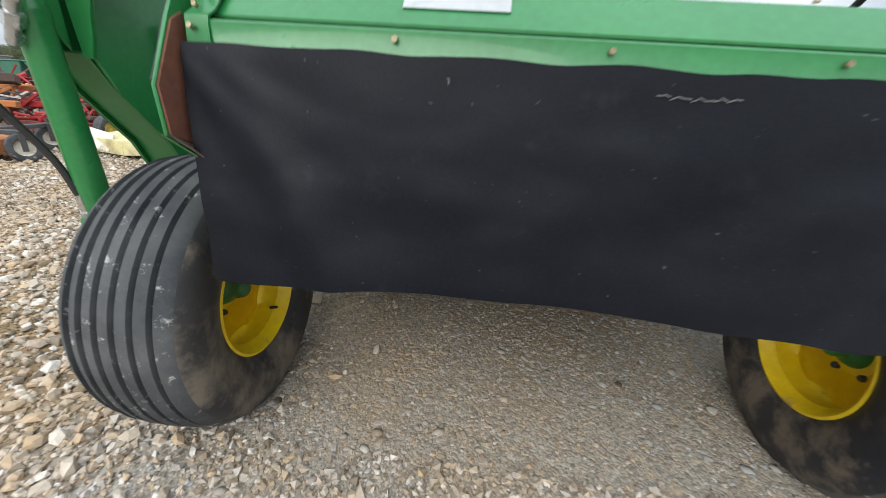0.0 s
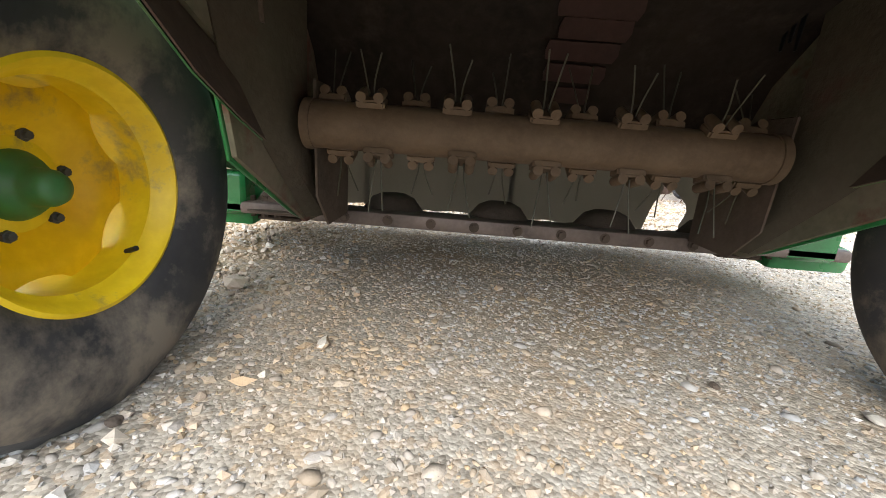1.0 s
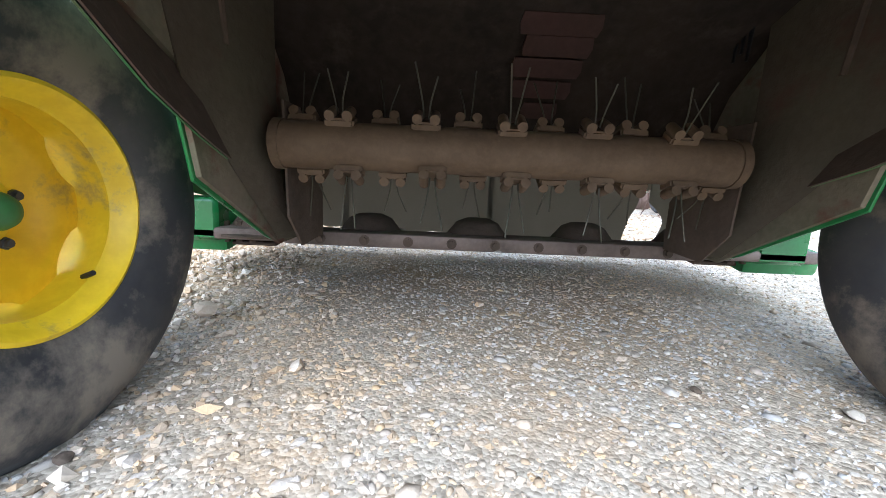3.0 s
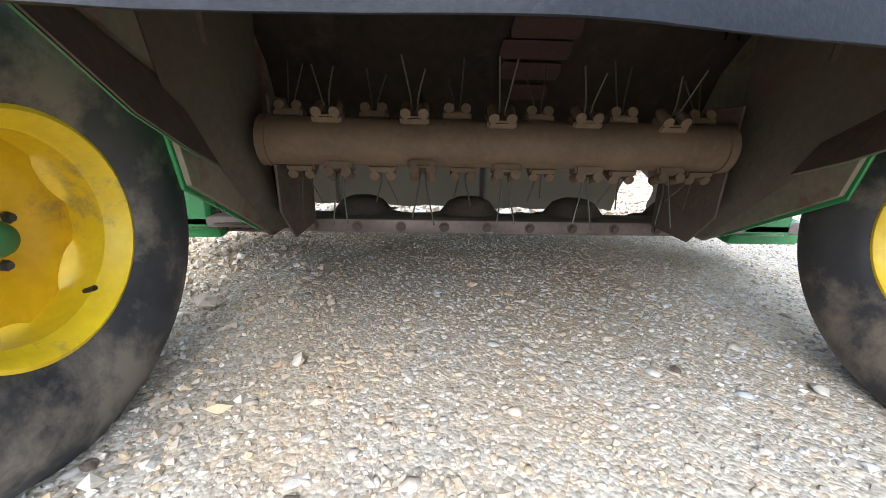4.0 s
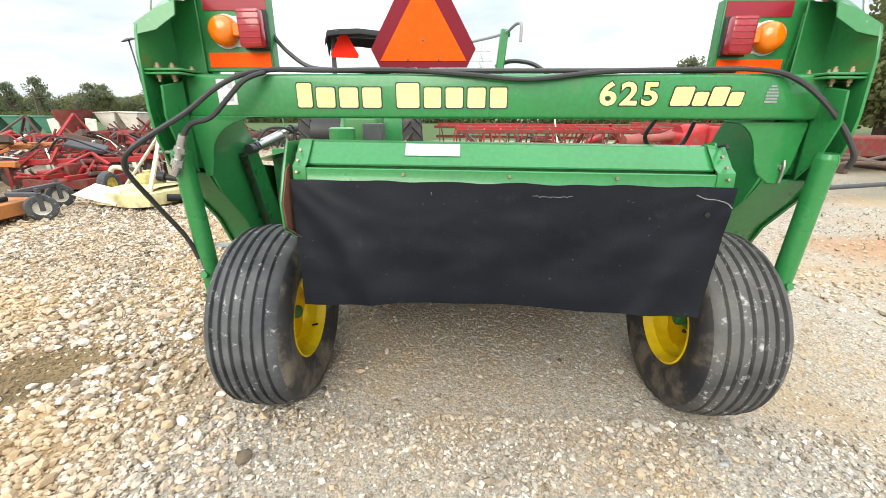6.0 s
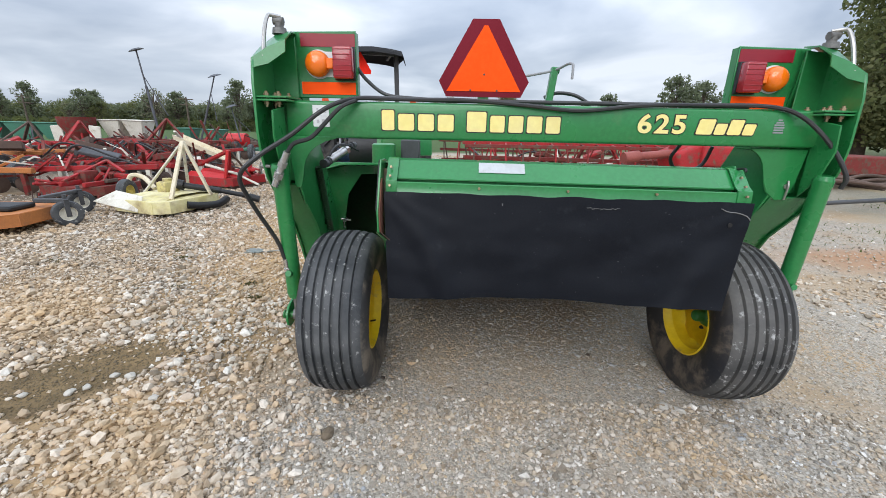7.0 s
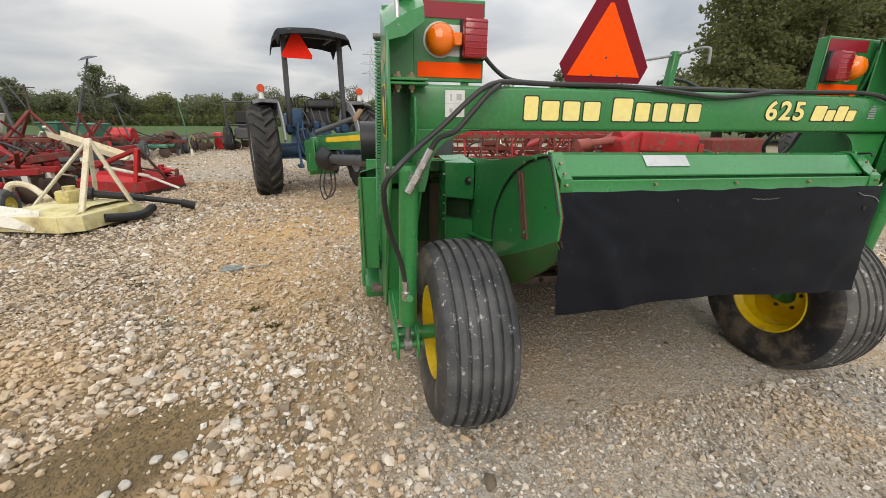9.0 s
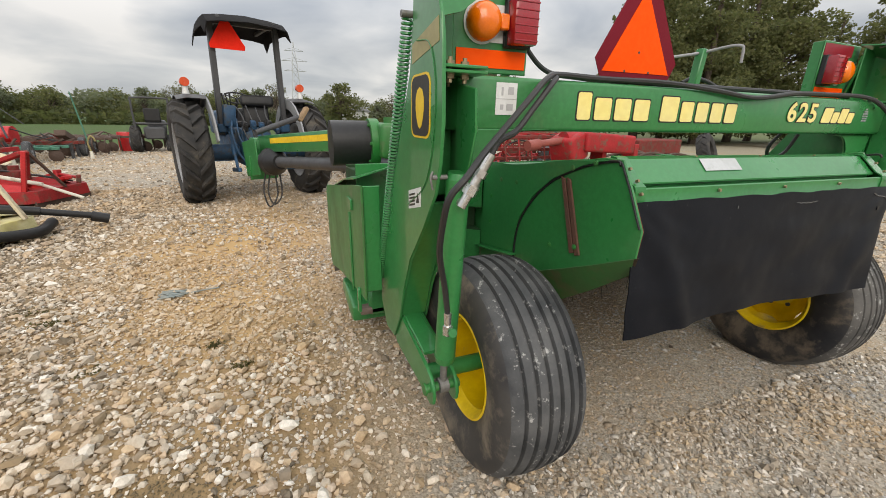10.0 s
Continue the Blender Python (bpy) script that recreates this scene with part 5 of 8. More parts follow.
        rod(bm, at + Vector((0, -0.003, 0.008)), at + Vector((0, -0.014, 0.008)), 0.009, n=6)
        part("bolt", bm, STEEL, boxp)
        # top plate over the panel, bright from above
        bm = bmesh.new()
        skin(bm, [[across(-0.02, 1.000, -0.006), across(1.0, 1.006, -0.006)], [across(-0.02, 1.014, -0.006), across(1.0, 1.020, -0.006)], [(s * 0.838, 2.16, 1.034), (s * 0.702, 2.16, 1.040)]], 0.005)
        part("top_lip", bm, GREEN, boxp)
    # top covers
    bm = bmesh.new()
    top = [(2.02, 1.03), (2.30, 0.99), (2.70, 0.90), (3.02, 0.79), (3.10, 0.74)]
    skin(bm, [[(-1.285, y, z - 0.06), (-1.1, y, z - 0.01), (0, y, z), (1.1, y, z - 0.01), (1.285, y, z - 0.06)] for y, z in top], 0.006)
    part("top_cover", bm, GREEN, mower)
    # front canvas in panels; one is torn away low down and leaves a tapered gap
    def edge(table, z):
        for (z0, u0), (z1, u1) in zip(table, table[1:]):
            if z >= z1:
                return u0 + (u1 - u0) * (z0 - z) / (z0 - z1)
        return table[-1][1]
    torn_a = [(0.75, 0.975), (0.34, 0.968), (0.27, 0.925), (0.11, 0.885)]
    torn_b = [(0.75, 1.035), (0.35, 1.035), (0.315, 1.085), (0.27, 1.125), (0.22, 1.135), (0.17, 1.105), (0.11, 1.105)]
    for k, (left, right, top, hem) in enumerate((([(0.75, -1.28)], [(0.75, -0.72)], 0.75, 0.135), ([(0.75, -0.75)], [(0.75, 0.12)], 0.75, 0.125),
                                                 ([(0.75, 0.09)], torn_a, 0.75, 0.12), (torn_b, [(0.75, 1.28)], 0.75, 0.12), ([(0.75, 0.965)], [(0.75, 1.045)], 0.75, 0.425))):
        bm = bmesh.new()
        rows = []
        for i in range(17):
            z = top + (hem - top) * i / 16
            u0, u1 = edge(left, z), edge(right, z)
            rows.append([(u0 + (u1 - u0) * j / 10, 3.08 + 0.010 * (k % 2) + 0.004 * (k == 4) + 0.004 * math.sin(j * 1.7 + k) * i / 16, z + 0.007 * math.sin(j * 2.1 + k) * i / 16) for j in range(11)])
        skin(bm, rows, 0.003)
        part("front_canvas", bm, CANVAS, mower, "tan canvas hanging at the header's front")
    # gearbox, belt guard and drum on the top
    bm = bmesh.new()
    rod(bm, (-1.26, 2.98, 1.065), (-1.02, 2.98, 1.065), 0.145, n=36)
    drum = part("driveline_drum", bm, BLACK, mower, "black rubber driveline guard drum")
    bm = bmesh.new()
    rod(bm, (-1.02, 2.95, 1.07), (-0.96, 2.95, 1.07), 0.155, n=28)
    box(bm, (0.26, 0.26, 0.22), (-0.85, 2.86, 1.09), None, 0.03, 3)
    rod(bm, (-0.85, 2.86, 1.18), (-0.85, 2.86, 1.235), 0.08, n=24)
    gb = part("gearbox", bm, GREEN_DUSTY, mower, "green cast gearbox")
    for k in range(6):
        bm = bmesh.new()
        a = 2 * math.pi * k / 6
        hexbolt(bm, (-1.02, 2.95 + 0.13 * math.cos(a), 1.07 + 0.13 * math.sin(a)), (-1, 0, 0), 0.010, 0.012)
        part("bolt", bm, GREEN_DUSTY, gb)
    bm = bmesh.new()
    box(bm, (0.136, 0.12, 0.16), (-0.727, 2.60, 1.072), None, 0.006)
    part("grey_guard", bm, DARK_GREY, mower, "grey box-shaped guard behind the shield")
    bm = bmesh.new()
    rod(bm, (-0.905, 2.45, 0.98), (-0.905, 2.45, 1.122), 0.084, n=32)
    rod(bm, (-0.905, 2.45, 1.120), (-0.905, 2.45, 1.130), 0.084, 0.070, n=32)
    part("pivot_cap", bm, GREEN, mower, "round green pivot cap")
    # black rubber strips hanging inside the hood
    for k, (yy, zz, ln) in enumerate(((1.93, 0.91, 0.10), (1.90, 0.92, 0.13), (1.875, 0.915, 0.11), (1.85, 0.93, 0.15))):
        bm = bmesh.new()
        skin(bm, [[(0.596 + 0.006 * k, yy - 0.012, zz + 0.06), (0.596 + 0.006 * k, yy + 0.012, zz + 0.06)], [(0.592, yy - 0.011, zz), (0.592, yy + 0.011, zz)],
                  [(0.588, yy - 0.004, zz - ln), (0.588, yy + 0.004, zz - ln)]], 0.003)
        part("rubber_strip", bm, BLACK, mower, "torn black rubber strip")
    # crank stand on the beam
    bm = bmesh.new()
    box(bm, (0.030, 0.036, 0.175), (0.018, 1.455, 1.425), (0, 6, 0), 0.004)
    rod(bm, (0.012, 1.455, 1.500), (0.046, 1.455, 1.500), 0.014, n=12)
    stand = part("crank_stand", bm, GREEN, mower, "short green crank stand with bent handle")
    bm = bmesh.new()
    tube(bm, [(-0.10, 1.50, 1.478), (0.02, 1.455, 1.498), (0.055, 1.365, 1.512), (0.067, 1.332, 1.510), (0.070, 1.322, 1.498), (0.070, 1.320, 1.45)], 0.0055, 8, steps=3)
    part("crank", bm, GREY_PAINT, stand, "thin grey bent crank handle")


def build_fittings():
    for s in (-1, 1):
        SHIFT[:] = (-0.03, 0.03, -0.012) if s > 0 else (0, 0, 0)
        # float springs
        bm = bmesh.new()
        coil(bm, (s * 1.201, 1.447, 1.50), (s * 1.206, 1.87, 0.55), 0.0160, 0.0046, 84, 5)
        sp = part("float_spring", bm, GREEN, mower, "long green coil spring")
        bm = bmesh.new()
        rod(bm, (s * 1.17, 1.437, 1.508), (s * 1.225, 1.437, 1.508), 0.010, n=10)
        part("spring_pin", bm, LOCK_STEEL, sp)
        bm = bmesh.new()
        rod(bm, (s * 1.17, 1.872, 0.545), (s * 1.225, 1.872, 0.545), 0.010, n=10)
        part("spring_pin", bm, LOCK_STEEL, sp)
        bm = bmesh.new()
        if s > 0:
            coil(bm, (1.120, 1.55, 1.222), (1.155, 1.70, 0.992), 0.030, 0.0068, 22, 6)
            part("inner_spring", bm, GREEN, mower, "green coil spring beside the hood")
        else:
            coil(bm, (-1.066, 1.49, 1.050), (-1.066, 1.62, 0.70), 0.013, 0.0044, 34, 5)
            part("inner_spring", bm, SHADED_DARK_GREEN, mower, "dark green coil spring beside the gusset")
        # adjusting turnbuckle under the beam, at one end only
        if s < 0:
            bm = bmesh.new()
            a, b = Vector((s * 1.048, 1.54, 1.066)), Vector((s * 0.978, 1.84, 1.142))
            way = b - a
            rod(bm, a, b, 0.011, n=12)
            rod(bm, a + way * 0.12, a + way * 0.70, 0.021, n=18)
            rod(bm, a + way * 0.66, a + way * 0.74, 0.026, n=6)
            buckle = part("turnbuckle", bm, CHROME, mower, "grey steel turnbuckle")
            for end, sz in ((a, 0.021), (b, 0.018)):
                bm = bmesh.new()
                rod(bm, end - Vector((0, 0.028, 0)), end + Vector((0, 0.028, 0)), sz, n=18)
                box(bm, (0.034, 0.034, 0.034), end + (way if end is a else -way).normalized() * 0.03, (0, -24, 0), 0.008, 2)
                part("clevis", bm, DARK_GREY, buckle, "dark clevis end")
            bm = bmesh.new()
            tube(bm, [a + way * 0.2 + Vector((0, -0.02, 0.02)), a + way * 0.45 + Vector((0, -0.03, 0.045)), a + way * 0.8 + Vector((0, -0.02, 0.02)), b + Vector((0.03, 0, -0.03))], 0.006, 6)
            part("hose", bm, HOSE, buckle)
        # decals on the outer plate: plain shapes
        bm = bmesh.new()
        oval = []
        for a0, (cy, cz) in ((0, (1.385, 1.315)), (90, (1.285, 1.315)), (180, (1.285, 1.205)), (270, (1.385, 1.205))):
            oval += [(cy + 0.032 * math.cos(radians(a0 + d)), cz + 0.03 * math.sin(radians(a0 + d))) for d in (0, 30, 60, 90)]
        sheet(bm, oval, "x", s * 1.2022, s * 1.2032, 0)
        em = part("emblem_edge", bm, DECAL_YELLOW, mower, "oval black and yellow emblem decal")
        bm = bmesh.new()
        cy, cz = 1.335, 1.26
        sheet(bm, [(cy + (y - cy) * 0.9, cz + (z - cz) * 0.93) for y, z in oval], "x", s * 1.2033, s * 1.2040, 0)
        part("emblem_field", bm, DARK_PRINT, em)
        bm = bmesh.new()
        sheet(bm, [(cy + 0.035 * math.cos(radians(d)) + 0.004 * math.sin(radians(2 * d)), cz - 0.005 + 0.055 * math.sin(radians(d))) for d in range(0, 360, 30)], "x", s * 1.2041, s * 1.2048, 0)
        part("emblem_shape", bm, DECAL_YELLOW, em)
        bm = bmesh.new()
        sheet(bm, [(1.195, 1.405), (1.405, 1.375), (1.402, 1.425), (1.20, 1.46)], "x", s * 1.2022, s * 1.2032, 0)
        part("buff_stripe", bm, BUFF, mower)
        bm = bmesh.new()
        sheet(bm, [(1.33, 0.975), (1.45, 0.945), (1.45, 1.005), (1.33, 1.035)], "x", s * 1.2022, s * 1.2032, 0)
        lab = part("warning_label", bm, WHITE, mower, "white warning label with black and red print")
        bm = bmesh.new()
        sheet(bm, [(1.342, 0.985), (1.372, 0.978), (1.357, 1.012)], "x", s * 1.2033, s * 1.2040, 0)
        for k in range(4):
            sheet(bm, [(1.385, 0.970 + 0.011 * k), (1.44, 0.956 + 0.011 * k), (1.44, 0.962 + 0.011 * k), (1.385, 0.976 + 0.011 * k)], "x", s * 1.2033, s * 1.2040, 0)
        part("label_print", bm, DARK_PRINT, lab)
    SHIFT[:] = (0, 0, 0)
    # hydraulic hoses: along the beam top, then down in a loop to each cylinder
    top = BEAM_HI + 0.012
    for dz, r, pts in (
        (0, 0.0088, [(1.155, 1.175, 1.045), (1.15, 1.165, 1.10), (1.08, 1.20, 1.22), (0.98, 1.245, 1.32), (0.86, 1.268, 1.356), (0.60, 1.275, 1.357), (0.35, 1.262, 1.350), (0.10, 1.252, 1.325), (-0.10, 1.256, 1.340), (-0.35, 1.272, top), (-0.62, 1.285, top), (-0.80, 1.262, top), (-0.88, 1.21, 1.335), (-0.95, 1.165, 1.29), (-1.04, 1.13, 1.215), (-1.13, 1.08, 1.15), (-1.19, 1.045, 1.10), (-1.225, 1.05, 1.06), (-1.232, 1.07, 1.01), (-1.215, 1.14, 0.89), (-1.175, 1.195, 0.76), (-1.155, 1.215, 0.66)]),
        (0, 0.0088, [(0.80, 1.30, top), (0.45, 1.305, top), (0.0, 1.31, top), (-0.45, 1.306, top), (-0.78, 1.292, top + 0.004), (-0.82, 1.245, 1.345), (-0.868, 1.205, 1.318), (-0.925, 1.19, 1.26), (-0.985, 1.175, 1.20), (-1.045, 1.153, 1.178), (-1.075, 1.145, 1.140)]),
    ):
        bm = bmesh.new()
        tube(bm, pts, r, 8, 5)
        part("hydraulic_hose", bm, HOSE, mower, "black hydraulic hose")
    bm = bmesh.new()
    top_end, low_end = Vector((-1.074, 1.145, 1.144)), Vector((-1.150, 1.165, 0.998))
    run = (low_end - top_end).normalized()
    for a0, a1, r, n in ((0.0, 0.055, 0.0140, 14), (0.046, 0.066, 0.0195, 6), (0.064, 0.105, 0.0135, 12), (0.092, 0.120, 0.0205, 6), (0.116, 0.158, 0.0135, 12)):
        rod(bm, top_end + run * a0, top_end + run * a1, r, n=n)
    rod(bm, low_end - run * 0.02, low_end - run * 0.02 + Vector((0.0, 0.045, 0.0)), 0.012, n=12)
    part("hose_fitting", bm, CHROME, mower, "bright zinc hose coupling")
    bm = bmesh.new()
    rod(bm, (-1.155, 1.215, 0.67), (-1.152, 1.222, 0.615), 0.0125, n=10)
    rod(bm, (-1.152, 1.221, 0.625), (-1.150, 1.226, 0.590), 0.0175, n=6)
    part("hose_fitting", bm, CHROME, mower, "zinc hose fitting")
    bm = bmesh.new()
    tube(bm, [(0.62, 1.42, 1.20), (0.60, 1.45, 1.13), (0.66, 1.47, 1.075), (0.75, 1.46, 1.10), (0.77, 1.43, 1.19)], 0.008, 8)
    part("hose_loop", bm, HOSE, mower)
    bm = bmesh.new()
    tube(bm, [(-0.84, 1.42, 1.49), (-0.80, 1.43, 1.44), (-0.72, 1.43, 1.385), (-0.6, 1.41, 1.37), (-0.4, 1.40, 1.36)], 0.008, 8)
    part("lamp_cable", bm, HOSE, mower)
    bm = bmesh.new()
    tube(bm, [(0.0, 1.50, 1.39), (0.06, 1.50, 1.41), (0.14, 1.49, 1.40), (0.2, 1.45, 1.36)], 0.008, 8)
    part("lamp_cable", bm, HOSE, mower)


def build_tongue():
    """Swinging drawbar from the frame's middle to the tractor, with the driveshaft beside it."""
    a, b = Vector((-0.656, 2.97, 1.1065)), Vector((-1.72, 5.75, 0.90))
    d = (b - a).normalized()
    rz = math.degrees(math.atan2(d.y, d.x)) - 90
    rx = math.degrees(math.asin(d.z))
    mid = (a + b) / 2
    bm = bmesh.new()
    box(bm, (0.15, (b - a).length, 0.19), mid, (rx, 0, rz), 0.012, 2)
    tongue = part("tongue", bm, GREEN, mower, "green box-section drawbar with a yellow stripe")
    bm = bmesh.new()
    side = Vector((d.y, -d.x, 0)).normalized()
    for sgn in (-1, 1):
        box(bm, (0.002, 1.5, 0.06), mid + d * 0.364 + side * sgn * 0.0765 + Vector((0, 0, 0.03)), (rx, 0, rz), 0)
    part("yellow_stripe", bm, DECAL_YELLOW, tongue)
    bm = bmesh.new()
    box(bm, (0.20, 0.26, 0.34), b + Vector((-0.05, 0.10, -0.10)), (0, 0, rz), 0.02, 2)
    box(bm, (0.014, 0.46, 0.42), b + Vector((-0.17, -0.10, -0.16)), (-8, 0, rz), 0.004)
    box(bm, (0.34, 0.014, 0.30), b + Vector((-0.04, -0.02, -0.28)), (10, 0, rz), 0.004)
    box(bm, (0.12, 0.40, 0.05), b + Vector((0.0, 0.28, -0.38)), (0, 0, rz), 0.01)
    gearbox = part("hitch_gearbox", bm, GREEN, tongue, "green gearbox at the hitch end")
    bm = bmesh.new()
    s0 = b + Vector((0.06, -0.28, -0.19))
    rod(bm, s0, s0 - d * 0.10, 0.165, 0.155, n=24)
    rod(bm, s0 - d * 0.10, s0 - d * 0.26, 0.155, 0.085, n=24)
    part("shaft_cone", bm, BLACK, tongue, "black driveshaft guard cone")
    bm = bmesh.new()
    rod(bm, s0 - d * 0.2, s0 - d * 2.6, 0.062, n=20)
    part("driveshaft_tube", bm, DARK_GREY, tongue, "dark grey driveshaft tube")
    bm = bmesh.new()
    rod(bm, b + Vector((-0.08, -0.18, 0.14)), b + Vector((0.42, 0.05, 0.32)), 0.032, n=14)
    part("swing_cylinder", bm, DARK_GREY, tongue)
    bm = bmesh.new()
    box(bm, (0.05, 0.09, 0.20), b + Vector((0.48, 0.05, 0.36)), (0, 35, 20), 0.01)
    part("wooden_block", bm, WOOD, tongue, "weathered wooden block")
    bm = bmesh.new()
    for k in range(2):
        q = b + Vector((-0.02 + 0.05 * k, -0.2, -0.3))
        tube(bm, [q, q + Vector((-0.05, -0.03, -0.25)), q + Vector((0.0, -0.05, -0.44 + 0.03 * k)), q + Vector((0.10, -0.04, -0.30)), q + Vector((0.10, 0, -0.02))], 0.010, 6)
    part("hanging_hose", bm, HOSE, tongue)


SHIFT.x = 0.0
for side_sign in (-1, 1):
    SHIFT.x = -0.03 if side_sign > 0 else 0.0
    build_wheel(side_sign)
    SHIFT.y, SHIFT.z = (0.03, -0.012) if side_sign > 0 else (0.0, 0.0)
    build_post(side_sign)
    SHIFT.y, SHIFT.z = (0.058, -0.020) if side_sign > 0 else (0.0, 0.0)
    build_lamps(side_sign)
    SHIFT.y, SHIFT.z = 0.0, 0.0
SHIFT.x = 0.0
build_beam()
build_emblem()
build_hood()
build_rotor()
build_header()
build_fittings()
build_tongue()

# ---- tractor ----
def tyre_carcass(bm, m, R, W, depth, height):
    r0 = R - depth
    rim = R - height
    half = [(rim, W * 0.36), (rim + 0.05, W * 0.47), (rim + height * 0.5, W * 0.5), (r0 - 0.05, W * 0.48), (r0, W * 0.40)]
    return lathe(bm, half + [(r, -h) for r, h in half[::-1]], m, 48)


def tyre_lug(bm, m, R, W, depth, a0, sgn):
    """One slanted bar of the tread."""
    r0 = R - depth
    rows = []
    for f in (0.0, 0.35, 0.7, 1.0):
        h = sgn * W * (0.01 + 0.47 * f)
        a = a0 + 0.30 * f
        t = 0.032 + 0.012 * f
        top = R - 0.012 * f - (0.06 if f > 0.9 else 0)
        rows.append([(r, a + da / r, h) for r, da in ((r0 - 0.05, -t * 1.2), (top, -t * 0.7), (top, t * 0.7), (r0 - 0.05, t * 1.2))])
    vs = [[bm.verts.new(m @ Vector((r * math.cos(a), r * math.sin(a), h))) for r, a, h in row] for row in rows]
    for p, q in zip(vs, vs[1:]):
        for i in range(3):
            bm.faces.new((p[i], p[i + 1], q[i + 1], q[i]))
    bm.faces.new(vs[0][::-1])
    bm.faces.new(vs[-1])
    return bm


def drive_tyre(parent, m, R, W, lugs, depth, height, label):
    """Drive tyre about m's z axis with chevron bars."""
    tyre = part("rear_tyre", tyre_carcass(bmesh.new(), m, R, W, depth, height), DRIVE_TYRE, parent, label)
    for k in range(lugs):
        for sgn in (-1, 1):
            part("lug", tyre_lug(bmesh.new(), m, R, W, depth, 2 * math.pi * (k + (0.5 if sgn > 0 else 0)) / lugs, sgn), DRIVE_TYRE, tyre)
    return tyre


FLASHER = surface("red_orange_lens", (0.62, 0.075, 0.012), (0.5, 0.05, 0.01), rough=0.25, grain=150, coat=0.3)


def build_tractor():
    t = thing("tractor", (-1.32, 7.22, 0), "old blue tractor with grey fenders, roll bar and dark canopy", "tractor", rz=15)
    for s in (-1, 1):
        m = Matrix.Translation((s * 0.83, 0, 0.705)) @ pose(0, 0, 0, 0, 90 * s, 0)
        bm = bmesh.new()
        lathe(bm, [(0.40, -0.16), (0.42, -0.17), (0.42, 0.17), (0.40, 0.16), (0.37, 0.06), (0.37, -0.10)], m, 40)
        rod(bm, m @ Vector((0, 0, 0.0)), m @ Vector((0, 0, 0.012)), 0.38, n=40)
        wheel = part("rear_wheel", bm, GREY_PAINT, t, "pale steel rear rim")
        drive_tyre(t, m, 0.725, 0.40, 20, 0.055, 0.31, "black rear drive tyre with chevron lugs")
        bm = bmesh.new()
        lathe(bm, [(0.0, 0.06), (0.10, 0.06), (0.12, 0.0), (0.10, -0.2), (0.0, -0.2)], m, 20, closed=False)
        part("hub", bm, BLUE, wheel)
        # fender: arched plate with a flat top and a side apron
        bm = bmesh.new()
        prof = arc(0, 0.705, 0.79, 112, 15, 9)
        skin(bm, [[(s * 0.56, y, z), (s * 0.80, y, z + 0.01), (s * 0.93, y, z - 0.02)] for y, z in prof], 0.006)
        fender = part("fender", bm, DARK_GREY, t, "dark grey arched rear fender")
        bm = bmesh.new()
        outer, inner = arc(0, 0.705, 0.79, 165, 15, 14), arc(0, 0.705, 0.64, 165, 15, 14)
        sheet(bm, outer + inner[::-1], "x", s * 0.555, s * 0.580, 0.004)
        part("fender_apron", bm, GREY_PAINT, fender, "pale grey curved fender apron")
        bm = bmesh.new()
        rod(bm, (s * 0.78, -0.05, 1.50), (s * 0.78, -0.05, 1.60), 0.045, 0.03, n=12)
        stalk = part("lamp_stalk", bm, WHITE, t, "white lamp base")
        bm = bmesh.new()
        rod(bm, (s * 0.78, -0.09, 1.655), (s * 0.78, -0.01, 1.655), 0.058, n=20)
        part("flasher", bm, FLASHER, stalk, "round red-orange flasher")
        # front wheels
        m = Matrix.Translation((s * 0.70, 2.15, 0.36)) @ pose(0, 0, 0, 0, 90 * s, 0)
        bm = bmesh.new()
        lathe(bm, [(0.22, -0.08), (0.22, 0.08), (0.19, 0.0)], m, 24)
        rod(bm, m @ Vector((0, 0, 0)), m @ Vector((0, 0, 0.01)), 0.2, n=24)
        fw = part("front_wheel", bm, GREY_PAINT, t)
        bm = bmesh.new()
        lathe(bm, [(0.22, -0.08), (0.28, -0.115), (0.34, -0.10), (0.365, -0.07), (0.365, 0.07), (0.34, 0.10), (0.28, 0.115), (0.22, 0.08)], m, 32)
        part("tyre", bm, TYRE, fw)
        # roll bar post
        bm = bmesh.new()
        box(bm, (0.075, 0.09, 1.54), (0.05 + s * 0.44, -0.05, 1.72), (2, -1.0 * s, 0), 0.01)
        post = part("roll_bar_post", bm, DARK_GREY, t, "dark grey roll bar post")
        bm = bmesh.new()
        box(bm, (0.14, 0.16, 0.12), (0.05 + s * 0.44, -0.05, 1.05), None, 0.012)
        part("post_foot", bm, BLUE, post)
    bm = bmesh.new()
    box(bm, (0.42, 0.75, 0.55), (0, 0.05, 0.78), None, 0.05, 2)
    rod(bm, (-0.62, 0, 0.705), (0.62, 0, 0.705), 0.12, n=20)
    box(bm, (0.34, 0.9, 0.42), (0, 0.75, 0.72), None, 0.03)
    box(bm, (0.30, 0.9, 0.35), (0, 1.6, 0.72), None, 0.03)
    box(bm, (1.2, 0.10, 0.10), (0, 2.15, 0.42), None, 0.01)
    part("chassis", bm, BLUE, t, "blue transmission and rear axle housing")
    bm = bmesh.new()
    box(bm, (0.46, 1.25, 0.42), (0, 1.72, 1.10), None, 0.06, 3)
    part("bonnet", bm, BLUE, t, "blue engine bonnet")
    bm = bmesh.new()
    box(bm, (0.50, 0.10, 0.38), (0, 1.02, 1.16), (10, 0, 0), 0.04, 2)
    part("dashboard", bm, DARK_GREY, t)
    bm = bmesh.new()
    box(bm, (0.40, 0.40, 0.08), (0.04, 0.25, 1.10), None, 0.035, 3)
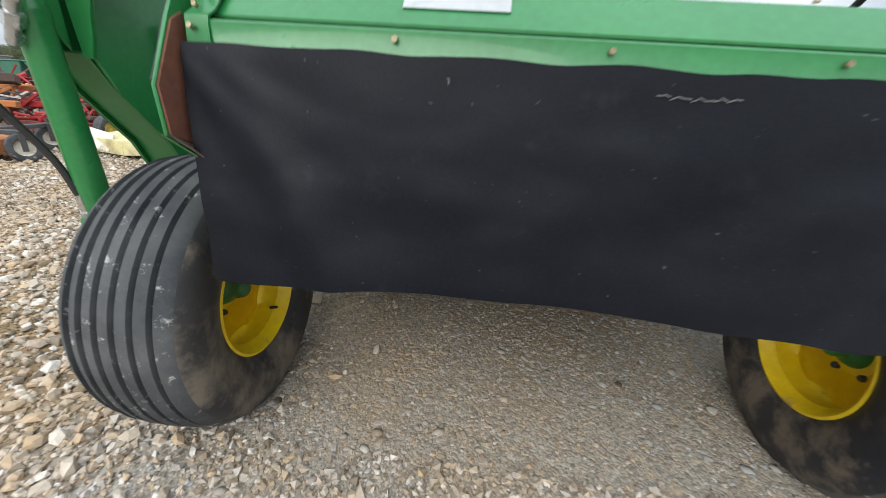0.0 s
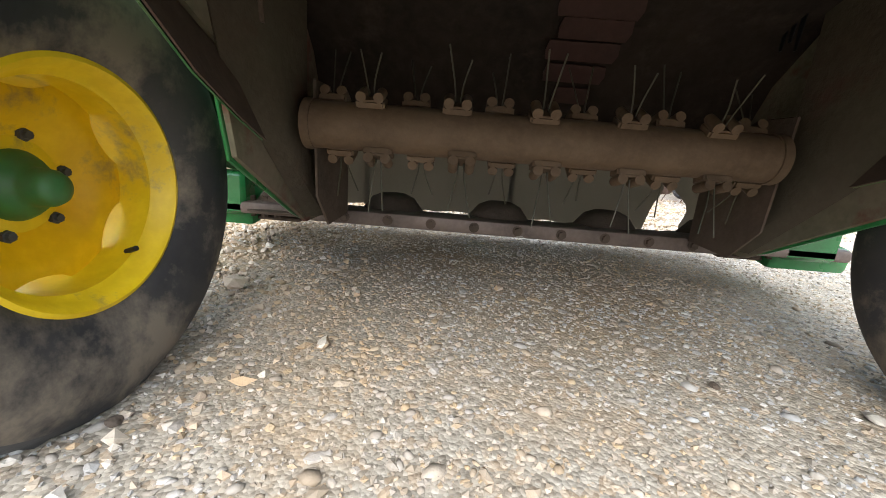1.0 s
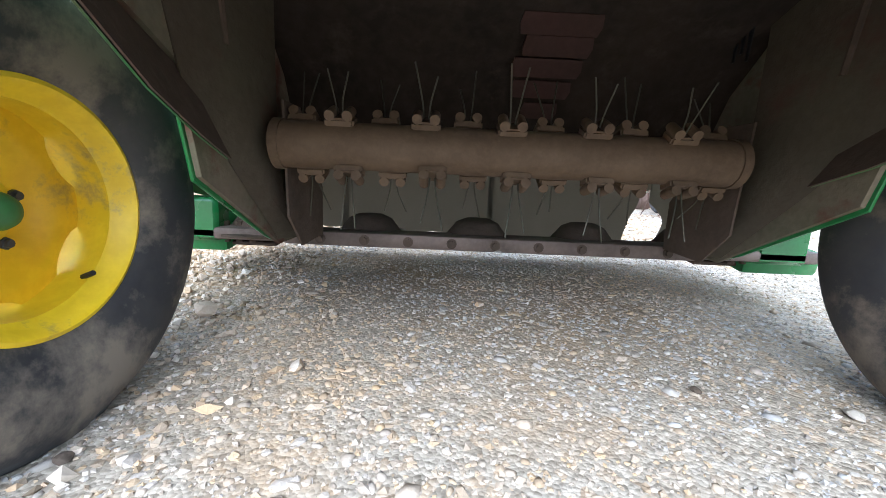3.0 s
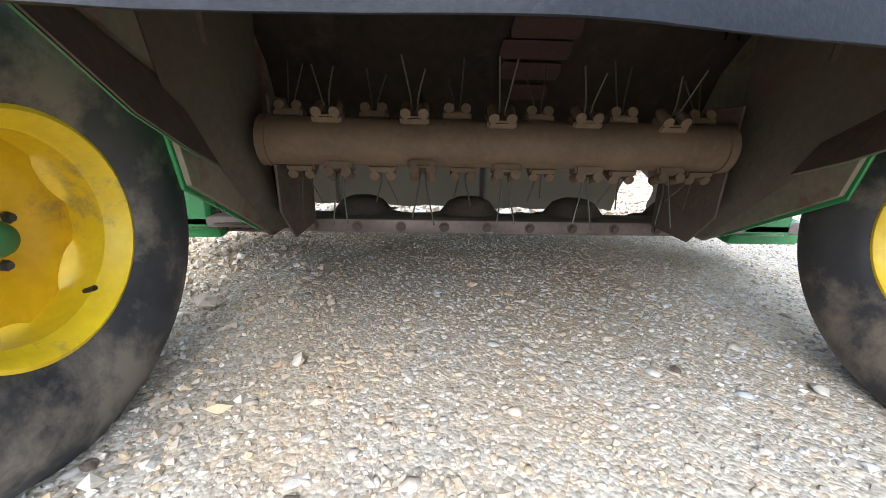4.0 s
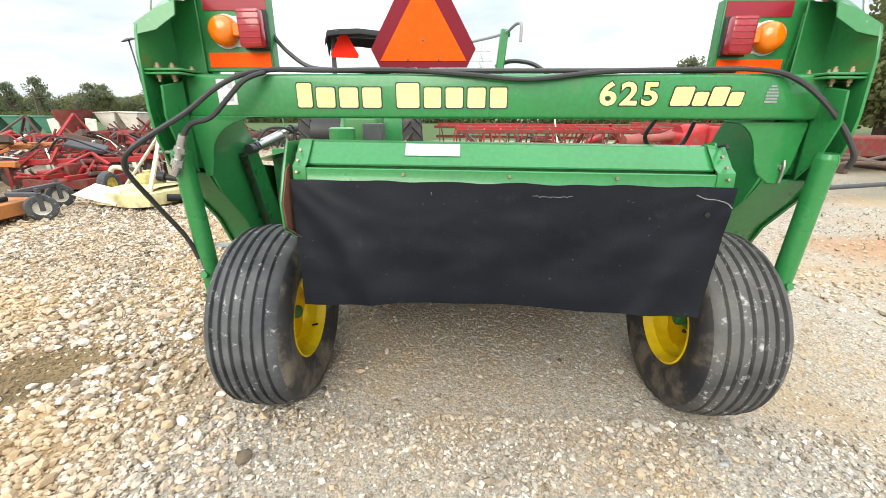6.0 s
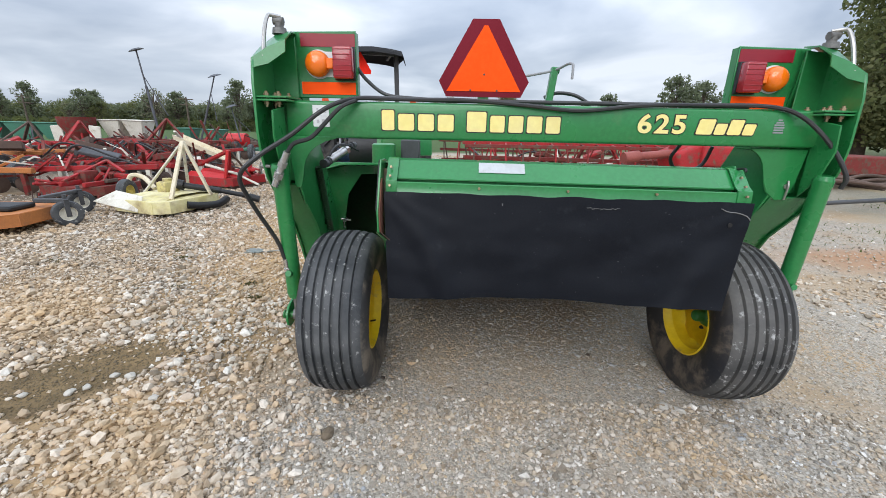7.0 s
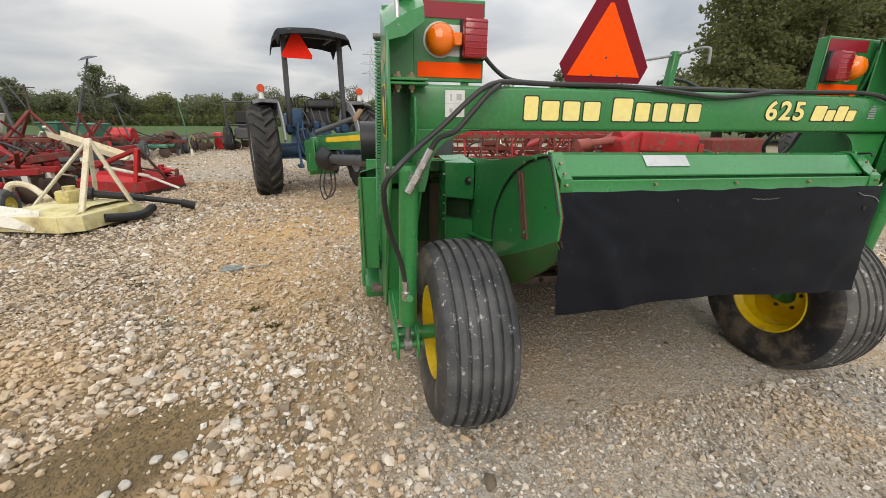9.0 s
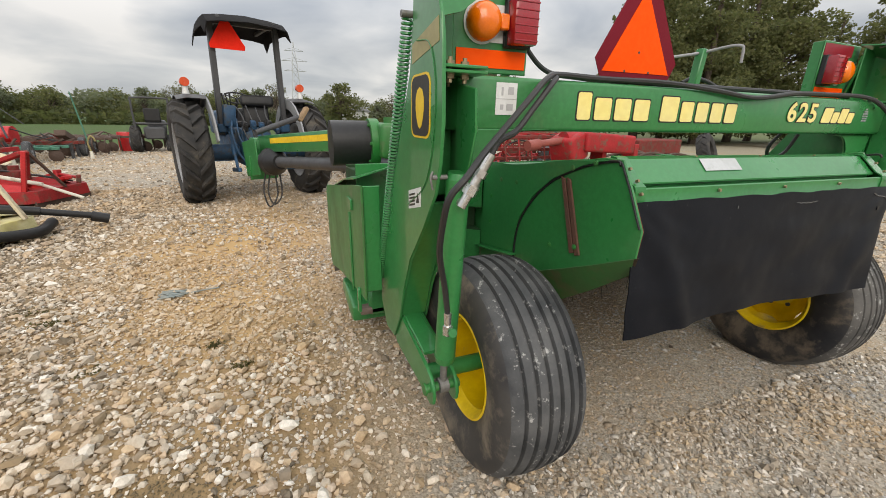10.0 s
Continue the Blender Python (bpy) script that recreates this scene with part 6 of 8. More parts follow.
    box(bm, (0.36, 0.09, 0.40), (0.12, 0.08, 1.26), (-10, 0, -8), 0.04, 3)
    box(bm, (0.46, 0.14, 0.16), (0.14, 0.02, 1.44), (-14, 0, -8), 0.05, 3)
    seat = part("seat", bm, BLACK, t, "black padded seat")
    bm = bmesh.new()
    ring = [(0.19 * math.cos(2 * math.pi * k / 24), 0.72 + 0.17 * math.sin(2 * math.pi * k / 24), 1.50 + 0.09 * math.sin(2 * math.pi * k / 24)) for k in range(25)]
    tube(bm, ring, 0.013, 6, steps=1)
    rod(bm, (0, 0.72, 1.49), (0, 0.95, 1.20), 0.02, n=8)
    for k in range(3):
        a = 2 * math.pi * k / 3 + 0.5
        rod(bm, (0, 0.72, 1.49), (0.19 * math.cos(a), 0.72 + 0.17 * math.sin(a), 1.50 + 0.09 * math.sin(a)), 0.008, n=6)
    part("steering_wheel", bm, BLACK, t)
    for s in (-1, 1):
        bm = bmesh.new()
        box(bm, (0.05, 0.75, 0.06), (s * 0.34, -0.40, 0.48), (-6, 0, 4 * s), 0.01)
        part("lower_link", bm, BLUE, t, "blue lower lift link")
        bm = bmesh.new()
        rod(bm, (s * 0.33, -0.20, 1.0), (s * 0.35, -0.55, 0.52), 0.02, n=8)
        rod(bm, (s * 0.337, -0.33, 0.82), (s * 0.343, -0.43, 0.68), 0.032, n=10)
        part("lift_rod", bm, BLUE, t)
        bm = bmesh.new()
        box(bm, (0.06, 0.45, 0.07), (s * 0.31, -0.12, 1.06), (12, 0, 0), 0.01)
        part("lift_arm", bm, BLUE, t)
    bm = bmesh.new()
    box(bm, (0.10, 0.7, 0.05), (0, -0.45, 0.46), None, 0.008)
    part("drawbar", bm, BLUE, t)
    # rear housing with covers, valves and pipes
    bm = bmesh.new()
    box(bm, (0.36, 0.20, 0.46), (0.0, -0.34, 0.80), None, 0.03, 2)
    house = part("rear_housing", bm, BLUE, t, "blue cast rear housing")
    for k, (x, z, r) in enumerate(((-0.10, 0.66, 0.05), (0.09, 0.64, 0.06), (-0.09, 0.86, 0.045), (0.10, 0.88, 0.04))):
        bm = bmesh.new()
        rod(bm, (x, -0.44, z), (x, -0.475 - 0.02 * (k % 2), z), r, n=16)
        for j in range(5):
            a = 2 * math.pi * j / 5
            rod(bm, (x + r * 0.75 * math.cos(a), -0.47, z + r * 0.75 * math.sin(a)), (x + r * 0.75 * math.cos(a), -0.50, z + r * 0.75 * math.sin(a)), 0.008, n=6)
        part("cover", bm, BLUE if k != 1 else DARK_GREY, house)
    for k, x in enumerate((-0.16, -0.05, 0.06, 0.17)):
        bm = bmesh.new()
        box(bm, (0.07, 0.09, 0.13), (x, -0.42, 1.08 + 0.02 * (k % 2)), (8, 0, 0), 0.012)
        rod(bm, (x, -0.46, 1.10), (x, -0.53, 1.09), 0.018, n=8)
        part("valve", bm, BLUE if k % 3 else BLACK, house)
        bm = bmesh.new()
        tube(bm, [(x, -0.42, 1.14), (x - 0.02, -0.36, 1.24), (x - 0.05 + 0.02 * k, -0.22, 1.34 + 0.03 * (k % 2))], 0.009, 6)
        part("control_rod", bm, DARK_GREY, house)
    bm = bmesh.new()
    tube(bm, [(-0.30, -0.28, 1.15), (-0.34, -0.42, 0.98), (-0.30, -0.46, 0.74), (-0.22, -0.45, 0.60)], 0.016, 8)
    tube(bm, [(-0.24, -0.30, 1.18), (-0.26, -0.46, 0.95), (-0.20, -0.50, 0.80), (-0.12, -0.48, 0.70)], 0.012, 8)
    part("hydraulic_pipe", bm, BLUE, house)
    bm = bmesh.new()
    box(bm, (0.16, 0.14, 0.30), (-0.30, -0.16, 1.22), (0, 6, 0), 0.02, 2)
    part("control_console", bm, BLUE, t, "blue control console beside the seat")
    bm = bmesh.new()
    for k in range(3):
        rod(bm, (-0.34 + 0.04 * k, -0.16, 1.36), (-0.37 + 0.05 * k, -0.22, 1.50), 0.008, n=6)
        rod(bm, (-0.37 + 0.05 * k, -0.22, 1.49), (-0.372 + 0.05 * k, -0.225, 1.525), 0.014, n=8)
    part("lever", bm, BLACK, t)
    for k in range(3):
        bm = bmesh.new()
        tube(bm, [(-0.2 + 0.12 * k, -0.42, 1.08), (-0.15 + 0.1 * k, -0.55, 0.90), (0.0 + 0.06 * k, -0.7, 0.82), (0.05, -0.95, 0.86)], 0.012, 6)
        part("hydraulic_hose", bm, HOSE, t)
    # canopy
    bm = bmesh.new()
    rows = []
    for i in range(7):
        y = -0.42 + 1.30 * i / 6
        rows.append([(x + 0.05, y, 2.51 + 0.05 * (1 - (x / 0.5) ** 2) - 0.04 * (abs(i - 3) / 3) ** 2 - (0.13 if abs(x) > 0.52 else 0) - (0.09 if i in (0, 6) else 0)) for x in (-0.55, -0.51, -0.34, 0, 0.34, 0.51, 0.55)])
    skin(bm, rows, 0.012)
    can = part("canopy", bm, CANOPY, t, "dark fibreglass canopy roof")
    bm = bmesh.new()
    box(bm, (0.95, 0.06, 0.06), (0.05, -0.08, 2.45), None, 0.008)
    box(bm, (0.05, 1.0, 0.05), (-0.3, 0.2, 2.47), None, 0.006)
    box(bm, (0.05, 1.0, 0.05), (0.4, 0.2, 2.47), None, 0.006)
    part("canopy_frame", bm, DARK_GREY, can)
    bm = bmesh.new()
    cx, z0 = -0.20, 2.10
    sheet(bm, [(cx - 0.215, z0), (cx + 0.215, z0), (cx + 0.228, z0 + 0.05), (cx + 0.03, z0 + 0.39), (cx - 0.03, z0 + 0.39), (cx - 0.228, z0 + 0.05)], "y", -0.175, -0.170, 0)
    part("warning_triangle", bm, surface("faded_red_orange_triangle", (1.0, 0.028, 0.012), rough=0.6, bump=0.0, spec=0.1), t, "faded red-orange slow-vehicle triangle")
    return t


build_tractor()


def build_utility_tractor():
    t = thing("compact_tractor", (-4.75, 16.9, 0), "small dark tractor with roll hoop parked by the field", "tractor", rz=8)
    for s in (-1, 1):
        m = Matrix.Translation((s * 0.55, 0, 0.43)) @ pose(0, 0, 0, 0, 90 * s, 0)
        bm = bmesh.new()
        lathe(bm, [(0.24, -0.12), (0.24, 0.12), (0.2, 0.0)], m, 20)
        w = part("rear_wheel", bm, GREY_PAINT, t)
        drive_tyre(t, m, 0.44, 0.28, 14, 0.03, 0.19, "worn black drive tyre")
    bm = bmesh.new()
    box(bm, (0.6, 0.8, 0.4), (0, 0.1, 0.62), None, 0.05)
    box(bm, (0.5, 1.1, 0.45), (0, 1.1, 0.8), None, 0.06)
    box(bm, (1.15, 0.5, 0.06), (0, 0.05, 0.92), None, 0.02)
    part("body", bm, DARK_GREY, t)
    bm = bmesh.new()
    box(bm, (0.45, 0.4, 0.08), (0, 0.1, 1.0), None, 0.03)
    box(bm, (0.45, 0.08, 0.4), (0, -0.1, 1.2), None, 0.03)
    part("seat", bm, BLACK, t)
    bm = bmesh.new()
    tube(bm, [(-0.5, -0.25, 0.7), (-0.5, -0.25, 1.6), (-0.42, -0.25, 1.72), (0.42, -0.25, 1.72), (0.5, -0.25, 1.6), (0.5, -0.25, 0.7)], 0.03, 8, steps=3)
    part("roll_hoop", bm, DARK_GREY, t)


build_utility_tractor()

# ---- implements parked round the yard ----
def small_wheel(parent, at, R, W, rz=0.0, rim=GREY_PAINT, name="wheel"):
    m = Matrix.Translation(at) @ pose(0, 0, 0, 0, 90, 0) if not rz else Matrix.Translation(at) @ pose(0, 0, 0, 0, 0, rz) @ pose(0, 0, 0, 0, 90, 0)
    bm = bmesh.new()
    lathe(bm, [(R * 0.55, -W * 0.4), (R * 0.55, W * 0.4), (R * 0.45, 0.0)], m, 20)
    rod(bm, m @ Vector((0, 0, -0.01)), m @ Vector((0, 0, 0.01)), R * 0.5, n=20)
    rod(bm, m @ Vector((0, 0, -W * 0.5)), m @ Vector((0, 0, W * 0.5)), R * 0.16, n=10)
    w = part(name, bm, rim, parent)
    bm = bmesh.new()
    lathe(bm, [(R * 0.55, -W * 0.4), (R * 0.75, -W * 0.5), (R * 0.93, -W * 0.42), (R, -W * 0.2), (R, W * 0.2), (R * 0.93, W * 0.42), (R * 0.75, W * 0.5), (R * 0.55, W * 0.4)], m, 24)
    part("tyre", bm, TYRE, w)
    return w


def a_frame(parent, feet, apex, mat, w=0.05):
    for f in feet:
        bm = bmesh.new()
        d = Vector(apex) - Vector(f)
        q = d.to_track_quat("Z", "Y").to_matrix().to_4x4()
        bmesh.ops.create_cube(bm, size=1, matrix=Matrix.Translation((Vector(f) + Vector(apex)) / 2) @ q @ Matrix.Diagonal((w, w * 0.6, d.length, 1)))
        bmesh.ops.bevel(bm, geom=list(bm.edges), offset=w * 0.1, segments=1, affect="EDGES")
        part("mast_bar", bm, mat, parent)


PALE_YELLOW = surface("dusty_yellow_paint", (0.55, 0.47, 0.17), (0.42, 0.36, 0.18), rough=0.65, patch=8, wear=(0.25, 0.19, 0.11), wear_at=(0.5, 0.66), wear_scale=12)
CREAM_POST = surface("chalky_cream_paint", (0.62, 0.56, 0.42), (0.52, 0.44, 0.28), rough=0.65, patch=6, wear=(0.28, 0.17, 0.09), wear_at=(0.58, 0.70), wear_scale=10)


def build_cream_cutter():
    t = thing("rotary_cutter", (-3.95, 5.25, 0), "faded cream rotary cutter with white mast lying on gravel", "mower", rz=-17)
    bm = bmesh.new()
    top = [(-0.50, -0.42), (-0.30, -0.52), (0.36, -0.52), (0.52, -0.40), (0.52, 0.35), (0.36, 0.52), (-0.36, 0.52), (-0.50, 0.38)]
    sheet(bm, top, "z", 0.205, 0.213)
    n = len(top)
    for i in range(n):
        (x0, y0), (x1, y1) = top[i], top[(i + 1) % n]
        skin(bm, [[(x0, y0, 0.21), (x1, y1, 0.21)], [(x0 * 1.03, y0 * 1.03, 0.05), (x1 * 1.03, y1 * 1.03, 0.05)]], 0.006)
    skin(bm, [[(-0.42, -0.46, 0.212), (0.0, -0.50, 0.212), (0.45, -0.42, 0.212)], [(-0.30, -0.1, 0.255), (0.05, -0.12, 0.27), (0.35, -0.1, 0.255)], [(-0.3, 0.25, 0.25), (0.05, 0.25, 0.26), (0.35, 0.25, 0.25)], [(-0.40, 0.45, 0.212), (0.0, 0.50, 0.212), (0.40, 0.45, 0.212)]], 0.005)
    deck = part("deck", bm, CREAM, t, "faded cream steel deck")
    bm = bmesh.new()
    skin(bm, [[(-0.62, -0.62, 0.17), (0.10, -0.55, 0.06)], [(-0.45, -0.40, 0.30), (0.12, -0.45, 0.26)]], 0.006)
    part("rear_flap", bm, HOPPER, deck, "pale bent rear flap")
    bm = bmesh.new()
    box(bm, (0.18, 0.24, 0.16), (0.0, 0.02, 0.33), None, 0.03, 2)
    rod(bm, (0, 0.02, 0.41), (0, 0.02, 0.45), 0.06, n=16)
    part("gearbox", bm, PALE_YELLOW, t, "dusty yellow gearbox")
    a_frame(t, [(-0.50, 0.0, 0.20), (-0.10, 0.42, 0.21)], (0.30, 0.12, 0.97), HOPPER, 0.042)
    a_frame(t, [(0.40, -0.28, 0.21), (0.55, 0.24, 0.21)], (0.30, 0.12, 0.98), CREAM_POST, 0.058)
    bm = bmesh.new()
    rod(bm, (0.04, 0.10, 0.36), (0.55, 0.42, 0.25), 0.045, n=16)
    rod(bm, (0.50, 0.39, 0.26), (0.92, 0.68, 0.14), 0.035, n=16)
    rod(bm, (0.06, 0.11, 0.36), (0.14, 0.16, 0.34), 0.075, n=16)
    rod(bm, (0.86, 0.64, 0.15), (0.98, 0.72, 0.10), 0.055, n=12)
    part("driveshaft", bm, BLACK, t, "black guarded driveshaft")
    bm = bmesh.new()
    tube(bm, [(0.53, -0.16, 0.13), (0.60, 0.02, 0.10), (0.66, 0.24, 0.09), (0.58, 0.48, 0.12)], 0.052, 10)
    part("bumper", bm, BLACK, t, "black rubber bumper")
    bm = bmesh.new()
    tube(bm, [(-0.38, 0.10, 0.26), (-0.62, 0.12, 0.42), (-0.78, 0.06, 0.44), (-0.84, 0.02, 0.30)], 0.035, 8)
    part("tail_arm", bm, CREAM_POST, t)
    small_wheel(t, (-0.82, -0.02, 0.20), 0.20, 0.12, 25, MUSTARD, "tail_wheel")


def build_red_cutter(loc, rz, name, label, mat, w=1.7, d=1.1, mast=0.92, wheel=True):
    t = thing(name, loc, label, "implement", "parked implements", rz)
    bm = bmesh.new()
    o = [(-w / 2, -d * 0.3), (-w * 0.3, -d / 2), (w * 0.3, -d / 2), (w / 2, -d * 0.3), (w / 2, d * 0.4), (w * 0.35, d / 2), (-w * 0.35, d / 2), (-w / 2, d * 0.4)]
    sheet(bm, o, "z", 0.235, 0.245)
    for i in range(8):
        (x0, y0), (x1, y1) = o[i], o[(i + 1) % 8]
        skin(bm, [[(x0, y0, 0.24), (x1, y1, 0.24)], [(x0 * 1.01, y0 * 1.01, 0.11), (x1 * 1.01, y1 * 1.01, 0.11)]], 0.006)
    for x in (-w * 0.46, w * 0.46):
        box(bm, (0.03, d * 0.8, 0.11), (x, 0, 0.06), None, 0.01)
    part("deck", bm, DULL_RED, t)
    for x in (-w * 0.36, 0.0, w * 0.36):
        bm = bmesh.new()
        box(bm, (0.06, d * 0.95, 0.07), (x, 0, 0.28), None, 0.008)
        part("deck_rail", bm, mat, t)
    rnd = random.Random(int(w * 100))
    for k in range(9):
        bm = bmesh.new()
        p = Vector((rnd.uniform(-w * 0.45, w * 0.45), rnd.uniform(-d * 0.4, d * 0.4), 0.26))
        q = p + Vector((rnd.uniform(-0.5, 0.5), rnd.uniform(-0.4, 0.4), rnd.uniform(0.02, 0.22)))
        rod(bm, p, q, rnd.uniform(0.014, 0.035), n=8)
        part("brace", bm, rnd.choice((mat, DULL_RED, BROWN_IRON, HOPPER)), t)
    for k in range(4):
        bm = bmesh.new()
        box(bm, (rnd.uniform(0.10, 0.28), rnd.uniform(0.08, 0.2), rnd.uniform(0.05, 0.14)), (rnd.uniform(-w * 0.4, w * 0.4), rnd.uniform(-d * 0.35, d * 0.35), 0.30), (rnd.uniform(-10, 10), 0, rnd.uniform(0, 90)), 0.012)
        part("guard", bm, rnd.choice((mat, DULL_RED, BROWN_IRON)), t)
    for k in range(int(w / 0.09)):
        bm = bmesh.new()
        x = -w * 0.44 + k * 0.09
        tube(bm, [(x, -d * 0.5, 0.16), (x + 0.01, -d * 0.515, 0.09), (x, -d * 0.51, 0.02)], 0.010, 5, 2)
        part("chain", bm, BROWN_IRON, t)
    bm = bmesh.new()
    box(bm, (w * 0.9, 0.07, 0.07), (0, d * 0.3, 0.34), None, 0.008)
    part("cross_tube", bm, mat, t)
    bm = bmesh.new()
    box(bm, (0.22, 0.26, 0.20), (0, 0, 0.35), None, 0.03, 2)
    rod(bm, (0, 0.10, 0.45), (0, 0.45, 0.42), 0.04, n=10)
    part("gearbox", bm, DULL_RED, t)
    if mast:
        a_frame(t, [(-0.36, d * 0.35, 0.40), (0.36, d * 0.35, 0.40), (0.0, -d * 0.42, 0.32)], (0.0, d * 0.42, mast), mat, 0.055)
        a_frame(t, [(-0.45, d * 0.5, 0.30), (0.45, d * 0.5, 0.30)], (0.0, d * 0.45, mast * 0.65), mat, 0.045)
    if wheel:
        bm = bmesh.new()
        box(bm, (0.08, 0.62, 0.08), (-0.1, -d * 0.5 - 0.26, 0.40), (-14, 0, 0), 0.01)
        part("wheel_arm", bm, mat, t)
        small_wheel(t, (-0.1, -d * 0.5 - 0.55, 0.23), 0.23, 0.14)
    return t


def build_red_tiller():
    """Low red cutter: ribbed deck, mast at its hitch corner, rear post and a loose shaft."""
    t = thing("rotary_tiller", (-4.42, 7.68, 0), "bright red rotary cutter with a low three-point mast", "implement", "parked implements", -20)
    bm = bmesh.new()
    o = [(-0.62, -0.40), (-0.50, -0.52), (0.55, -0.52), (0.62, -0.42), (0.60, 0.40), (0.48, 0.50), (-0.50, 0.50), (-0.62, 0.38)]
    sheet(bm, o, "z", 0.215, 0.223)
    for i in range(8):
        (x0, y0), (x1, y1) = o[i], o[(i + 1) % 8]
        skin(bm, [[(x0, y0, 0.22), (x1, y1, 0.22)], [(x0 * 1.02, y0 * 1.02, 0.07), (x1 * 1.02, y1 * 1.02, 0.07)]], 0.006)
    deck = part("deck", bm, RED, t)
    for x in (-0.60, 0.60):
        bm = bmesh.new()
        box(bm, (0.03, 0.9, 0.09), (x, -0.02, 0.045), None, 0.01)
        part("skid", bm, BROWN_IRON, deck)
    for y, h in ((-0.40, 0.10), (-0.12, 0.14), (0.22, 0.10)):
        bm = bmesh.new()
        skin(bm, [[(-0.56, y - 0.07, 0.222), (0.0, y - 0.08, 0.222), (0.50, y - 0.07, 0.222)], [(-0.50, y, 0.222 + h * 0.8), (0.0, y, 0.222 + h), (0.42, y, 0.222 + h * 0.7)], [(-0.56, y + 0.07, 0.222), (0.0, y + 0.08, 0.222), (0.50, y + 0.07, 0.222)]], 0.006)
        part("deck_rib", bm, BRIGHT_RED if y < 0 else RED, deck)
    bm = bmesh.new()
    box(bm, (0.24, 0.24, 0.16), (-0.05, 0.05, 0.36), (0, 0, 12), 0.03, 2)
    rod(bm, (-0.05, 0.05, 0.42), (-0.05, 0.05, 0.50), 0.06, n=12)
    part("gearbox", bm, DULL_RED, t)
    for p, q, w, mat in (((0.50, -0.46, 0.22), (0.58, -0.40, 0.74), 0.085, BRIGHT_RED), ((0.30, -0.20, 0.25), (0.58, -0.38, 0.74), 0.08, RED), ((0.62, 0.02, 0.22), (0.58, -0.36, 0.74), 0.045, BROWN_IRON),
                         ((-0.35, -0.30, 0.42), (0.58, -0.42, 0.72), 0.09, RED), ((0.10, 0.40, 0.22), (0.62, 0.10, 0.34), 0.09, BRIGHT_RED), ((0.20, 0.44, 0.02), (0.18, 0.44, 0.40), 0.10, RED),
                         ((-0.20, 0.36, 0.24), (0.20, 0.44, 0.36), 0.055, BRIGHT_RED), ((0.52, 0.34, 0.04), (0.55, 0.36, 0.34), 0.09, DULL_RED), ((0.20, 0.44, 0.34), (0.55, 0.36, 0.30), 0.05, RED)):
        a_frame(t, [p], q, mat, w)
    bm = bmesh.new()
    rod(bm, (-0.10, -0.36, 0.44), (0.52, -0.20, 0.28), 0.028, n=10)
    rod(bm, (0.48, -0.21, 0.29), (0.92, -0.08, 0.08), 0.022, n=10)
    part("shaft", bm, HOPPER, t, "dusty pale shaft")
    bm = bmesh.new()
    tube(bm, [(-0.5, 0.2, 0.32), (-0.2, -0.1, 0.45), (0.2, 0.1, 0.36), (0.5, 0.3, 0.26)], 0.016, 6)
    part("hose", bm, HOSE, t)


def build_trough():
    """Slanted sheet-metal trough on a stand."""
    t = thing("trough", (-5.55, 8.8, 0), "off-white sheet-metal trough slanted on a rusty stand", "trough", rz=-10)
    bm = bmesh.new()
    rows = []
    for k in range(7):
        f = k / 6
        x, z = -0.58 + 1.16 * f, 0.93 - 0.40 * f
        rows.append([(x, -0.16, z + 0.02), (x, -0.14, z - 0.09), (x, 0.0, z - 0.12), (x, 0.14, z - 0.09), (x, 0.16, z + 0.02)])
    skin(bm, rows, 0.008)
    part("chute", bm, CREAM_POST, t)
    for x, h in ((-0.45, 0.76), (0.45, 0.42)):
        for y in (-0.14, 0.14):
            bm = bmesh.new()
            rod(bm, (x * 1.1, y * 1.4, 0.0), (x, y, h), 0.025, n=8)
            part("leg", bm, BROWN_IRON, t)


def build_orange_mower():
    t = thing("finishing_mower", (-5.35, 3.95, 0), "faded orange finishing mower with caster wheels", "mower", rz=6)
    bm = bmesh.new()
    o = [(-0.85, -0.45), (0.60, -0.45), (0.74, -0.30), (0.74, 0.34), (0.60, 0.45), (-0.85, 0.45)]
    sheet(bm, o, "z", 0.22, 0.235)
    for i in range(6):
        (x0, y0), (x1, y1) = o[i], o[(i + 1) % 6]
        skin(bm, [[(x0, y0, 0.23), (x1, y1, 0.23)], [(x0, y0, 0.09), (x1, y1, 0.09)]], 0.006)
    part("deck", bm, ORANGE_PAINT, t)
    bm = bmesh.new()
    box(bm, (0.5, 0.4, 0.10), (-0.2, 0, 0.29), None, 0.02)
    box(bm, (1.2, 0.34, 0.06), (0.0, -0.05, 0.265), None, 0.02)
    part("belt_cover", bm, BLACK, t)
    for x, y in ((0.93, 0.11), (0.53, 0.86)):
        bm = bmesh.new()
        if y < 0.5:
            box(bm, (0.36, 0.06, 0.05), (x - 0.16, y, 0.31), None, 0.008)
        else:
            box(bm, (0.06, 0.62, 0.05), (x, y - 0.28, 0.31), None, 0.008)
        rod(bm, (x, y, 0.325), (x, y, 0.38), 0.022, n=8)
        for s in (-0.058, 0.058):
            box(bm, (0.014, 0.05, 0.20), (x + s * 0.743, y - s * 0.669, 0.22), (0, 0, -42), 0.004)
        box(bm, (0.15, 0.05, 0.014), (x, y, 0.325), (0, 0, -42), 0.003)
        part("caster_fork", bm, DARK_GREY, t)
        small_wheel(t, (x, y, 0.155), 0.155, 0.09, -42, HOPPER, "caster_wheel")
    a_frame(t, [(-0.6, -0.2, 0.25), (0.0, -0.2, 0.25)], (-0.4, 0.3, 0.75), DARK_GREY, 0.05)


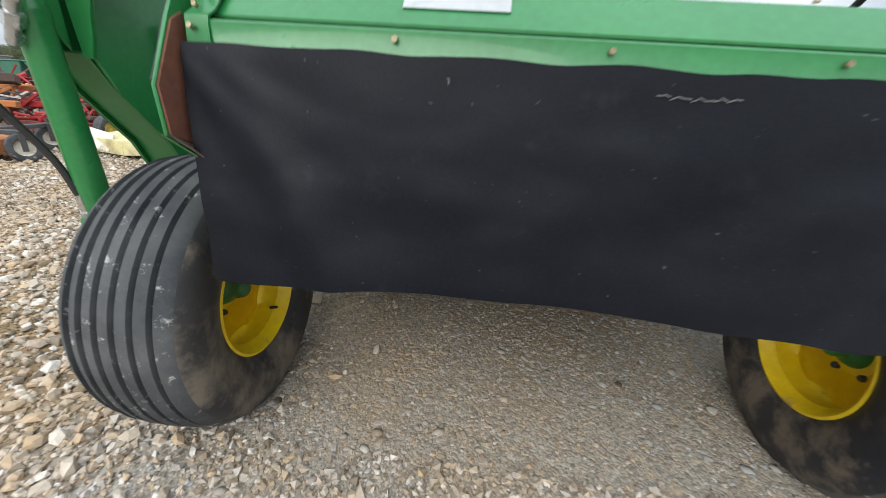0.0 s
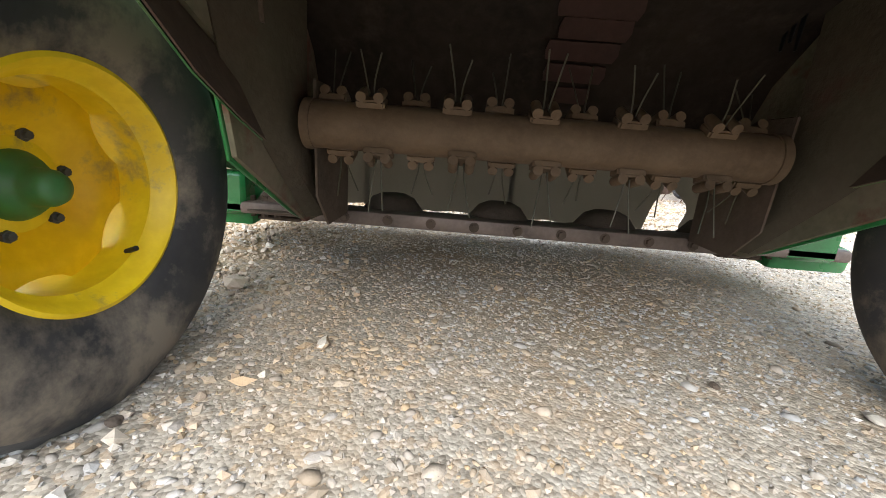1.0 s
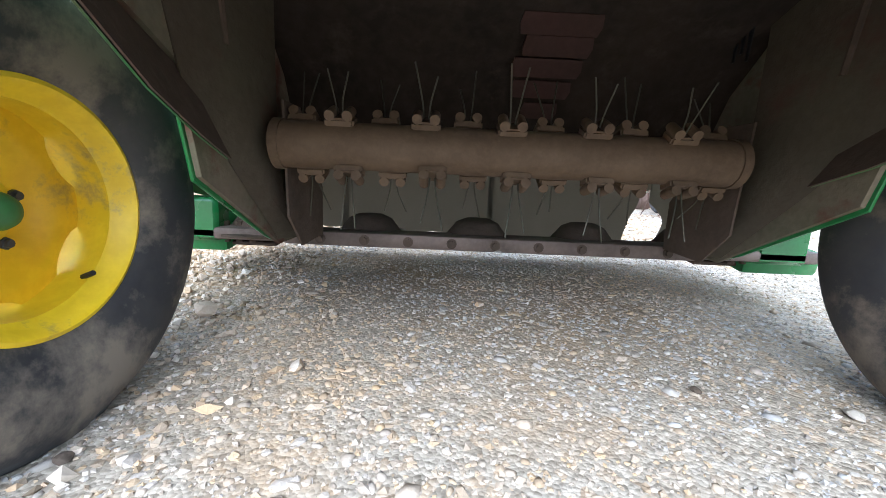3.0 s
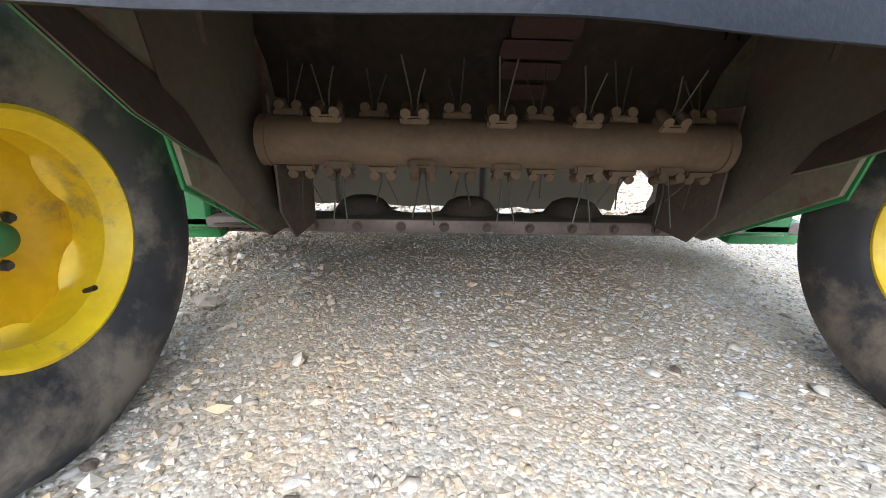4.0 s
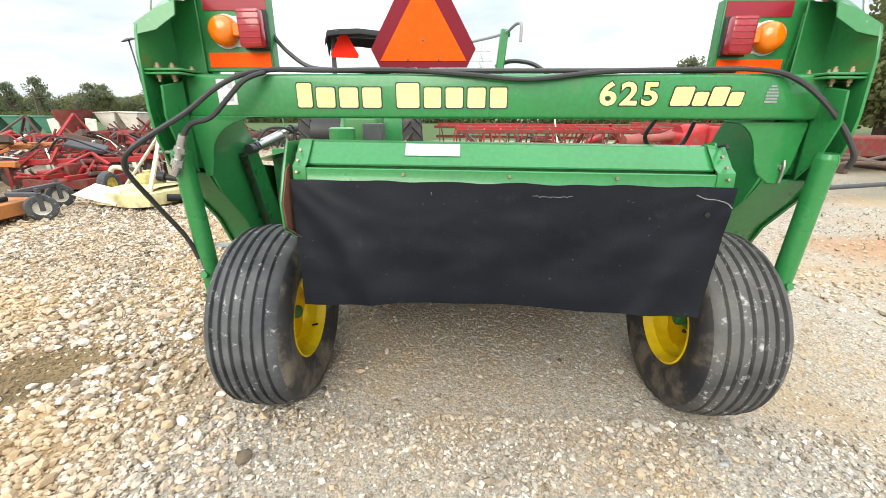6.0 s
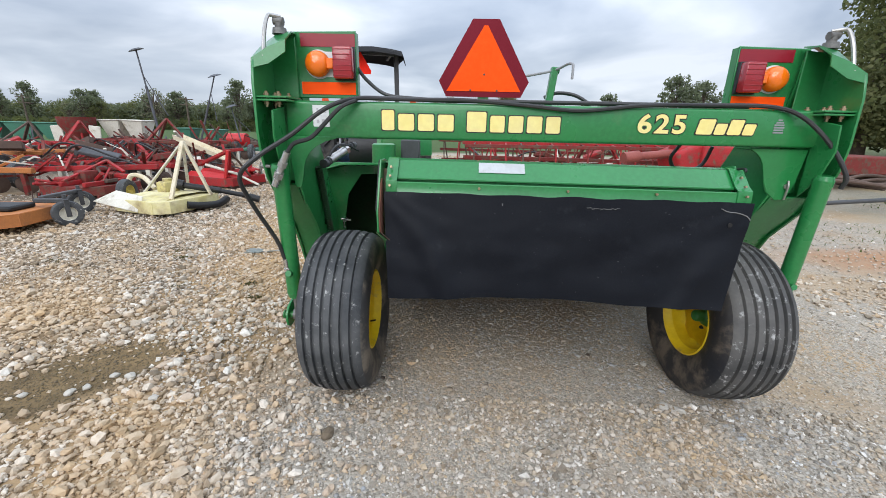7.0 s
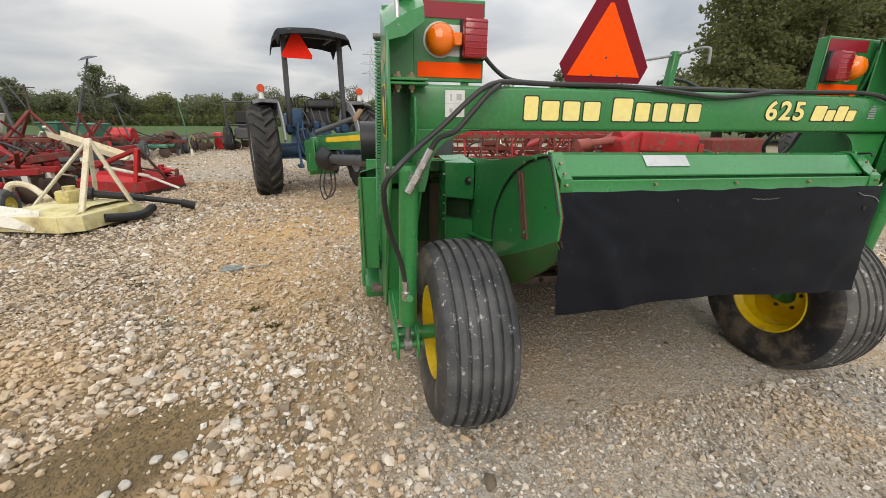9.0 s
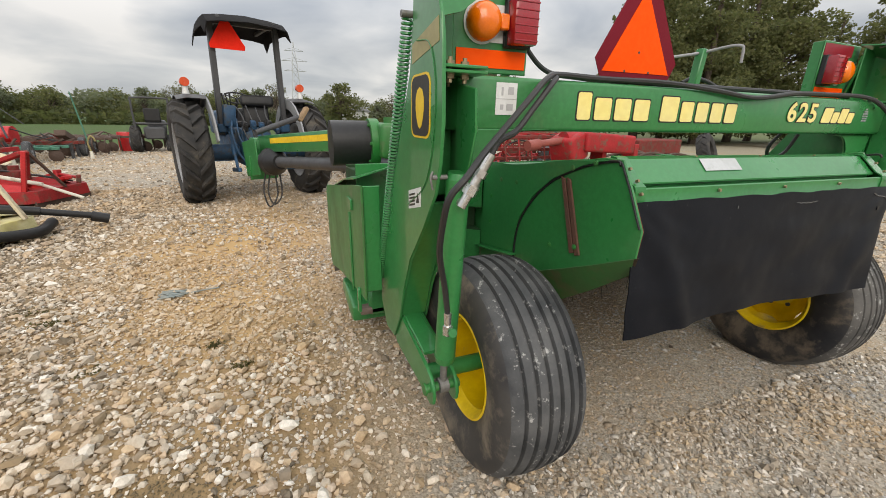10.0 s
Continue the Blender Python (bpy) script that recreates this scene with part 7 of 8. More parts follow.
def build_toolbar(loc, rz, name, label, mat, length, seed, height=0.6, units=6, wheels=2, mast=0.55):
    """A tillage or seeding frame: two bars, cross members, standards with feet, a mast."""
    rnd = random.Random(seed)
    t = thing(name, loc, label, "implement", "parked implements", rz)
    for y in (-0.35, 0.35):
        bm = bmesh.new()
        box(bm, (length, 0.075, 0.075), (0, y, height), None, 0.008)
        part("toolbar", bm, mat, t)
    for i in range(units):
        x = -length / 2 + length * (i + 0.5) / units
        bm = bmesh.new()
        box(bm, (0.05, 0.9, 0.05), (x, 0, height + 0.02), None, 0.006)
        part("cross_member", bm, mat, t)
        y = rnd.choice((-0.5, 0.45))
        bm = bmesh.new()
        tube(bm, [(x, y, height), (x, y - 0.12, height * 0.7), (x, y - 0.05, height * 0.35), (x, y + 0.10, 0.03)], 0.022, 6, steps=3)
        part("shank", bm, BROWN_IRON if rnd.random() < 0.5 else mat, t)
        if rnd.random() < 0.6:
            bm = bmesh.new()
            lathe(bm, [(0.0, 0.025), (0.09, 0.015), (0.16, -0.02), (0.16, -0.025), (0.0, 0.018)], Matrix.Translation((x + 0.08, -y * 0.8, 0.16)) @ pose(0, 0, 0, 90, 0, rnd.uniform(-30, 30)) @ pose(0, 0, 0, 0, 0, 0), 18, closed=False)
            part("disc_blade", bm, BROWN_IRON, t)
    a_frame(t, [(-0.4, 0.4, height), (0.4, 0.4, height), (0.0, -0.4, height)], (rnd.uniform(-0.2, 0.2), 0.35, height + mast), mat, 0.07)
    for i in range(wheels):
        x = (-0.3 if i == 0 else 0.3) * length
        small_wheel(t, (x, -0.62, 0.27), 0.27, 0.16, rnd.uniform(-15, 15))
    return t


def build_tangle(loc, rz, label, mats, seed, size=(2.2, 1.3, 0.95)):
    """An old folding implement: slanted arms, tubes, plates, discs and hoses close together."""
    rnd = random.Random(seed)
    t = thing("field_implement", loc, label, "implement", "parked implements", rz)
    L, D, H = size
    for y in (-D * 0.3, D * 0.3):
        bm = bmesh.new()
        box(bm, (L, 0.09, 0.09), (0, y, 0.42), (0, rnd.uniform(-3, 3), 0), 0.008)
        part("frame_bar", bm, mats[0], t)
        for x in (-L * 0.42, L * 0.42):
            bm = bmesh.new()
            box(bm, (0.07, 0.07, 0.42), (x, y, 0.21), None, 0.006)
            part("stand_leg", bm, mats[-1], t)
    for i in range(26):
        x, y = rnd.uniform(-L / 2, L / 2), rnd.uniform(-D / 2, D / 2)
        p = Vector((x, y, rnd.uniform(0.25, 0.5)))
        q = p + Vector((rnd.uniform(-0.7, 0.7), rnd.uniform(-0.5, 0.5), rnd.uniform(0.0, H - 0.4)))
        d = q - p
        bm = bmesh.new()
        w = rnd.uniform(0.02, 0.065)
        m = Matrix.Translation((p + q) / 2) @ d.to_track_quat("Z", "Y").to_matrix().to_4x4() @ Matrix.Diagonal((w, w * rnd.uniform(0.4, 1.0), d.length, 1))
        bmesh.ops.create_cube(bm, size=1, matrix=m)
        part("arm", bm, rnd.choice(mats), t)
    for i in range(3):
        bm = bmesh.new()
        box(bm, (rnd.uniform(0.25, 0.6), rnd.uniform(0.2, 0.4), rnd.uniform(0.02, 0.2)), (rnd.uniform(-L / 2, L / 2), rnd.uniform(-D / 3, D / 3), rnd.uniform(0.4, 0.75)), (rnd.uniform(-25, 25), rnd.uniform(-25, 25), rnd.uniform(0, 90)), 0.012)
        part("plate", bm, rnd.choice(mats), t)
    for i in range(4):
        bm = bmesh.new()
        x, y = rnd.uniform(-L / 2, L / 2), rnd.choice((-D * 0.45, D * 0.45))
        lathe(bm, [(0.0, 0.025), (0.09, 0.015), (0.16, -0.02), (0.16, -0.025), (0.0, 0.018)], Matrix.Translation((x, y, 0.16)) @ pose(0, 0, 0, 90, 0, rnd.uniform(-40, 40)), 16, closed=False)
        part("disc_blade", bm, BROWN_IRON, t)
    bm = bmesh.new()
    tube(bm, [(-L * 0.3, 0, 0.5), (-L * 0.1, -0.2, 0.8), (L * 0.1, -0.1, 0.62), (L * 0.35, -0.3, 0.45)], 0.018, 6)
    part("hose", bm, HOSE, t)
    small_wheel(t, (rnd.uniform(-L * 0.4, L * 0.4), -D * 0.5, 0.24), 0.24, 0.15, rnd.uniform(-30, 30))
    return t


def build_planter(loc, rz, label, n, box_mat, mat, seed, size=0.55, tall=1.0):
    """Seed drill or planter: hoppers in a row on a frame."""
    rnd = random.Random(seed)
    t = thing("planter", loc, label, "planter", "parked planters", rz)
    L = n * (size + 0.06)
    for y in (-0.3, 0.3):
        bm = bmesh.new()
        box(bm, (L + 0.5, 0.10, 0.10), (0, y, 0.5), None, 0.008)
        part("toolbar", bm, mat, t)
    for i in range(n):
        x = -L / 2 + (i + 0.5) * (size + 0.06)
        bm = bmesh.new()
        a, b = size * 0.5, size * 0.27
        vs = [bm.verts.new(p) for p in ((x - a, -0.33, 1.22), (x + a, -0.33, 1.22), (x + a, 0.33, 1.22), (x - a, 0.33, 1.22), (x - b, -0.18, 0.68), (x + b, -0.18, 0.68), (x + b, 0.18, 0.68), (x - b, 0.18, 0.68))]
        for f in ((0, 1, 2, 3), (4, 5, 6, 7), (0, 1, 5, 4), (1, 2, 6, 5), (2, 3, 7, 6), (3, 0, 4, 7)):
            bm.faces.new([vs[k] for k in f])
        for v in vs:
            v.co.z *= tall
        bmesh.ops.bevel(bm, geom=list(bm.edges), offset=0.02, segments=2, affect="EDGES")
        hop = part("hopper", bm, box_mat, t)
        bm = bmesh.new()
        box(bm, (size + 0.03, 0.70, 0.035), (x, 0, 1.22 * tall + 0.015), (0, rnd.uniform(-2, 2), 0), 0.012)
        part("lid", bm, box_mat, hop)
        bm = bmesh.new()
        box(bm, (0.16, 0.7, 0.2), (x, -0.1, 0.42), None, 0.02)
        rod(bm, (x - 0.03, -0.1, 0.2), (x + 0.03, -0.1, 0.2), 0.19, n=18)
        part("row_unit", bm, mat, t)
    small_wheel(t, (-L * 0.4, 0.62, 0.3), 0.3, 0.18)
    small_wheel(t, (L * 0.4, 0.62, 0.3), 0.3, 0.18)
    return t


def build_marker(foot, top, thick):
    """Raised row-marker arm with a disc blade at its end."""
    t = thing("row_marker", foot, "raised thin steel row marker with a disc at its tip", "marker", "row markers")
    d = Vector(top) - Vector(foot)
    bm = bmesh.new()
    rod(bm, (0, 0, 0.0), d * 0.62, thick, n=10)
    rod(bm, d * 0.58, d, thick * 0.6, n=10)
    part("arm", bm, MARKER_STEEL, t)
    bm = bmesh.new()
    rod(bm, d * 0.72 + Vector((0.02, 0, 0)), Vector((d.x * 0.25 + 0.42, d.y * 0.3, d.z * 0.30)), thick * 0.4, n=6)
    part("brace", bm, MARKER_STEEL, t)
    bm = bmesh.new()
    lathe(bm, [(0.0, 0.04), (0.10, 0.03), (0.20, -0.01), (0.20, -0.018), (0.0, 0.025)], Matrix.Translation(d) @ pose(0, 0, 0, 12, -14, 0), 20, closed=False)
    part("disc_blade", bm, MARKER_STEEL, t)
    return t


MARKER_STEEL = surface("dull_blue_grey_steel", (0.10, 0.11, 0.13), (0.07, 0.065, 0.065), rough=0.6, metal=0.3)
build_cream_cutter()
build_red_tiller()
build_trough()
build_red_cutter((-5.78, 5.98, 0), -6, "rotary_cutter", "weathered red rotary cutter with low mast", RED, 1.15, 0.95, 0.58, False)
build_orange_mower()
build_toolbar((-9.4, 7.2, 0), 15, "chisel_plough", "rusty orange-brown tillage frame", ORANGE_PAINT, 3.2, 4)
build_toolbar((-7.2, 9.8, 0), -8, "cultivator", "weathered red cultivator frame", DULL_RED, 3.4, 5, 0.75)
build_toolbar((-9.6, 9.9, 0), 20, "cultivator", "weathered red cultivator frame", RED, 3.0, 6, 0.65)
REDS = (RED, DULL_RED, DULL_RED, RED, BROWN_IRON, RED, DULL_RED, BROWN_IRON, DARK_GREY, HOPPER)
MAROON = (DULL_RED, BROWN_IRON, BROWN_IRON, DULL_RED, DARK_GREY)
RUSTS = (ORANGE_PAINT, BROWN_IRON, RUST, DULL_RED)
for k, (tx, ty, tr, mats) in enumerate(((-7.3, 7.6, 30, REDS), (-7.8, 5.6, 5, RUSTS), (-8.9, 8.6, -20, REDS), (-6.0, 7.9, -20, REDS), (-9.9, 5.6, 40, RUSTS),
                                        (-8.2, 10.9, -35, REDS), (-10.9, 8.6, 10, RUSTS), (-7.0, 11.0, 60, REDS), (-12.4, 10.4, 0, REDS), (-6.9, 8.9, 20, MAROON), (-8.0, 9.3, -10, MAROON), (-7.3, 14.7, 10, MAROON), (-9.2, 11.2, 30, MAROON), (-6.3, 6.9, 12, REDS))):
    build_tangle((tx, ty, 0), tr, "old folding field implement, weathered red and rust" if mats is not RUSTS else "old rusty orange field implement", mats, 60 + k,
                 (2.0 + 0.2 * (k % 3), 1.2, (0.72 + 0.05 * (k % 4)) if ty < 9.6 else (0.66 if ty > 14 else 0.95 + 0.1 * (k % 4))))
build_planter((-9.86, 12.2, 0), 4, "planter with two off-white seed hoppers", 2, HOPPER, DULL_RED, 1, 0.62)
build_planter((-7.72, 13.2, 0), -6, "small faded teal seed hopper on a rusty frame", 1, TEAL, BROWN_IRON, 2, 0.5, 0.80)
build_planter((-8.75, 13.4, 0), 4, "small faded teal seed hopper on a rusty frame", 1, TEAL, BROWN_IRON, 5, 0.5, 0.82)
build_planter((-13.2, 12.3, 0), 8, "faded teal seed drill", 3, TEAL, BROWN_IRON, 3, 0.8, 0.9)
build_planter((-16.4, 12.6, 0), 3, "grey and red seed drill", 3, GREY_PAINT, DULL_RED, 4, 0.8)
build_toolbar((-7.5, 13.9, 0), 5, "cultivator", "faded green low cultivator frame", TEAL, 2.6, 31, 0.34, 7, 2, 0.06)
build_toolbar((-11.5, 10.3, 0), -12, "disc_harrow", "rusty disc harrow with faded paint", BROWN_IRON, 3.6, 8)
for k, (hx, hy, hr) in enumerate(((-7.4, 16.0, 6), (-5.6, 17.4, 14), (-10.4, 17.6, -4), (-6.6, 17.6, 10))):
    build_toolbar((hx, hy, 0), hr, "drag_harrow", "long rusty brown harrow frame", BROWN_IRON, 3.4, 20 + k, 0.48, 11, 2, 0.14)
build_marker((-8.75, 12.0, 0.6), (-9.02, 12.0, 3.2), 0.035)
build_marker((-7.75, 12.4, 0.7), (-7.05, 12.4, 2.58), 0.030)
build_marker((-7.0, 13.4, 0.6), (-7.2, 13.4, 1.75), 0.022)


def build_spreader():
    t = thing("cone_spreader", (-10.9, 11.6, 0), "red cone spreader with white side shields", "spreader")
    bm = bmesh.new()
    lathe(bm, [(0.44, 1.28), (0.46, 1.30), (0.44, 1.08), (0.18, 0.62), (0.14, 0.62), (0.40, 1.08)], Matrix.Identity(4), 24)
    part("hopper", bm, DULL_RED, t)
    for s in (-1, 1):
        bm = bmesh.new()
        box(bm, (0.34, 0.05, 0.62), (s * 0.55, -0.1, 0.75), (0, 6 * s, 0), 0.02)
        part("side_shield", bm, HOPPER, t)
    bm = bmesh.new()
    for x in (-0.3, 0.3):
        for y in (-0.25, 0.25):
            rod(bm, (x, y, 0.0), (x * 0.7, y * 0.7, 0.95), 0.03, n=8)
    part("stand", bm, RED, t)


def build_barrel():
    t = thing("red_tank", (-7.85, 14.6, 0), "small bright red tank on a stand", "tank")
    bm = bmesh.new()
    rod(bm, (-0.45, 0, 0.62), (0.45, 0, 0.62), 0.24, n=24)
    part("tank", bm, BRIGHT_RED, t)
    for x in (-0.3, 0.3):
        bm = bmesh.new()
        box(bm, (0.06, 0.5, 0.42), (x, 0, 0.21), None, 0.006)
        part("stand", bm, BROWN_IRON, t)
    t = thing("red_drum", (-5.75, 17.6, 0), "bright red drum beside the tractor", "drum")
    bm = bmesh.new()
    lathe(bm, [(0.0, 0.0), (0.29, 0.0), (0.30, 0.2), (0.29, 0.4), (0.30, 0.6), (0.29, 0.62), (0.0, 0.60)], Matrix.Identity(4), 24, closed=False)
    part("shell", bm, BRIGHT_RED, t)


def build_rake(loc, rz, label, length, seed):
    """Bar rake: lattice of red bars with many hanging tines and baskets."""
    rnd = random.Random(seed)
    t = thing("hay_rake", loc, label, "rake", "hay rakes", rz)
    for y, z in ((-0.3, 0.95), (0.3, 0.98), (0.0, 0.72), (-0.45, 0.5), (0.45, 0.5)):
        bm = bmesh.new()
        box(bm, (length, 0.06, 0.06), (0, y, z), (0, rnd.uniform(-0.8, 0.8), 0), 0.006)
        part("bar", bm, RED if z > 0.97 else DULL_RED, t)
    n = int(length / 0.28)
    for i in range(n):
        x = -length / 2 + length * (i + 0.5) / n
        bm = bmesh.new()
        rod(bm, (x, -0.45, 0.5), (x + rnd.uniform(-0.1, 0.1), -0.3, 0.95), 0.014, n=6)
        rod(bm, (x, 0.45, 0.5), (x + rnd.uniform(-0.15, 0.15), 0.3, 0.98), 0.014, n=6)
        rod(bm, (x, -0.3, 0.95), (x + 0.1, 0.3, 0.98), 0.014, n=6)
        part("strut", bm, rnd.choice((RED, DULL_RED, DULL_RED, BROWN_IRON)), t)
        for y in (-0.45, 0.0, 0.45):
            bm = bmesh.new()
            tube(bm, [(x, y, 0.5), (x + 0.03, y - 0.05, 0.25), (x, y + 0.04, 0.02)], 0.006, 5, steps=2)
            part("tine", bm, BROWN_IRON, t)
    small_wheel(t, (-length * 0.4, 0.5, 0.25), 0.25, 0.14)
    small_wheel(t, (length * 0.4, 0.5, 0.25), 0.25, 0.14)


def build_red_mower():
    t = thing("disc_mower", (4.25, 6.3, 0), "red disc mower with heavy gearbox and shaft", "mower", rz=6)
    bm = bmesh.new()
    box(bm, (1.3, 0.6, 0.34), (0.5, 0, 0.86), (0, 3, 0), 0.05, 3)
    box(bm, (0.5, 0.5, 0.5), (-0.3, 0, 0.78), (0, -20, 10), 0.06, 3)
    rod(bm, (-0.5, -0.05, 0.92), (-0.2, -0.05, 0.92), 0.15, n=20)
    part("gear_housing", bm, RED, t)
    bm = bmesh.new()
    rod(bm, (-1.1, -0.1, 0.86), (-0.4, -0.05, 0.92), 0.06, n=14)
    rod(bm, (-1.1, -0.1, 0.86), (-1.35, -0.12, 0.83), 0.09, n=14)
    part("shaft", bm, surface("faded_pink_red", (0.27, 0.065, 0.05), rough=0.6), t)
    bm = bmesh.new()
    box(bm, (2.4, 0.7, 0.22), (0.6, 0, 0.32), None, 0.04)
    for x in (-0.4, 0.5, 1.4):
        box(bm, (0.12, 0.3, 0.5), (x, 0, 0.58), None, 0.01)
    part("cutter_frame", bm, RED, t)


def build_right_lot():
    t = thing("pipe_gate", (7.3, 6.3, 0), "heap of rusty bent pipes on the ground", "pipes")
    for k in range(6):
        bm = bmesh.new()
        y = 0.25 * k
        tube(bm, [(-1.6, y, 0.16 + 0.05 * k), (-0.8 + 0.1 * k, y + 0.1, 0.5 + 0.05 * (k % 3)), (0.2, y - 0.2, 0.42), (1.2, y + 0.1, 0.2 + 0.06 * k), (2.3, y, 0.30)], 0.03, 8)
        part("pipe", bm, BROWN_IRON, t)
    bm = bmesh.new()
    rod(bm, (-3.2, -0.6, 0.10), (2.0, 0.1, 0.34), 0.035, n=10)
    part("long_pipe", bm, DARK_GREY, t)
    t = thing("tyre_pile", (9.3, 7.4, 0), "worn tractor tyre leaning on pipes", "tyre")
    drive_tyre(t, Matrix.Translation((0, 0, 0.52)) @ pose(0, 0, 0, 70, 0, 25), 0.52, 0.30, 14, 0.03, 0.24, "")
    t = thing("fertiliser_box", (9.6, 9.6, 0), "weathered red steel box on skids", "box", rz=10)
    bm = bmesh.new()
    box(bm, (2.2, 1.0, 0.42), (0, 0, 0.56), None, 0.03)
    part("body", bm, DULL_RED, t)
    for x in (-0.8, 0.8):
        bm = bmesh.new()
        box(bm, (0.12, 1.1, 0.35), (x, 0, 0.175), None, 0.01)
        part("skid", bm, BROWN_IRON, t)


BARK_YELLOW = surface("dirty_dull_yellow", (0.30, 0.25, 0.09), (0.18, 0.15, 0.08), rough=0.7, patch=8)


def build_stake():
    t = thing("jack_stand", (-5.75, 14.3, 0), "yellow jack stand with a thin upright pole", "stand")
    bm = bmesh.new()
    rod(bm, (0, 0, 0.0), (0, 0, 0.22), 0.05, 0.035, n=12)
    part("foot", bm, HOPPER, t, "white foot")
    bm = bmesh.new()
    tube(bm, [(0, 0, 0.2), (-0.03, 0, 0.45), (0.05, 0, 0.62), (0.12, 0, 0.58), (0.14, 0, 0.48)], 0.022, 8)
    part("bracket", bm, BARK_YELLOW, t)
    bm = bmesh.new()
    rod(bm, (-0.02, 0, 0.5), (-0.16, 0, 1.75), 0.022, 0.014, n=8)
    part("pole", bm, TEAL, t)


build_stake()
build_spreader()
build_barrel()
build_rake((2.5, 6.9, 0), 3, "red hay rake with a lattice of bars and tines", 4.2, 11)
build_rake((2.4, 9.2, 0), -4, "weathered red hay rake", 5.0, 12)
build_rake((7.2, 11.0, 0), 8, "weathered red hay rake", 4.4, 13)
build_red_mower()
build_tangle((2.0, 8.0, 0), 8, "old folding field implement, weathered red and rust", REDS, 81, (2.6, 1.0, 1.15))
build_tangle((4.6, 8.6, 0), -12, "old folding field implement, weathered red and rust", REDS, 82, (2.6, 1.0, 1.2))
build_right_lot()

# ---- trees, distance ----
def leaf_cloud(name, blobs, count, size, material, seed, flat=0.7):
    """A crown of many small leaf sprays scattered through uneven blobs (x, y, z, radius, squash)."""
    rng = np.random.default_rng(seed)
    blobs = np.array(blobs, float)
    weight = blobs[:, 3] ** 2
    pick = rng.choice(len(blobs), count, p=weight / weight.sum())
    d = rng.normal(size=(count, 3))
    d /= np.linalg.norm(d, axis=1)[:, None]
    r = blobs[pick, 3] * (0.45 + 0.6 * rng.random(count) ** 0.5) * (0.85 + 0.3 * rng.random(count))
    c = blobs[pick, :3] + d * r[:, None] * np.stack([np.ones(count), np.ones(count), blobs[pick, 4]], 1)
    a = rng.normal(size=(count, 3))
    a /= np.linalg.norm(a, axis=1)[:, None]
    b = np.cross(a, rng.normal(size=(count, 3)))
    b /= np.linalg.norm(b, axis=1)[:, None]
    s = size * (0.5 + rng.random(count))[:, None]
    a, b = a * s, b * s * flat
    verts = np.stack([c - a, c + 0.25 * a - b, c + a, c + 0.15 * a + b], 1).reshape(-1, 3)
    faces = np.arange(count * 4).reshape(-1, 4)
    return mesh_arrays(name, verts, faces, material)


def make_tree(name, label, height, spread, seed, leaves, size, material, shape="round"):
    rnd = random.Random(seed)
    t = thing(name, (0, 0, 0), label, "tree", "trees")
    bm = bmesh.new()
    trunk_h = height * (0.55 if shape != "cedar" else 0.95)
    line = [(0, 0, -0.1), (0.05 * rnd.uniform(-1, 1) * height * 0.2, 0.02 * height, trunk_h * 0.4), (0.03 * height * rnd.uniform(-1, 1), 0, trunk_h)]
    pts = smooth_line(line, 5)
    for i, (p, q) in enumerate(zip(pts, pts[1:])):
        f0, f1 = 1 - i / len(pts) * 0.75, 1 - (i + 1) / len(pts) * 0.75
        rod(bm, p, q, height * 0.025 * f0, height * 0.025 * f1, n=8, caps=False)
    blobs = []
    if shape == "cedar":
        layers = 26
        for i in range(layers):
            f = i / layers
            z = height * (0.08 + 0.92 * f)
            w = spread * (1 - f) ** 0.75 * (0.75 + 0.5 * rnd.random())
            for k in range(6):
                a = rnd.uniform(0, 2 * math.pi)
                rr = w * rnd.uniform(0.35, 0.95)
                blobs.append((rr * math.cos(a), rr * math.sin(a), z + rnd.uniform(-0.3, 0.3), max(0.25, w * 0.36), 0.55))
                if k < 3:
                    rod(bm, (0, 0, z - 0.2), (rr * math.cos(a), rr * math.sin(a), z), 0.03 * (1.2 - f), 0.012, n=5, caps=False)
    else:
        for k in range(60 if shape == "round" else 46):
            a = rnd.uniform(0, 2 * math.pi)
            f = rnd.random()
            z = height * (0.24 + 0.66 * f) if shape == "round" else height * (0.25 + 0.7 * f)
            w = spread * math.sin(math.pi * min(0.95, 0.22 + 0.7 * f)) * rnd.uniform(0.35, 0.95)
            x, y = w * math.cos(a), w * math.sin(a)
            blobs.append((x, y, z, spread * (rnd.uniform(0.13, 0.30) if shape == "round" else rnd.uniform(0.22, 0.42)), rnd.uniform(0.6, 0.95)))
            rod(bm, (0, 0, trunk_h * rnd.uniform(0.45, 0.95)), (x, y, z), height * 0.010, height * 0.003, n=5, caps=False)
    part("trunk", bm, BARK, t, "brown trunk and limbs")
    crown = new("crown", leaf_cloud("crown", blobs, leaves, size, material, seed))
    crown.parent = t
    return t


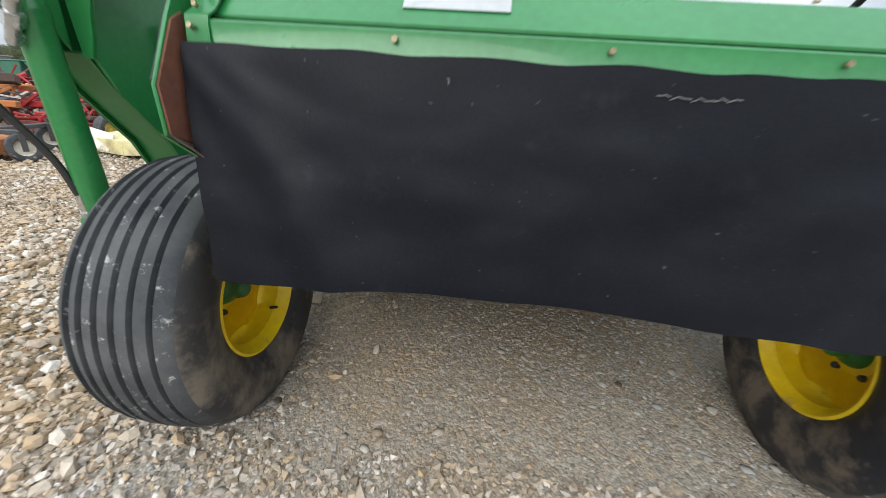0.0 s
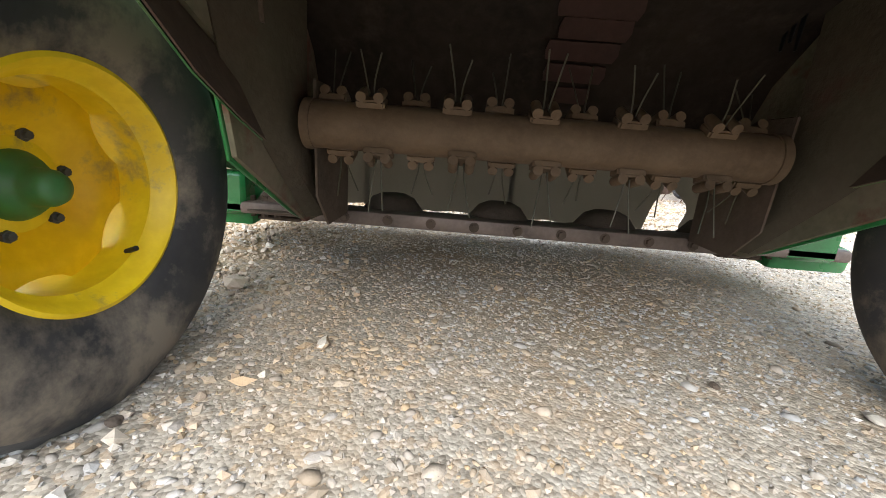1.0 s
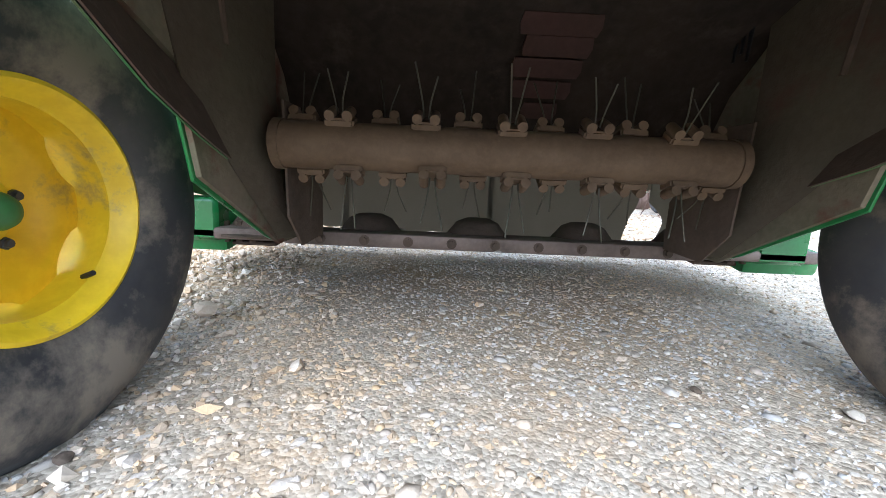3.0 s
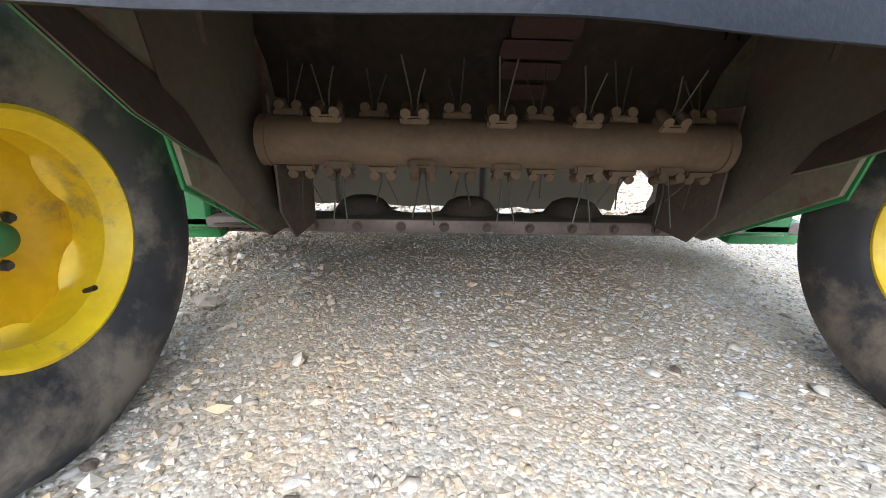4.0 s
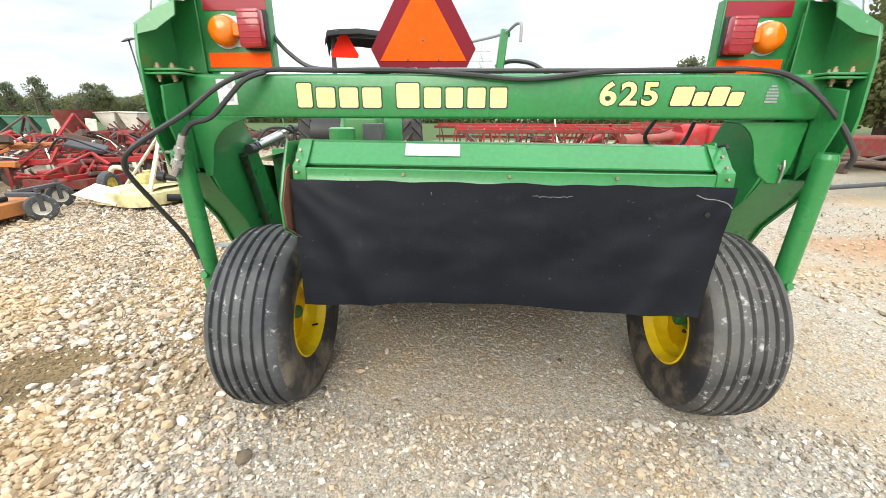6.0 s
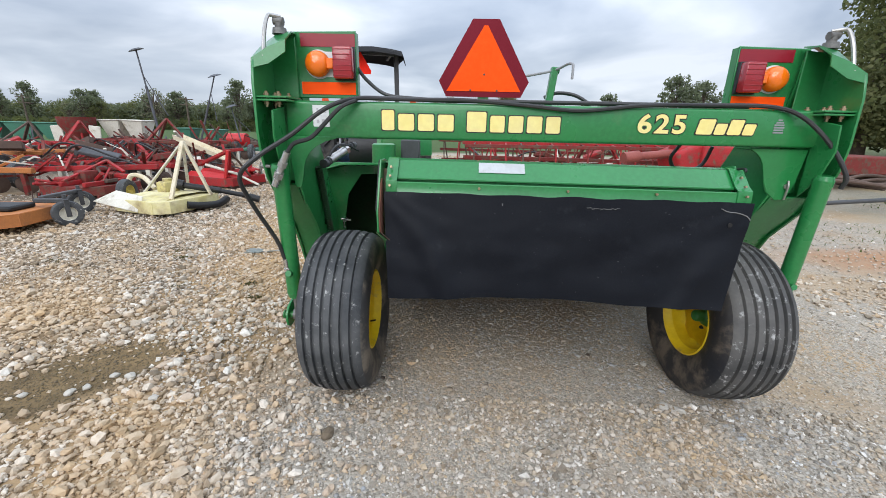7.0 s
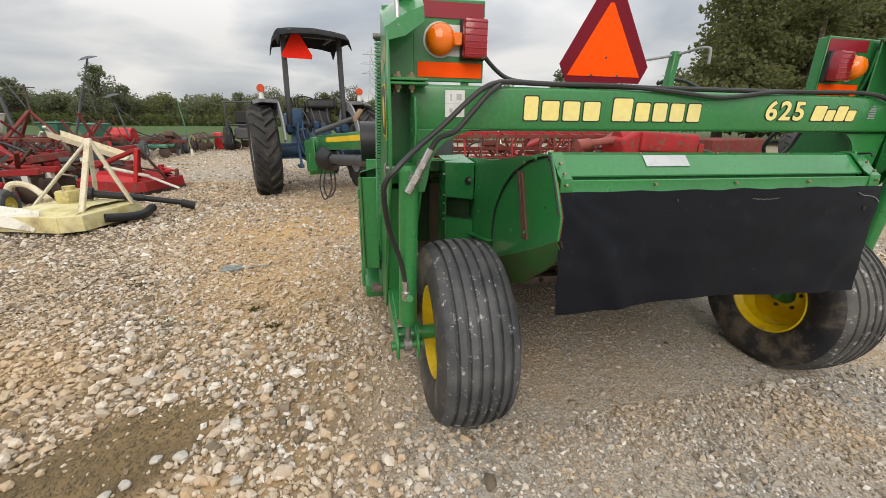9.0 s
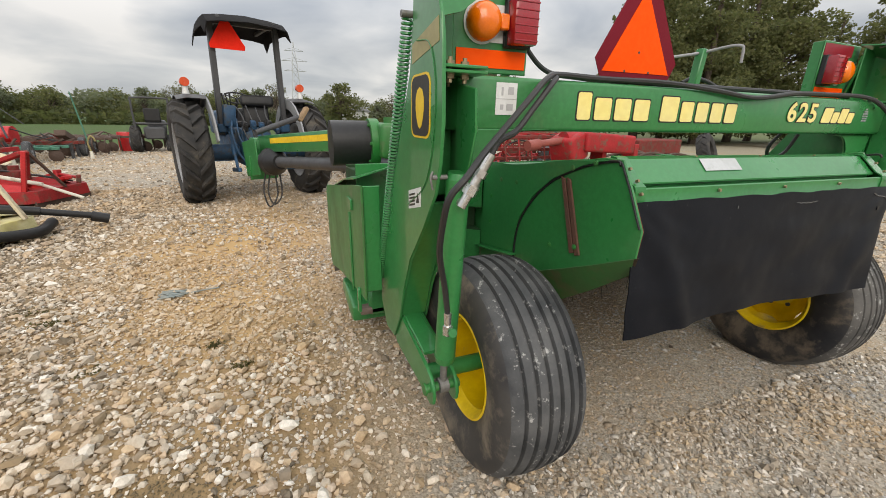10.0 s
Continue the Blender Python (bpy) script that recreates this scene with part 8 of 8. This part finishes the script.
def build_trees():
    rnd = random.Random(31)
    # far tree line beyond the field
    kinds = [make_tree("tree", "broadleaf tree in a hedgerow, green turning olive", 6.2, 2.4, 41, 2600, 0.125, LEAF_HAZY),
             make_tree("tree", "broadleaf tree in a hedgerow, olive-yellow foliage", 5.4, 2.6, 42, 2600, 0.125, LEAF_OLIVE),
             make_tree("tree", "tall dark green broadleaf tree", 7.6, 2.0, 43, 2600, 0.125, LEAF_HAZY, "tall"),
             make_tree("tree", "low dark green bushy tree", 4.3, 2.7, 44, 2600, 0.125, LEAF_CEDAR, "tall"),
             make_tree("tree", "thin pale half-bare tree", 6.6, 2.2, 45, 1100, 0.10, LEAF_PALE)]
    spots = []
    x = -92.0
    while x < 20:
        y = 62 + rnd.uniform(-3, 10)
        k = rnd.choice((0, 0, 1, 3, 3, 2, 3, 4))
        s = rnd.uniform(0.55, 0.92)
        spots.append((k, x, y, s))
        x += rnd.uniform(1.4, 2.4)
    spots += [(3, x0, 70 + 3 * math.sin(x0), 0.95) for x0 in range(-96, 74, 4)]
    spots += [(1, 7.8, 60, 1.1), (4, -42.0, 58, 0.95), (2, -28.9, 56, 0.90), (0, 31.5, 60, 1.45), (0, 36.0, 61, 1.35), (4, 39.5, 60, 1.3), (4, 44, 62, 1.2), (0, 24.5, 66, 1.1), (3, 28, 64, 0.9), (4, 52, 62, 1.15), (0, 60, 62, 1.3), (1, 68, 60, 1.3)]
    used = set()
    for k, px, py, s in spots:
        m = pose(px, py, 0, 0, 0, rnd.uniform(0, 360))
        if k not in used:
            ob = kinds[k]
            ob.matrix_basis = m
            used.add(k)
        else:
            ob = copy_thing(kinds[k], m)
        ob.scale = (s, s, s)
    # big cedars and oaks at the yard's edge
    big = [make_tree("cedar", "tall shaggy cedar at the yard's edge", 12.5, 3.6, 51, 24000, 0.10, LEAF_CEDAR, "cedar"),
           make_tree("oak", "large olive-green oak at the yard's edge", 11.0, 4.6, 52, 17000, 0.12, LEAF_OLIVE)]
    for ob, at, rz in ((big[0], (20.6, 20.5), 10), (big[1], (26.5, 23.5), 60)):
        ob.matrix_basis = pose(*at, 0, 0, 0, rz)
    for k, px, py, rz, s in ((0, 24.2, 19.0, 140, 0.92), (0, 30.5, 21.0, 220, 1.0), (1, 34.5, 22.0, 200, 1.0), (0, 38.5, 17.0, 80, 0.9), (1, 33.0, 12.5, 20, 0.8), (0, 27.0, 14.0, 300, 0.55)):
        ob = copy_thing(big[k], pose(px, py, 0, 0, 0, rz))
        ob.scale = (s, s, s)


def build_hedge():
    rng = np.random.default_rng(8)
    n = 9000
    c = np.stack([rng.uniform(-100, 80, n), rng.uniform(57, 60, n), rng.random(n) ** 1.5 * 1.3], 1)
    a = rng.normal(size=(n, 3)) * 0.20
    b = rng.normal(size=(n, 3)) * 0.16
    verts = np.stack([c - a, c - b, c + a, c + b], 1).reshape(-1, 3)
    ob = new("hedge", mesh_arrays("hedge", verts, np.arange(n * 4).reshape(-1, 4), LEAF_HEDGE))
    tagged(ob, "low olive hedge and weeds along the field", "hedge", kind="stuff")
    n = 9000
    c = np.stack([rng.uniform(4.2, 16, n), rng.uniform(2, 18, n), rng.random(n) * 0.03], 1)
    keep = np.array([noise.noise((p[0] * 0.5, p[1] * 0.5, 3.0)) > 0.12 for p in c])
    c = c[keep]
    n = len(c)
    side = rng.normal(size=(n, 3)) * 0.004
    lean = np.stack([rng.normal(size=n) * 0.02, rng.normal(size=n) * 0.02, 0.02 + 0.03 * rng.random(n)], 1)
    verts = np.stack([c - side, c + side, c + lean], 1).reshape(-1, 3)
    ob = new("grass", mesh_arrays("grass", verts, np.arange(n * 3).reshape(-1, 3), GRASS_BLADE))
    tagged(ob, "short sparse grass at the yard's edge", "grass", kind="stuff")


def build_pylon():
    t = thing("pylon", (7.0, 150, 0), "grey lattice power pylon far away", "pylon")
    H, w = 24.0, 2.6
    bm = bmesh.new()
    lv = [(0, w), (7, w * 0.62), (13, w * 0.38), (18, w * 0.27), (24, 0.12)]
    for sx in (-1, 1):
        for sy in (-1, 1):
            for (z0, a), (z1, b) in zip(lv, lv[1:]):
                rod(bm, (sx * a, sy * a, z0), (sx * b, sy * b, z1), 0.10, n=4)
    for (z0, a), (z1, b) in zip(lv, lv[1:]):
        for k in range(2):
            za, zb = z0 + (z1 - z0) * k / 2, z0 + (z1 - z0) * (k + 1) / 2
            wa, wb = a + (b - a) * k / 2, a + (b - a) * (k + 1) / 2
            for s in (-1, 1):
                rod(bm, (-wa, s * wa, za), (wb, s * wb, zb), 0.06, n=4)
                rod(bm, (wa, s * wa, za), (-wb, s * wb, zb), 0.06, n=4)
    part("lattice_mast", bm, GALV, t)
    for z, r in ((15.5, 3.4), (18.5, 4.0), (21.5, 3.0)):
        bm = bmesh.new()
        rod(bm, (-r, 0, z), (r, 0, z), 0.10, n=4)
        rod(bm, (-r, 0, z), (0, 0, z + 1.0), 0.06, n=4)
        rod(bm, (r, 0, z), (0, 0, z + 1.0), 0.06, n=4)
        part("cross_arm", bm, GALV, t)


def build_utility_pole(x, y, h):
    t = thing("utility_pole", (x, y, 0), "weathered wooden utility pole with crossarms", "pole", "utility poles")
    bm = bmesh.new()
    rod(bm, (0, 0, 0), (0.1, 0, h), 0.14, 0.10, n=8)
    part("pole", bm, BARK, t)
    for dz in (0.3, 1.0):
        bm = bmesh.new()
        box(bm, (1.9, 0.10, 0.12), (0.08, 0, h - dz), (0, 3, 0), 0)
        part("crossarm", bm, BARK, t)


def build_far_house():
    t = thing("house", (10.6, 66.0, 0), "small white farm building among trees", "house")
    bm = bmesh.new()
    box(bm, (4.2, 3.0, 2.2), (0, 0, 1.1), None, 0)
    part("wall", bm, WHITE, t)
    bm = bmesh.new()
    sheet(bm, [(-2.4, 2.2), (2.4, 2.2), (0, 3.3)], "y", -1.7, 1.7, 0)
    part("roof", bm, GREY_PAINT, t)
    bm = bmesh.new()
    box(bm, (0.8, 0.06, 0.9), (-0.9, -1.52, 1.2), None, 0)
    part("window", bm, DARK_GREY, t)


def build_track_string():
    ob = thing("twine", (-1.66, 3.30, 0), "tangle of blue plastic twine on gravel", "twine")
    rnd = random.Random(5)
    bm = bmesh.new()
    for k in range(5):
        pts = [(-0.09 + rnd.uniform(-0.09, 0.09), rnd.uniform(-0.06, 0.06), 0.016 + 0.014 * rnd.random()) for _ in range(7)]
        tube(bm, pts, 0.0045, 5, 4)
    tube(bm, [(-0.08, 0.0, 0.02), (0.02, -0.02, 0.024), (0.10, 0.015, 0.02), (0.19, 0.03, 0.018)], 0.006, 5, 4)
    part("strand", bm, TWINE, ob)


def build_woods():
    """Unbroken thicket behind the single trees."""
    rng = np.random.default_rng(12)
    n = 50000
    x, y = rng.uniform(-105, 85, n), rng.uniform(64, 76, n)
    top = np.array([3.3 + 1.3 * noise.noise((a * 0.16, b * 0.05, 0)) + 0.8 * noise.noise((a * 0.6, b * 0.2, 5)) for a, b in zip(x, y)])
    top *= np.where(x > 12, 0.62, 1.0)
    c = np.stack([x, y, top * rng.random(n) ** 0.55], 1)
    a = rng.normal(size=(n, 3)) * 0.14
    b = rng.normal(size=(n, 3)) * 0.11
    verts = np.stack([c - a, c - b, c + a, c + b], 1).reshape(-1, 3)
    ob = new("woods", mesh_arrays("woods", verts, np.arange(n * 4).reshape(-1, 4), LEAF_HAZY))
    tagged(ob, "thicket of olive and green trees beyond the field", "woods", kind="stuff")


def build_moss():
    rng = np.random.default_rng(21)
    spots = ((-2.53, 3.32, 0.10), (-2.35, 3.09, 0.08), (-1.95, 2.42, 0.06), (-1.40, 2.48, 0.05), (-1.25, 2.22, 0.05), (-3.0, 3.6, 0.12), (-3.4, 2.9, 0.09))
    c = np.concatenate([np.stack([rng.normal(x, r * 0.6, 80), rng.normal(y, r * 0.4, 80), rng.random(80) * 0.012], 1) for x, y, r in spots])
    n = len(c)
    side = rng.normal(size=(n, 3)) * 0.004
    lean = np.stack([rng.normal(size=n) * 0.012, rng.normal(size=n) * 0.012, 0.005 + 0.010 * rng.random(n)], 1)
    verts = np.stack([c - side, c + side, c + lean], 1).reshape(-1, 3)
    ob = new("moss", mesh_arrays("moss", verts, np.arange(n * 3).reshape(-1, 3), MOSS))
    tagged(ob, "small tufts of weeds and moss between stones", "weeds", kind="stuff")


def build_dead_grass():
    """Flattened dull stalks in the mud hollow."""
    rng = np.random.default_rng(21)
    n = 1500
    r, a = rng.random(n) ** 0.5, rng.uniform(0, 2 * math.pi, n)
    u, w = 0.50 * r * np.cos(a), 0.24 * r * np.sin(a)
    c, s = math.cos(radians(48)), math.sin(radians(48))
    root = np.stack([-1.71 + u * c - w * s, 1.19 + u * s + w * c, np.full(n, -0.012)], 1)
    turn, length = rng.uniform(0, 2 * math.pi, n), rng.uniform(0.012, 0.045, n)
    way = np.stack([np.cos(turn), np.sin(turn), rng.uniform(0.25, 0.8, n)], 1) * length[:, None]
    side = np.stack([-np.sin(turn), np.cos(turn), np.zeros(n)], 1) * 0.0016
    verts = np.stack([root - side, root + side, root + way], 1).reshape(-1, 3)
    ob = new("dead_grass", mesh_arrays("dead_grass", verts, np.arange(n * 3).reshape(-1, 3), DEAD_GRASS))
    tagged(ob, "flattened dull brown grass stalks in damp mud", "grass", kind="stuff")


DEAD_GRASS = leaf_material("dead_grass", (0.10, 0.078, 0.035), (0.17, 0.13, 0.065))
build_dead_grass()
build_moss()
build_trees()
build_woods()
build_hedge()
build_pylon()
build_utility_pole(-35.4, 55, 4.3)
build_utility_pole(-57.6, 55, 4.2)
build_far_house()
build_track_string()

# ---- loose gravel ----
def ico_base():
    p = (1 + 5 ** 0.5) / 2
    v = np.array([(-1, p, 0), (1, p, 0), (-1, -p, 0), (1, -p, 0), (0, -1, p), (0, 1, p), (0, -1, -p), (0, 1, -p), (p, 0, -1), (p, 0, 1), (-p, 0, -1), (-p, 0, 1)], float)
    f = np.array([(0, 11, 5), (0, 5, 1), (0, 1, 7), (0, 7, 10), (0, 10, 11), (1, 5, 9), (5, 11, 4), (11, 10, 2), (10, 7, 6), (7, 1, 8),
                  (3, 9, 4), (3, 4, 2), (3, 2, 6), (3, 6, 8), (3, 8, 9), (4, 9, 5), (2, 4, 11), (6, 2, 10), (8, 6, 7), (9, 8, 1)])
    return v / np.linalg.norm(v[0]), f


def octa_base():
    v = np.array([(1, 0, 0), (-1, 0, 0), (0, 1, 0), (0, -1, 0), (0, 0, 1), (0, 0, -1)], float)
    f = np.array([(0, 2, 4), (2, 1, 4), (1, 3, 4), (3, 0, 4), (2, 0, 5), (1, 2, 5), (3, 1, 5), (0, 3, 5)])
    return v, f


def scatter(name, label, xy, radius, material, base, seed, sink=0.35, smooth=False, flat=(0.5, 0.95), rough=0.26, tip=0.28):
    """Many broken stones as one mesh: each a jittered, flattened, turned solid half bedded in the ground."""
    rng = np.random.default_rng(seed)
    bv, bf = base
    n, k = len(xy), len(bv)
    v = np.repeat(bv[None], n, 0) * (1 + rng.uniform(-rough, rough, (n, k, 1)))
    v += rng.normal(scale=rough * 0.27, size=v.shape)
    stretch = np.stack([rng.uniform(0.85, 1.45, n), rng.uniform(0.65, 1.0, n), rng.uniform(*flat, n)], 1)
    turn = np.linalg.qr(rng.normal(size=(n, 3, 3)))[0]
    v = np.einsum("nij,nkj->nki", turn, v)
    v *= stretch[:, None, :] * radius[:, None, None]
    tilt = rng.normal(scale=tip, size=n)
    c, s = np.cos(tilt)[:, None], np.sin(tilt)[:, None]
    y, z = v[:, :, 1] * c - v[:, :, 2] * s, v[:, :, 1] * s + v[:, :, 2] * c
    a = rng.uniform(0, 2 * math.pi, n)
    c, s = np.cos(a)[:, None], np.sin(a)[:, None]
    x, y = v[:, :, 0] * c - y * s, v[:, :, 0] * s + y * c
    up = radius * stretch[:, 2] * (1 - sink) * rng.uniform(0.3, 1.1, n)
    out = np.stack([x + xy[:, 0:1], y + xy[:, 1:2], z + up[:, None]], 2).reshape(-1, 3)
    faces = (bf[None] + (np.arange(n) * k)[:, None, None]).reshape(-1, 3)
    ob = new(name, mesh_arrays(name, out, faces, material, smooth))
    return tagged(ob, label, "gravel", kind="stuff")


def build_gravel():
    rng = np.random.default_rng(77)

    def field(n, x0, x1, y0, y1, power):
        """Points thinner with distance."""
        f = rng.random(n) ** power
        return np.stack([rng.uniform(x0, x1, n), y0 + (y1 - y0) * f], 1)

    def patch(p, scale, z):
        return np.array([noise.noise((a * scale, b * scale, z)) for a, b in p])

    def mud(p):
        """Distance from the middle of the mud hollow, 1 at its rim."""
        c, s = math.cos(radians(48)), math.sin(radians(48))
        x, y = p[:, 0] + 1.71, p[:, 1] - 1.19
        return np.hypot((x * c + y * s) / 0.56, (y * c - x * s) / 0.29) + 0.35 * patch(p, 3.0, 2.0)

    # coarse limestone on the open yard
    p = field(84000, -6.0, 0.6, -0.3, 8.5, 1.75)
    edge = p[:, 0] + 0.30 + 0.35 * patch(p, 0.9, 1.0) + 0.22 * (p[:, 1] > 1.25) * (p[:, 1] < 3.1)
    keep = rng.random(len(p)) < np.clip(-edge / 0.9 + 0.25, 0.0, 1)
    track = np.exp(-(((p[:, 0] + 1.35) / 0.85) ** 2 + ((p[:, 1] - 4.6) / 2.2) ** 2))
    keep &= rng.random(len(p)) > 0.92 * track * (0.7 + 0.6 * patch(p, 1.6, 9.0))
    keep &= rng.random(len(p)) > 0.45 * np.clip(patch(p, 0.8, 6.0) * 3.0 - 0.45, 0, 1)
    keep &= rng.random(len(p)) < np.clip((mud(p) - 0.70) / 0.5, 0.03, 1)
    p = p[keep]
    r = np.clip(rng.lognormal(math.log(0.0102), 0.42, len(p)), 0.005, 0.027) * (1 + 0.08 * np.minimum(p[:, 1], 5))
    r = np.minimum(r, 0.045)
    close = p[:, 1] < 2.3
    scatter("gravel", "coarse tan and white limestone gravel", p[close], r[close], STONE_WARM, ico_base(), 1, 0.12)
    scatter("gravel", "coarse tan limestone gravel towards the tractor", p[~close], r[~close], STONE_WARM, octa_base(), 9, 0.14)
    # chips that fill the gaps between them
    p = np.concatenate([field(46000, -4.2, 0.3, -0.3, 4.2, 1.25), field(9000, -6.0, -0.2, 3.5, 8.5, 1.0)])
    keep = rng.random(len(p)) < np.clip(-(p[:, 0] + 0.15 + 0.35 * patch(p, 0.9, 1.0)) / 0.7 + 0.4, 0.0, 1)
    keep &= rng.random(len(p)) < np.clip((mud(p) - 0.62) / 0.5, 0.06, 1)
    p = p[keep]
    r = np.clip(rng.lognormal(math.log(0.0072), 0.35, len(p)), 0.004, 0.016) * (1 + 0.06 * np.minimum(p[:, 1], 5))
    scatter("gravel", "small tan limestone chips between larger stones", p, r, STONE_WARM, octa_base(), 6, 0.35)
    # crumbs and small clods in the mud hollow
    p = field(16000, -2.3, -1.1, 0.5, 1.9, 1.0)
    p = p[mud(p) < 0.75 + 0.45 * rng.random(len(p))]
    r = np.clip(rng.lognormal(math.log(0.0030), 0.45, len(p)), 0.0015, 0.009)
    scatter("mud", "dark brown crumbs of damp mud", p, r, MUD, ico_base(), 17, 0.7, True, (0.4, 0.8))
    # finer crushed stone under and behind the machine: fines, flat bedded pebbles, a few larger ones
    def under(n, x0, x1, y0, y1, power=1.0):
        p = field(n, x0, x1, y0, y1, power)
        fringe = 0.35 * patch(p, 1.2, 4.0)
        return p[rng.random(len(p)) < np.clip((p[:, 0] + 0.55 + fringe) / 0.4, 0, 1)]

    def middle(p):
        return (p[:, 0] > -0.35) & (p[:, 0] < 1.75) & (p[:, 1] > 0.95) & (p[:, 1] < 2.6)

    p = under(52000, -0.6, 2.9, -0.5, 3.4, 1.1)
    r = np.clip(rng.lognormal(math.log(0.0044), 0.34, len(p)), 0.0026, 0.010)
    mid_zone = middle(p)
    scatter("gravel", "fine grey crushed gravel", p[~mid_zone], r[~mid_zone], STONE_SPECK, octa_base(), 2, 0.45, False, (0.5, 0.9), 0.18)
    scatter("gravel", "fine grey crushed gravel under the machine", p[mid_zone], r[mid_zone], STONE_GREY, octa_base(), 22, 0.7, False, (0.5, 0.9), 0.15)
    p = under(17000, -0.7, 3.0, -0.5, 3.2)
    keep = rng.random(len(p)) < np.clip(0.75 + 1.1 * patch(p, 1.4, 3.0) - 0.22 * (p[:, 0] - 0.4), 0.15, 1)
    p = p[keep]
    r = np.clip(rng.lognormal(math.log(0.0075), 0.36, len(p)), 0.005, 0.021)
    half = len(p) // 2
    scatter("gravel", "worn grey, white and tan pebbles bedded in fine gravel", p[:half], r[:half], STONE_GREY, ico_base(), 3, 0.88, True, (0.32, 0.55), 0.16, 0.12)
    scatter("gravel", "broken grey, white and tan chips bedded in fine gravel", p[half:], r[half:], STONE_GREY, ico_base(), 33, 0.88, False, (0.32, 0.55), 0.20, 0.14)
    # loose chips where the fine gravel meets the open yard
    p = field(30000, -0.9, 2.4, 1.15, -0.4, 0.95)
    keep = rng.random(len(p)) < np.clip(0.66 + 1.5 * patch(p, 2.2, 7.0), 0.2, 1)
    p = p[keep]
    r = np.clip(rng.lognormal(math.log(0.0074), 0.40, len(p)), 0.0040, 0.019)
    scatter("gravel", "mixed grey and tan chips on fine gravel", p, r, STONE_SPECK, octa_base(), 14, 0.3)
    # the yard behind, thinner
    p = np.concatenate([field(7000, -6.5, 5.5, -0.3, -5.0, 1.2), field(12000, -5.5, -0.2, -0.25, -2.6, 1.6), field(6000, 3.0, 7.5, -1.0, 3.0, 1.0), field(6000, -9.0, -5.8, -0.5, 6.0, 1.0)])
    r = np.clip(rng.lognormal(math.log(0.014), 0.4, len(p)), 0.006, 0.035)
    scatter("gravel", "tan limestone gravel of the open yard", p, r, STONE_WARM, octa_base(), 8)
    # finer pale gravel beside the machine
    p = field(13000, 2.3, 6.8, 0.0, 7.0, 1.2)
    r = np.clip(rng.lognormal(math.log(0.0085), 0.42, len(p)), 0.005, 0.024)
    scatter("gravel", "pale fine gravel beside the machine", p, r, STONE_SPECK, octa_base(), 41, 0.6, False, (0.4, 0.7))
    # yard past the machine
    p = np.concatenate([field(15000, -8.0, 3.5, 7.8, 17.5, 1.3), field(5000, -0.6, 3.2, 3.5, 8.0, 1.2)])
    r = np.clip(rng.lognormal(math.log(0.017), 0.45, len(p)), 0.006, 0.05)
    scatter("gravel", "mixed tan and grey gravel", p, r, STONE_WARM, octa_base(), 4)


def build_marked_stones():
    rnd = random.Random(9)
    for x, y, r, mat in ((1.293, 1.11, 0.024, WHITE), (1.225, 1.13, 0.025, WHITE), (1.297, 1.49, 0.022, WHITE), (0.58, 2.12, 0.018, STONE_WARM),
                         (0.104, 1.95, 0.016, STONE_WARM), (0.11, 1.606, 0.022, STONE_WARM), (-1.49, 1.24, 0.022, WHITE), (-1.40, 1.23, 0.028, WHITE),
                         (-1.55, 1.14, 0.022, WHITE), (-1.59, 1.10, 0.024, WHITE), (-1.79, 1.07, 0.022, WHITE), (-1.17, 1.08, 0.026, WHITE), (-1.02, 1.08, 0.034, STONE_WARM)):
        bm = bmesh.new()
        bmesh.ops.create_icosphere(bm, subdivisions=2, radius=r)
        off = rnd.uniform(0, 20)
        for k in range(9):  # broken faces
            cut = Vector((rnd.gauss(0, 1), rnd.gauss(0, 1), rnd.gauss(0, 0.8))).normalized()
            lim = r * rnd.uniform(0.55, 0.85)
            for v in bm.verts:
                d = v.co.dot(cut)
                if d > lim:
                    v.co -= cut * (d - lim)
        for v in bm.verts:
            v.co *= 1 + 0.15 * noise.noise(v.co / r * 0.9 + Vector((off, 0, 0)))
            v.co.z *= 0.62
            v.co.x *= 1.25
        ob = link_mesh("stone", bm, STONE_PALE if mat is WHITE else mat, sharp=20)
        ob.matrix_basis = pose(x, y, r * 0.38, 0, 0, rnd.uniform(0, 360))
        tagged(ob, "pale limestone lump lying on gravel", "stone", "loose stones")
    for x, y in ((1.014, 1.567), (-0.129, 1.29)):
        bm = bmesh.new()
        bmesh.ops.create_icosphere(bm, subdivisions=2, radius=0.012)
        for v in bm.verts:
            v.co *= 1 + 0.4 * noise.noise(v.co * 90)
            v.co.z *= 0.6
        ob = link_mesh("clod", bm, BARK)
        ob.matrix_basis = pose(x, y, 0.008)
        tagged(ob, "dark clod of earth on gravel", "clod", "earth clods")


STONE_PALE = surface("pale_limestone", (0.47, 0.44, 0.39), (0.34, 0.31, 0.26), rough=0.8, grain=120, patch=30, bump=0.4)
build_gravel()
build_marked_stones()
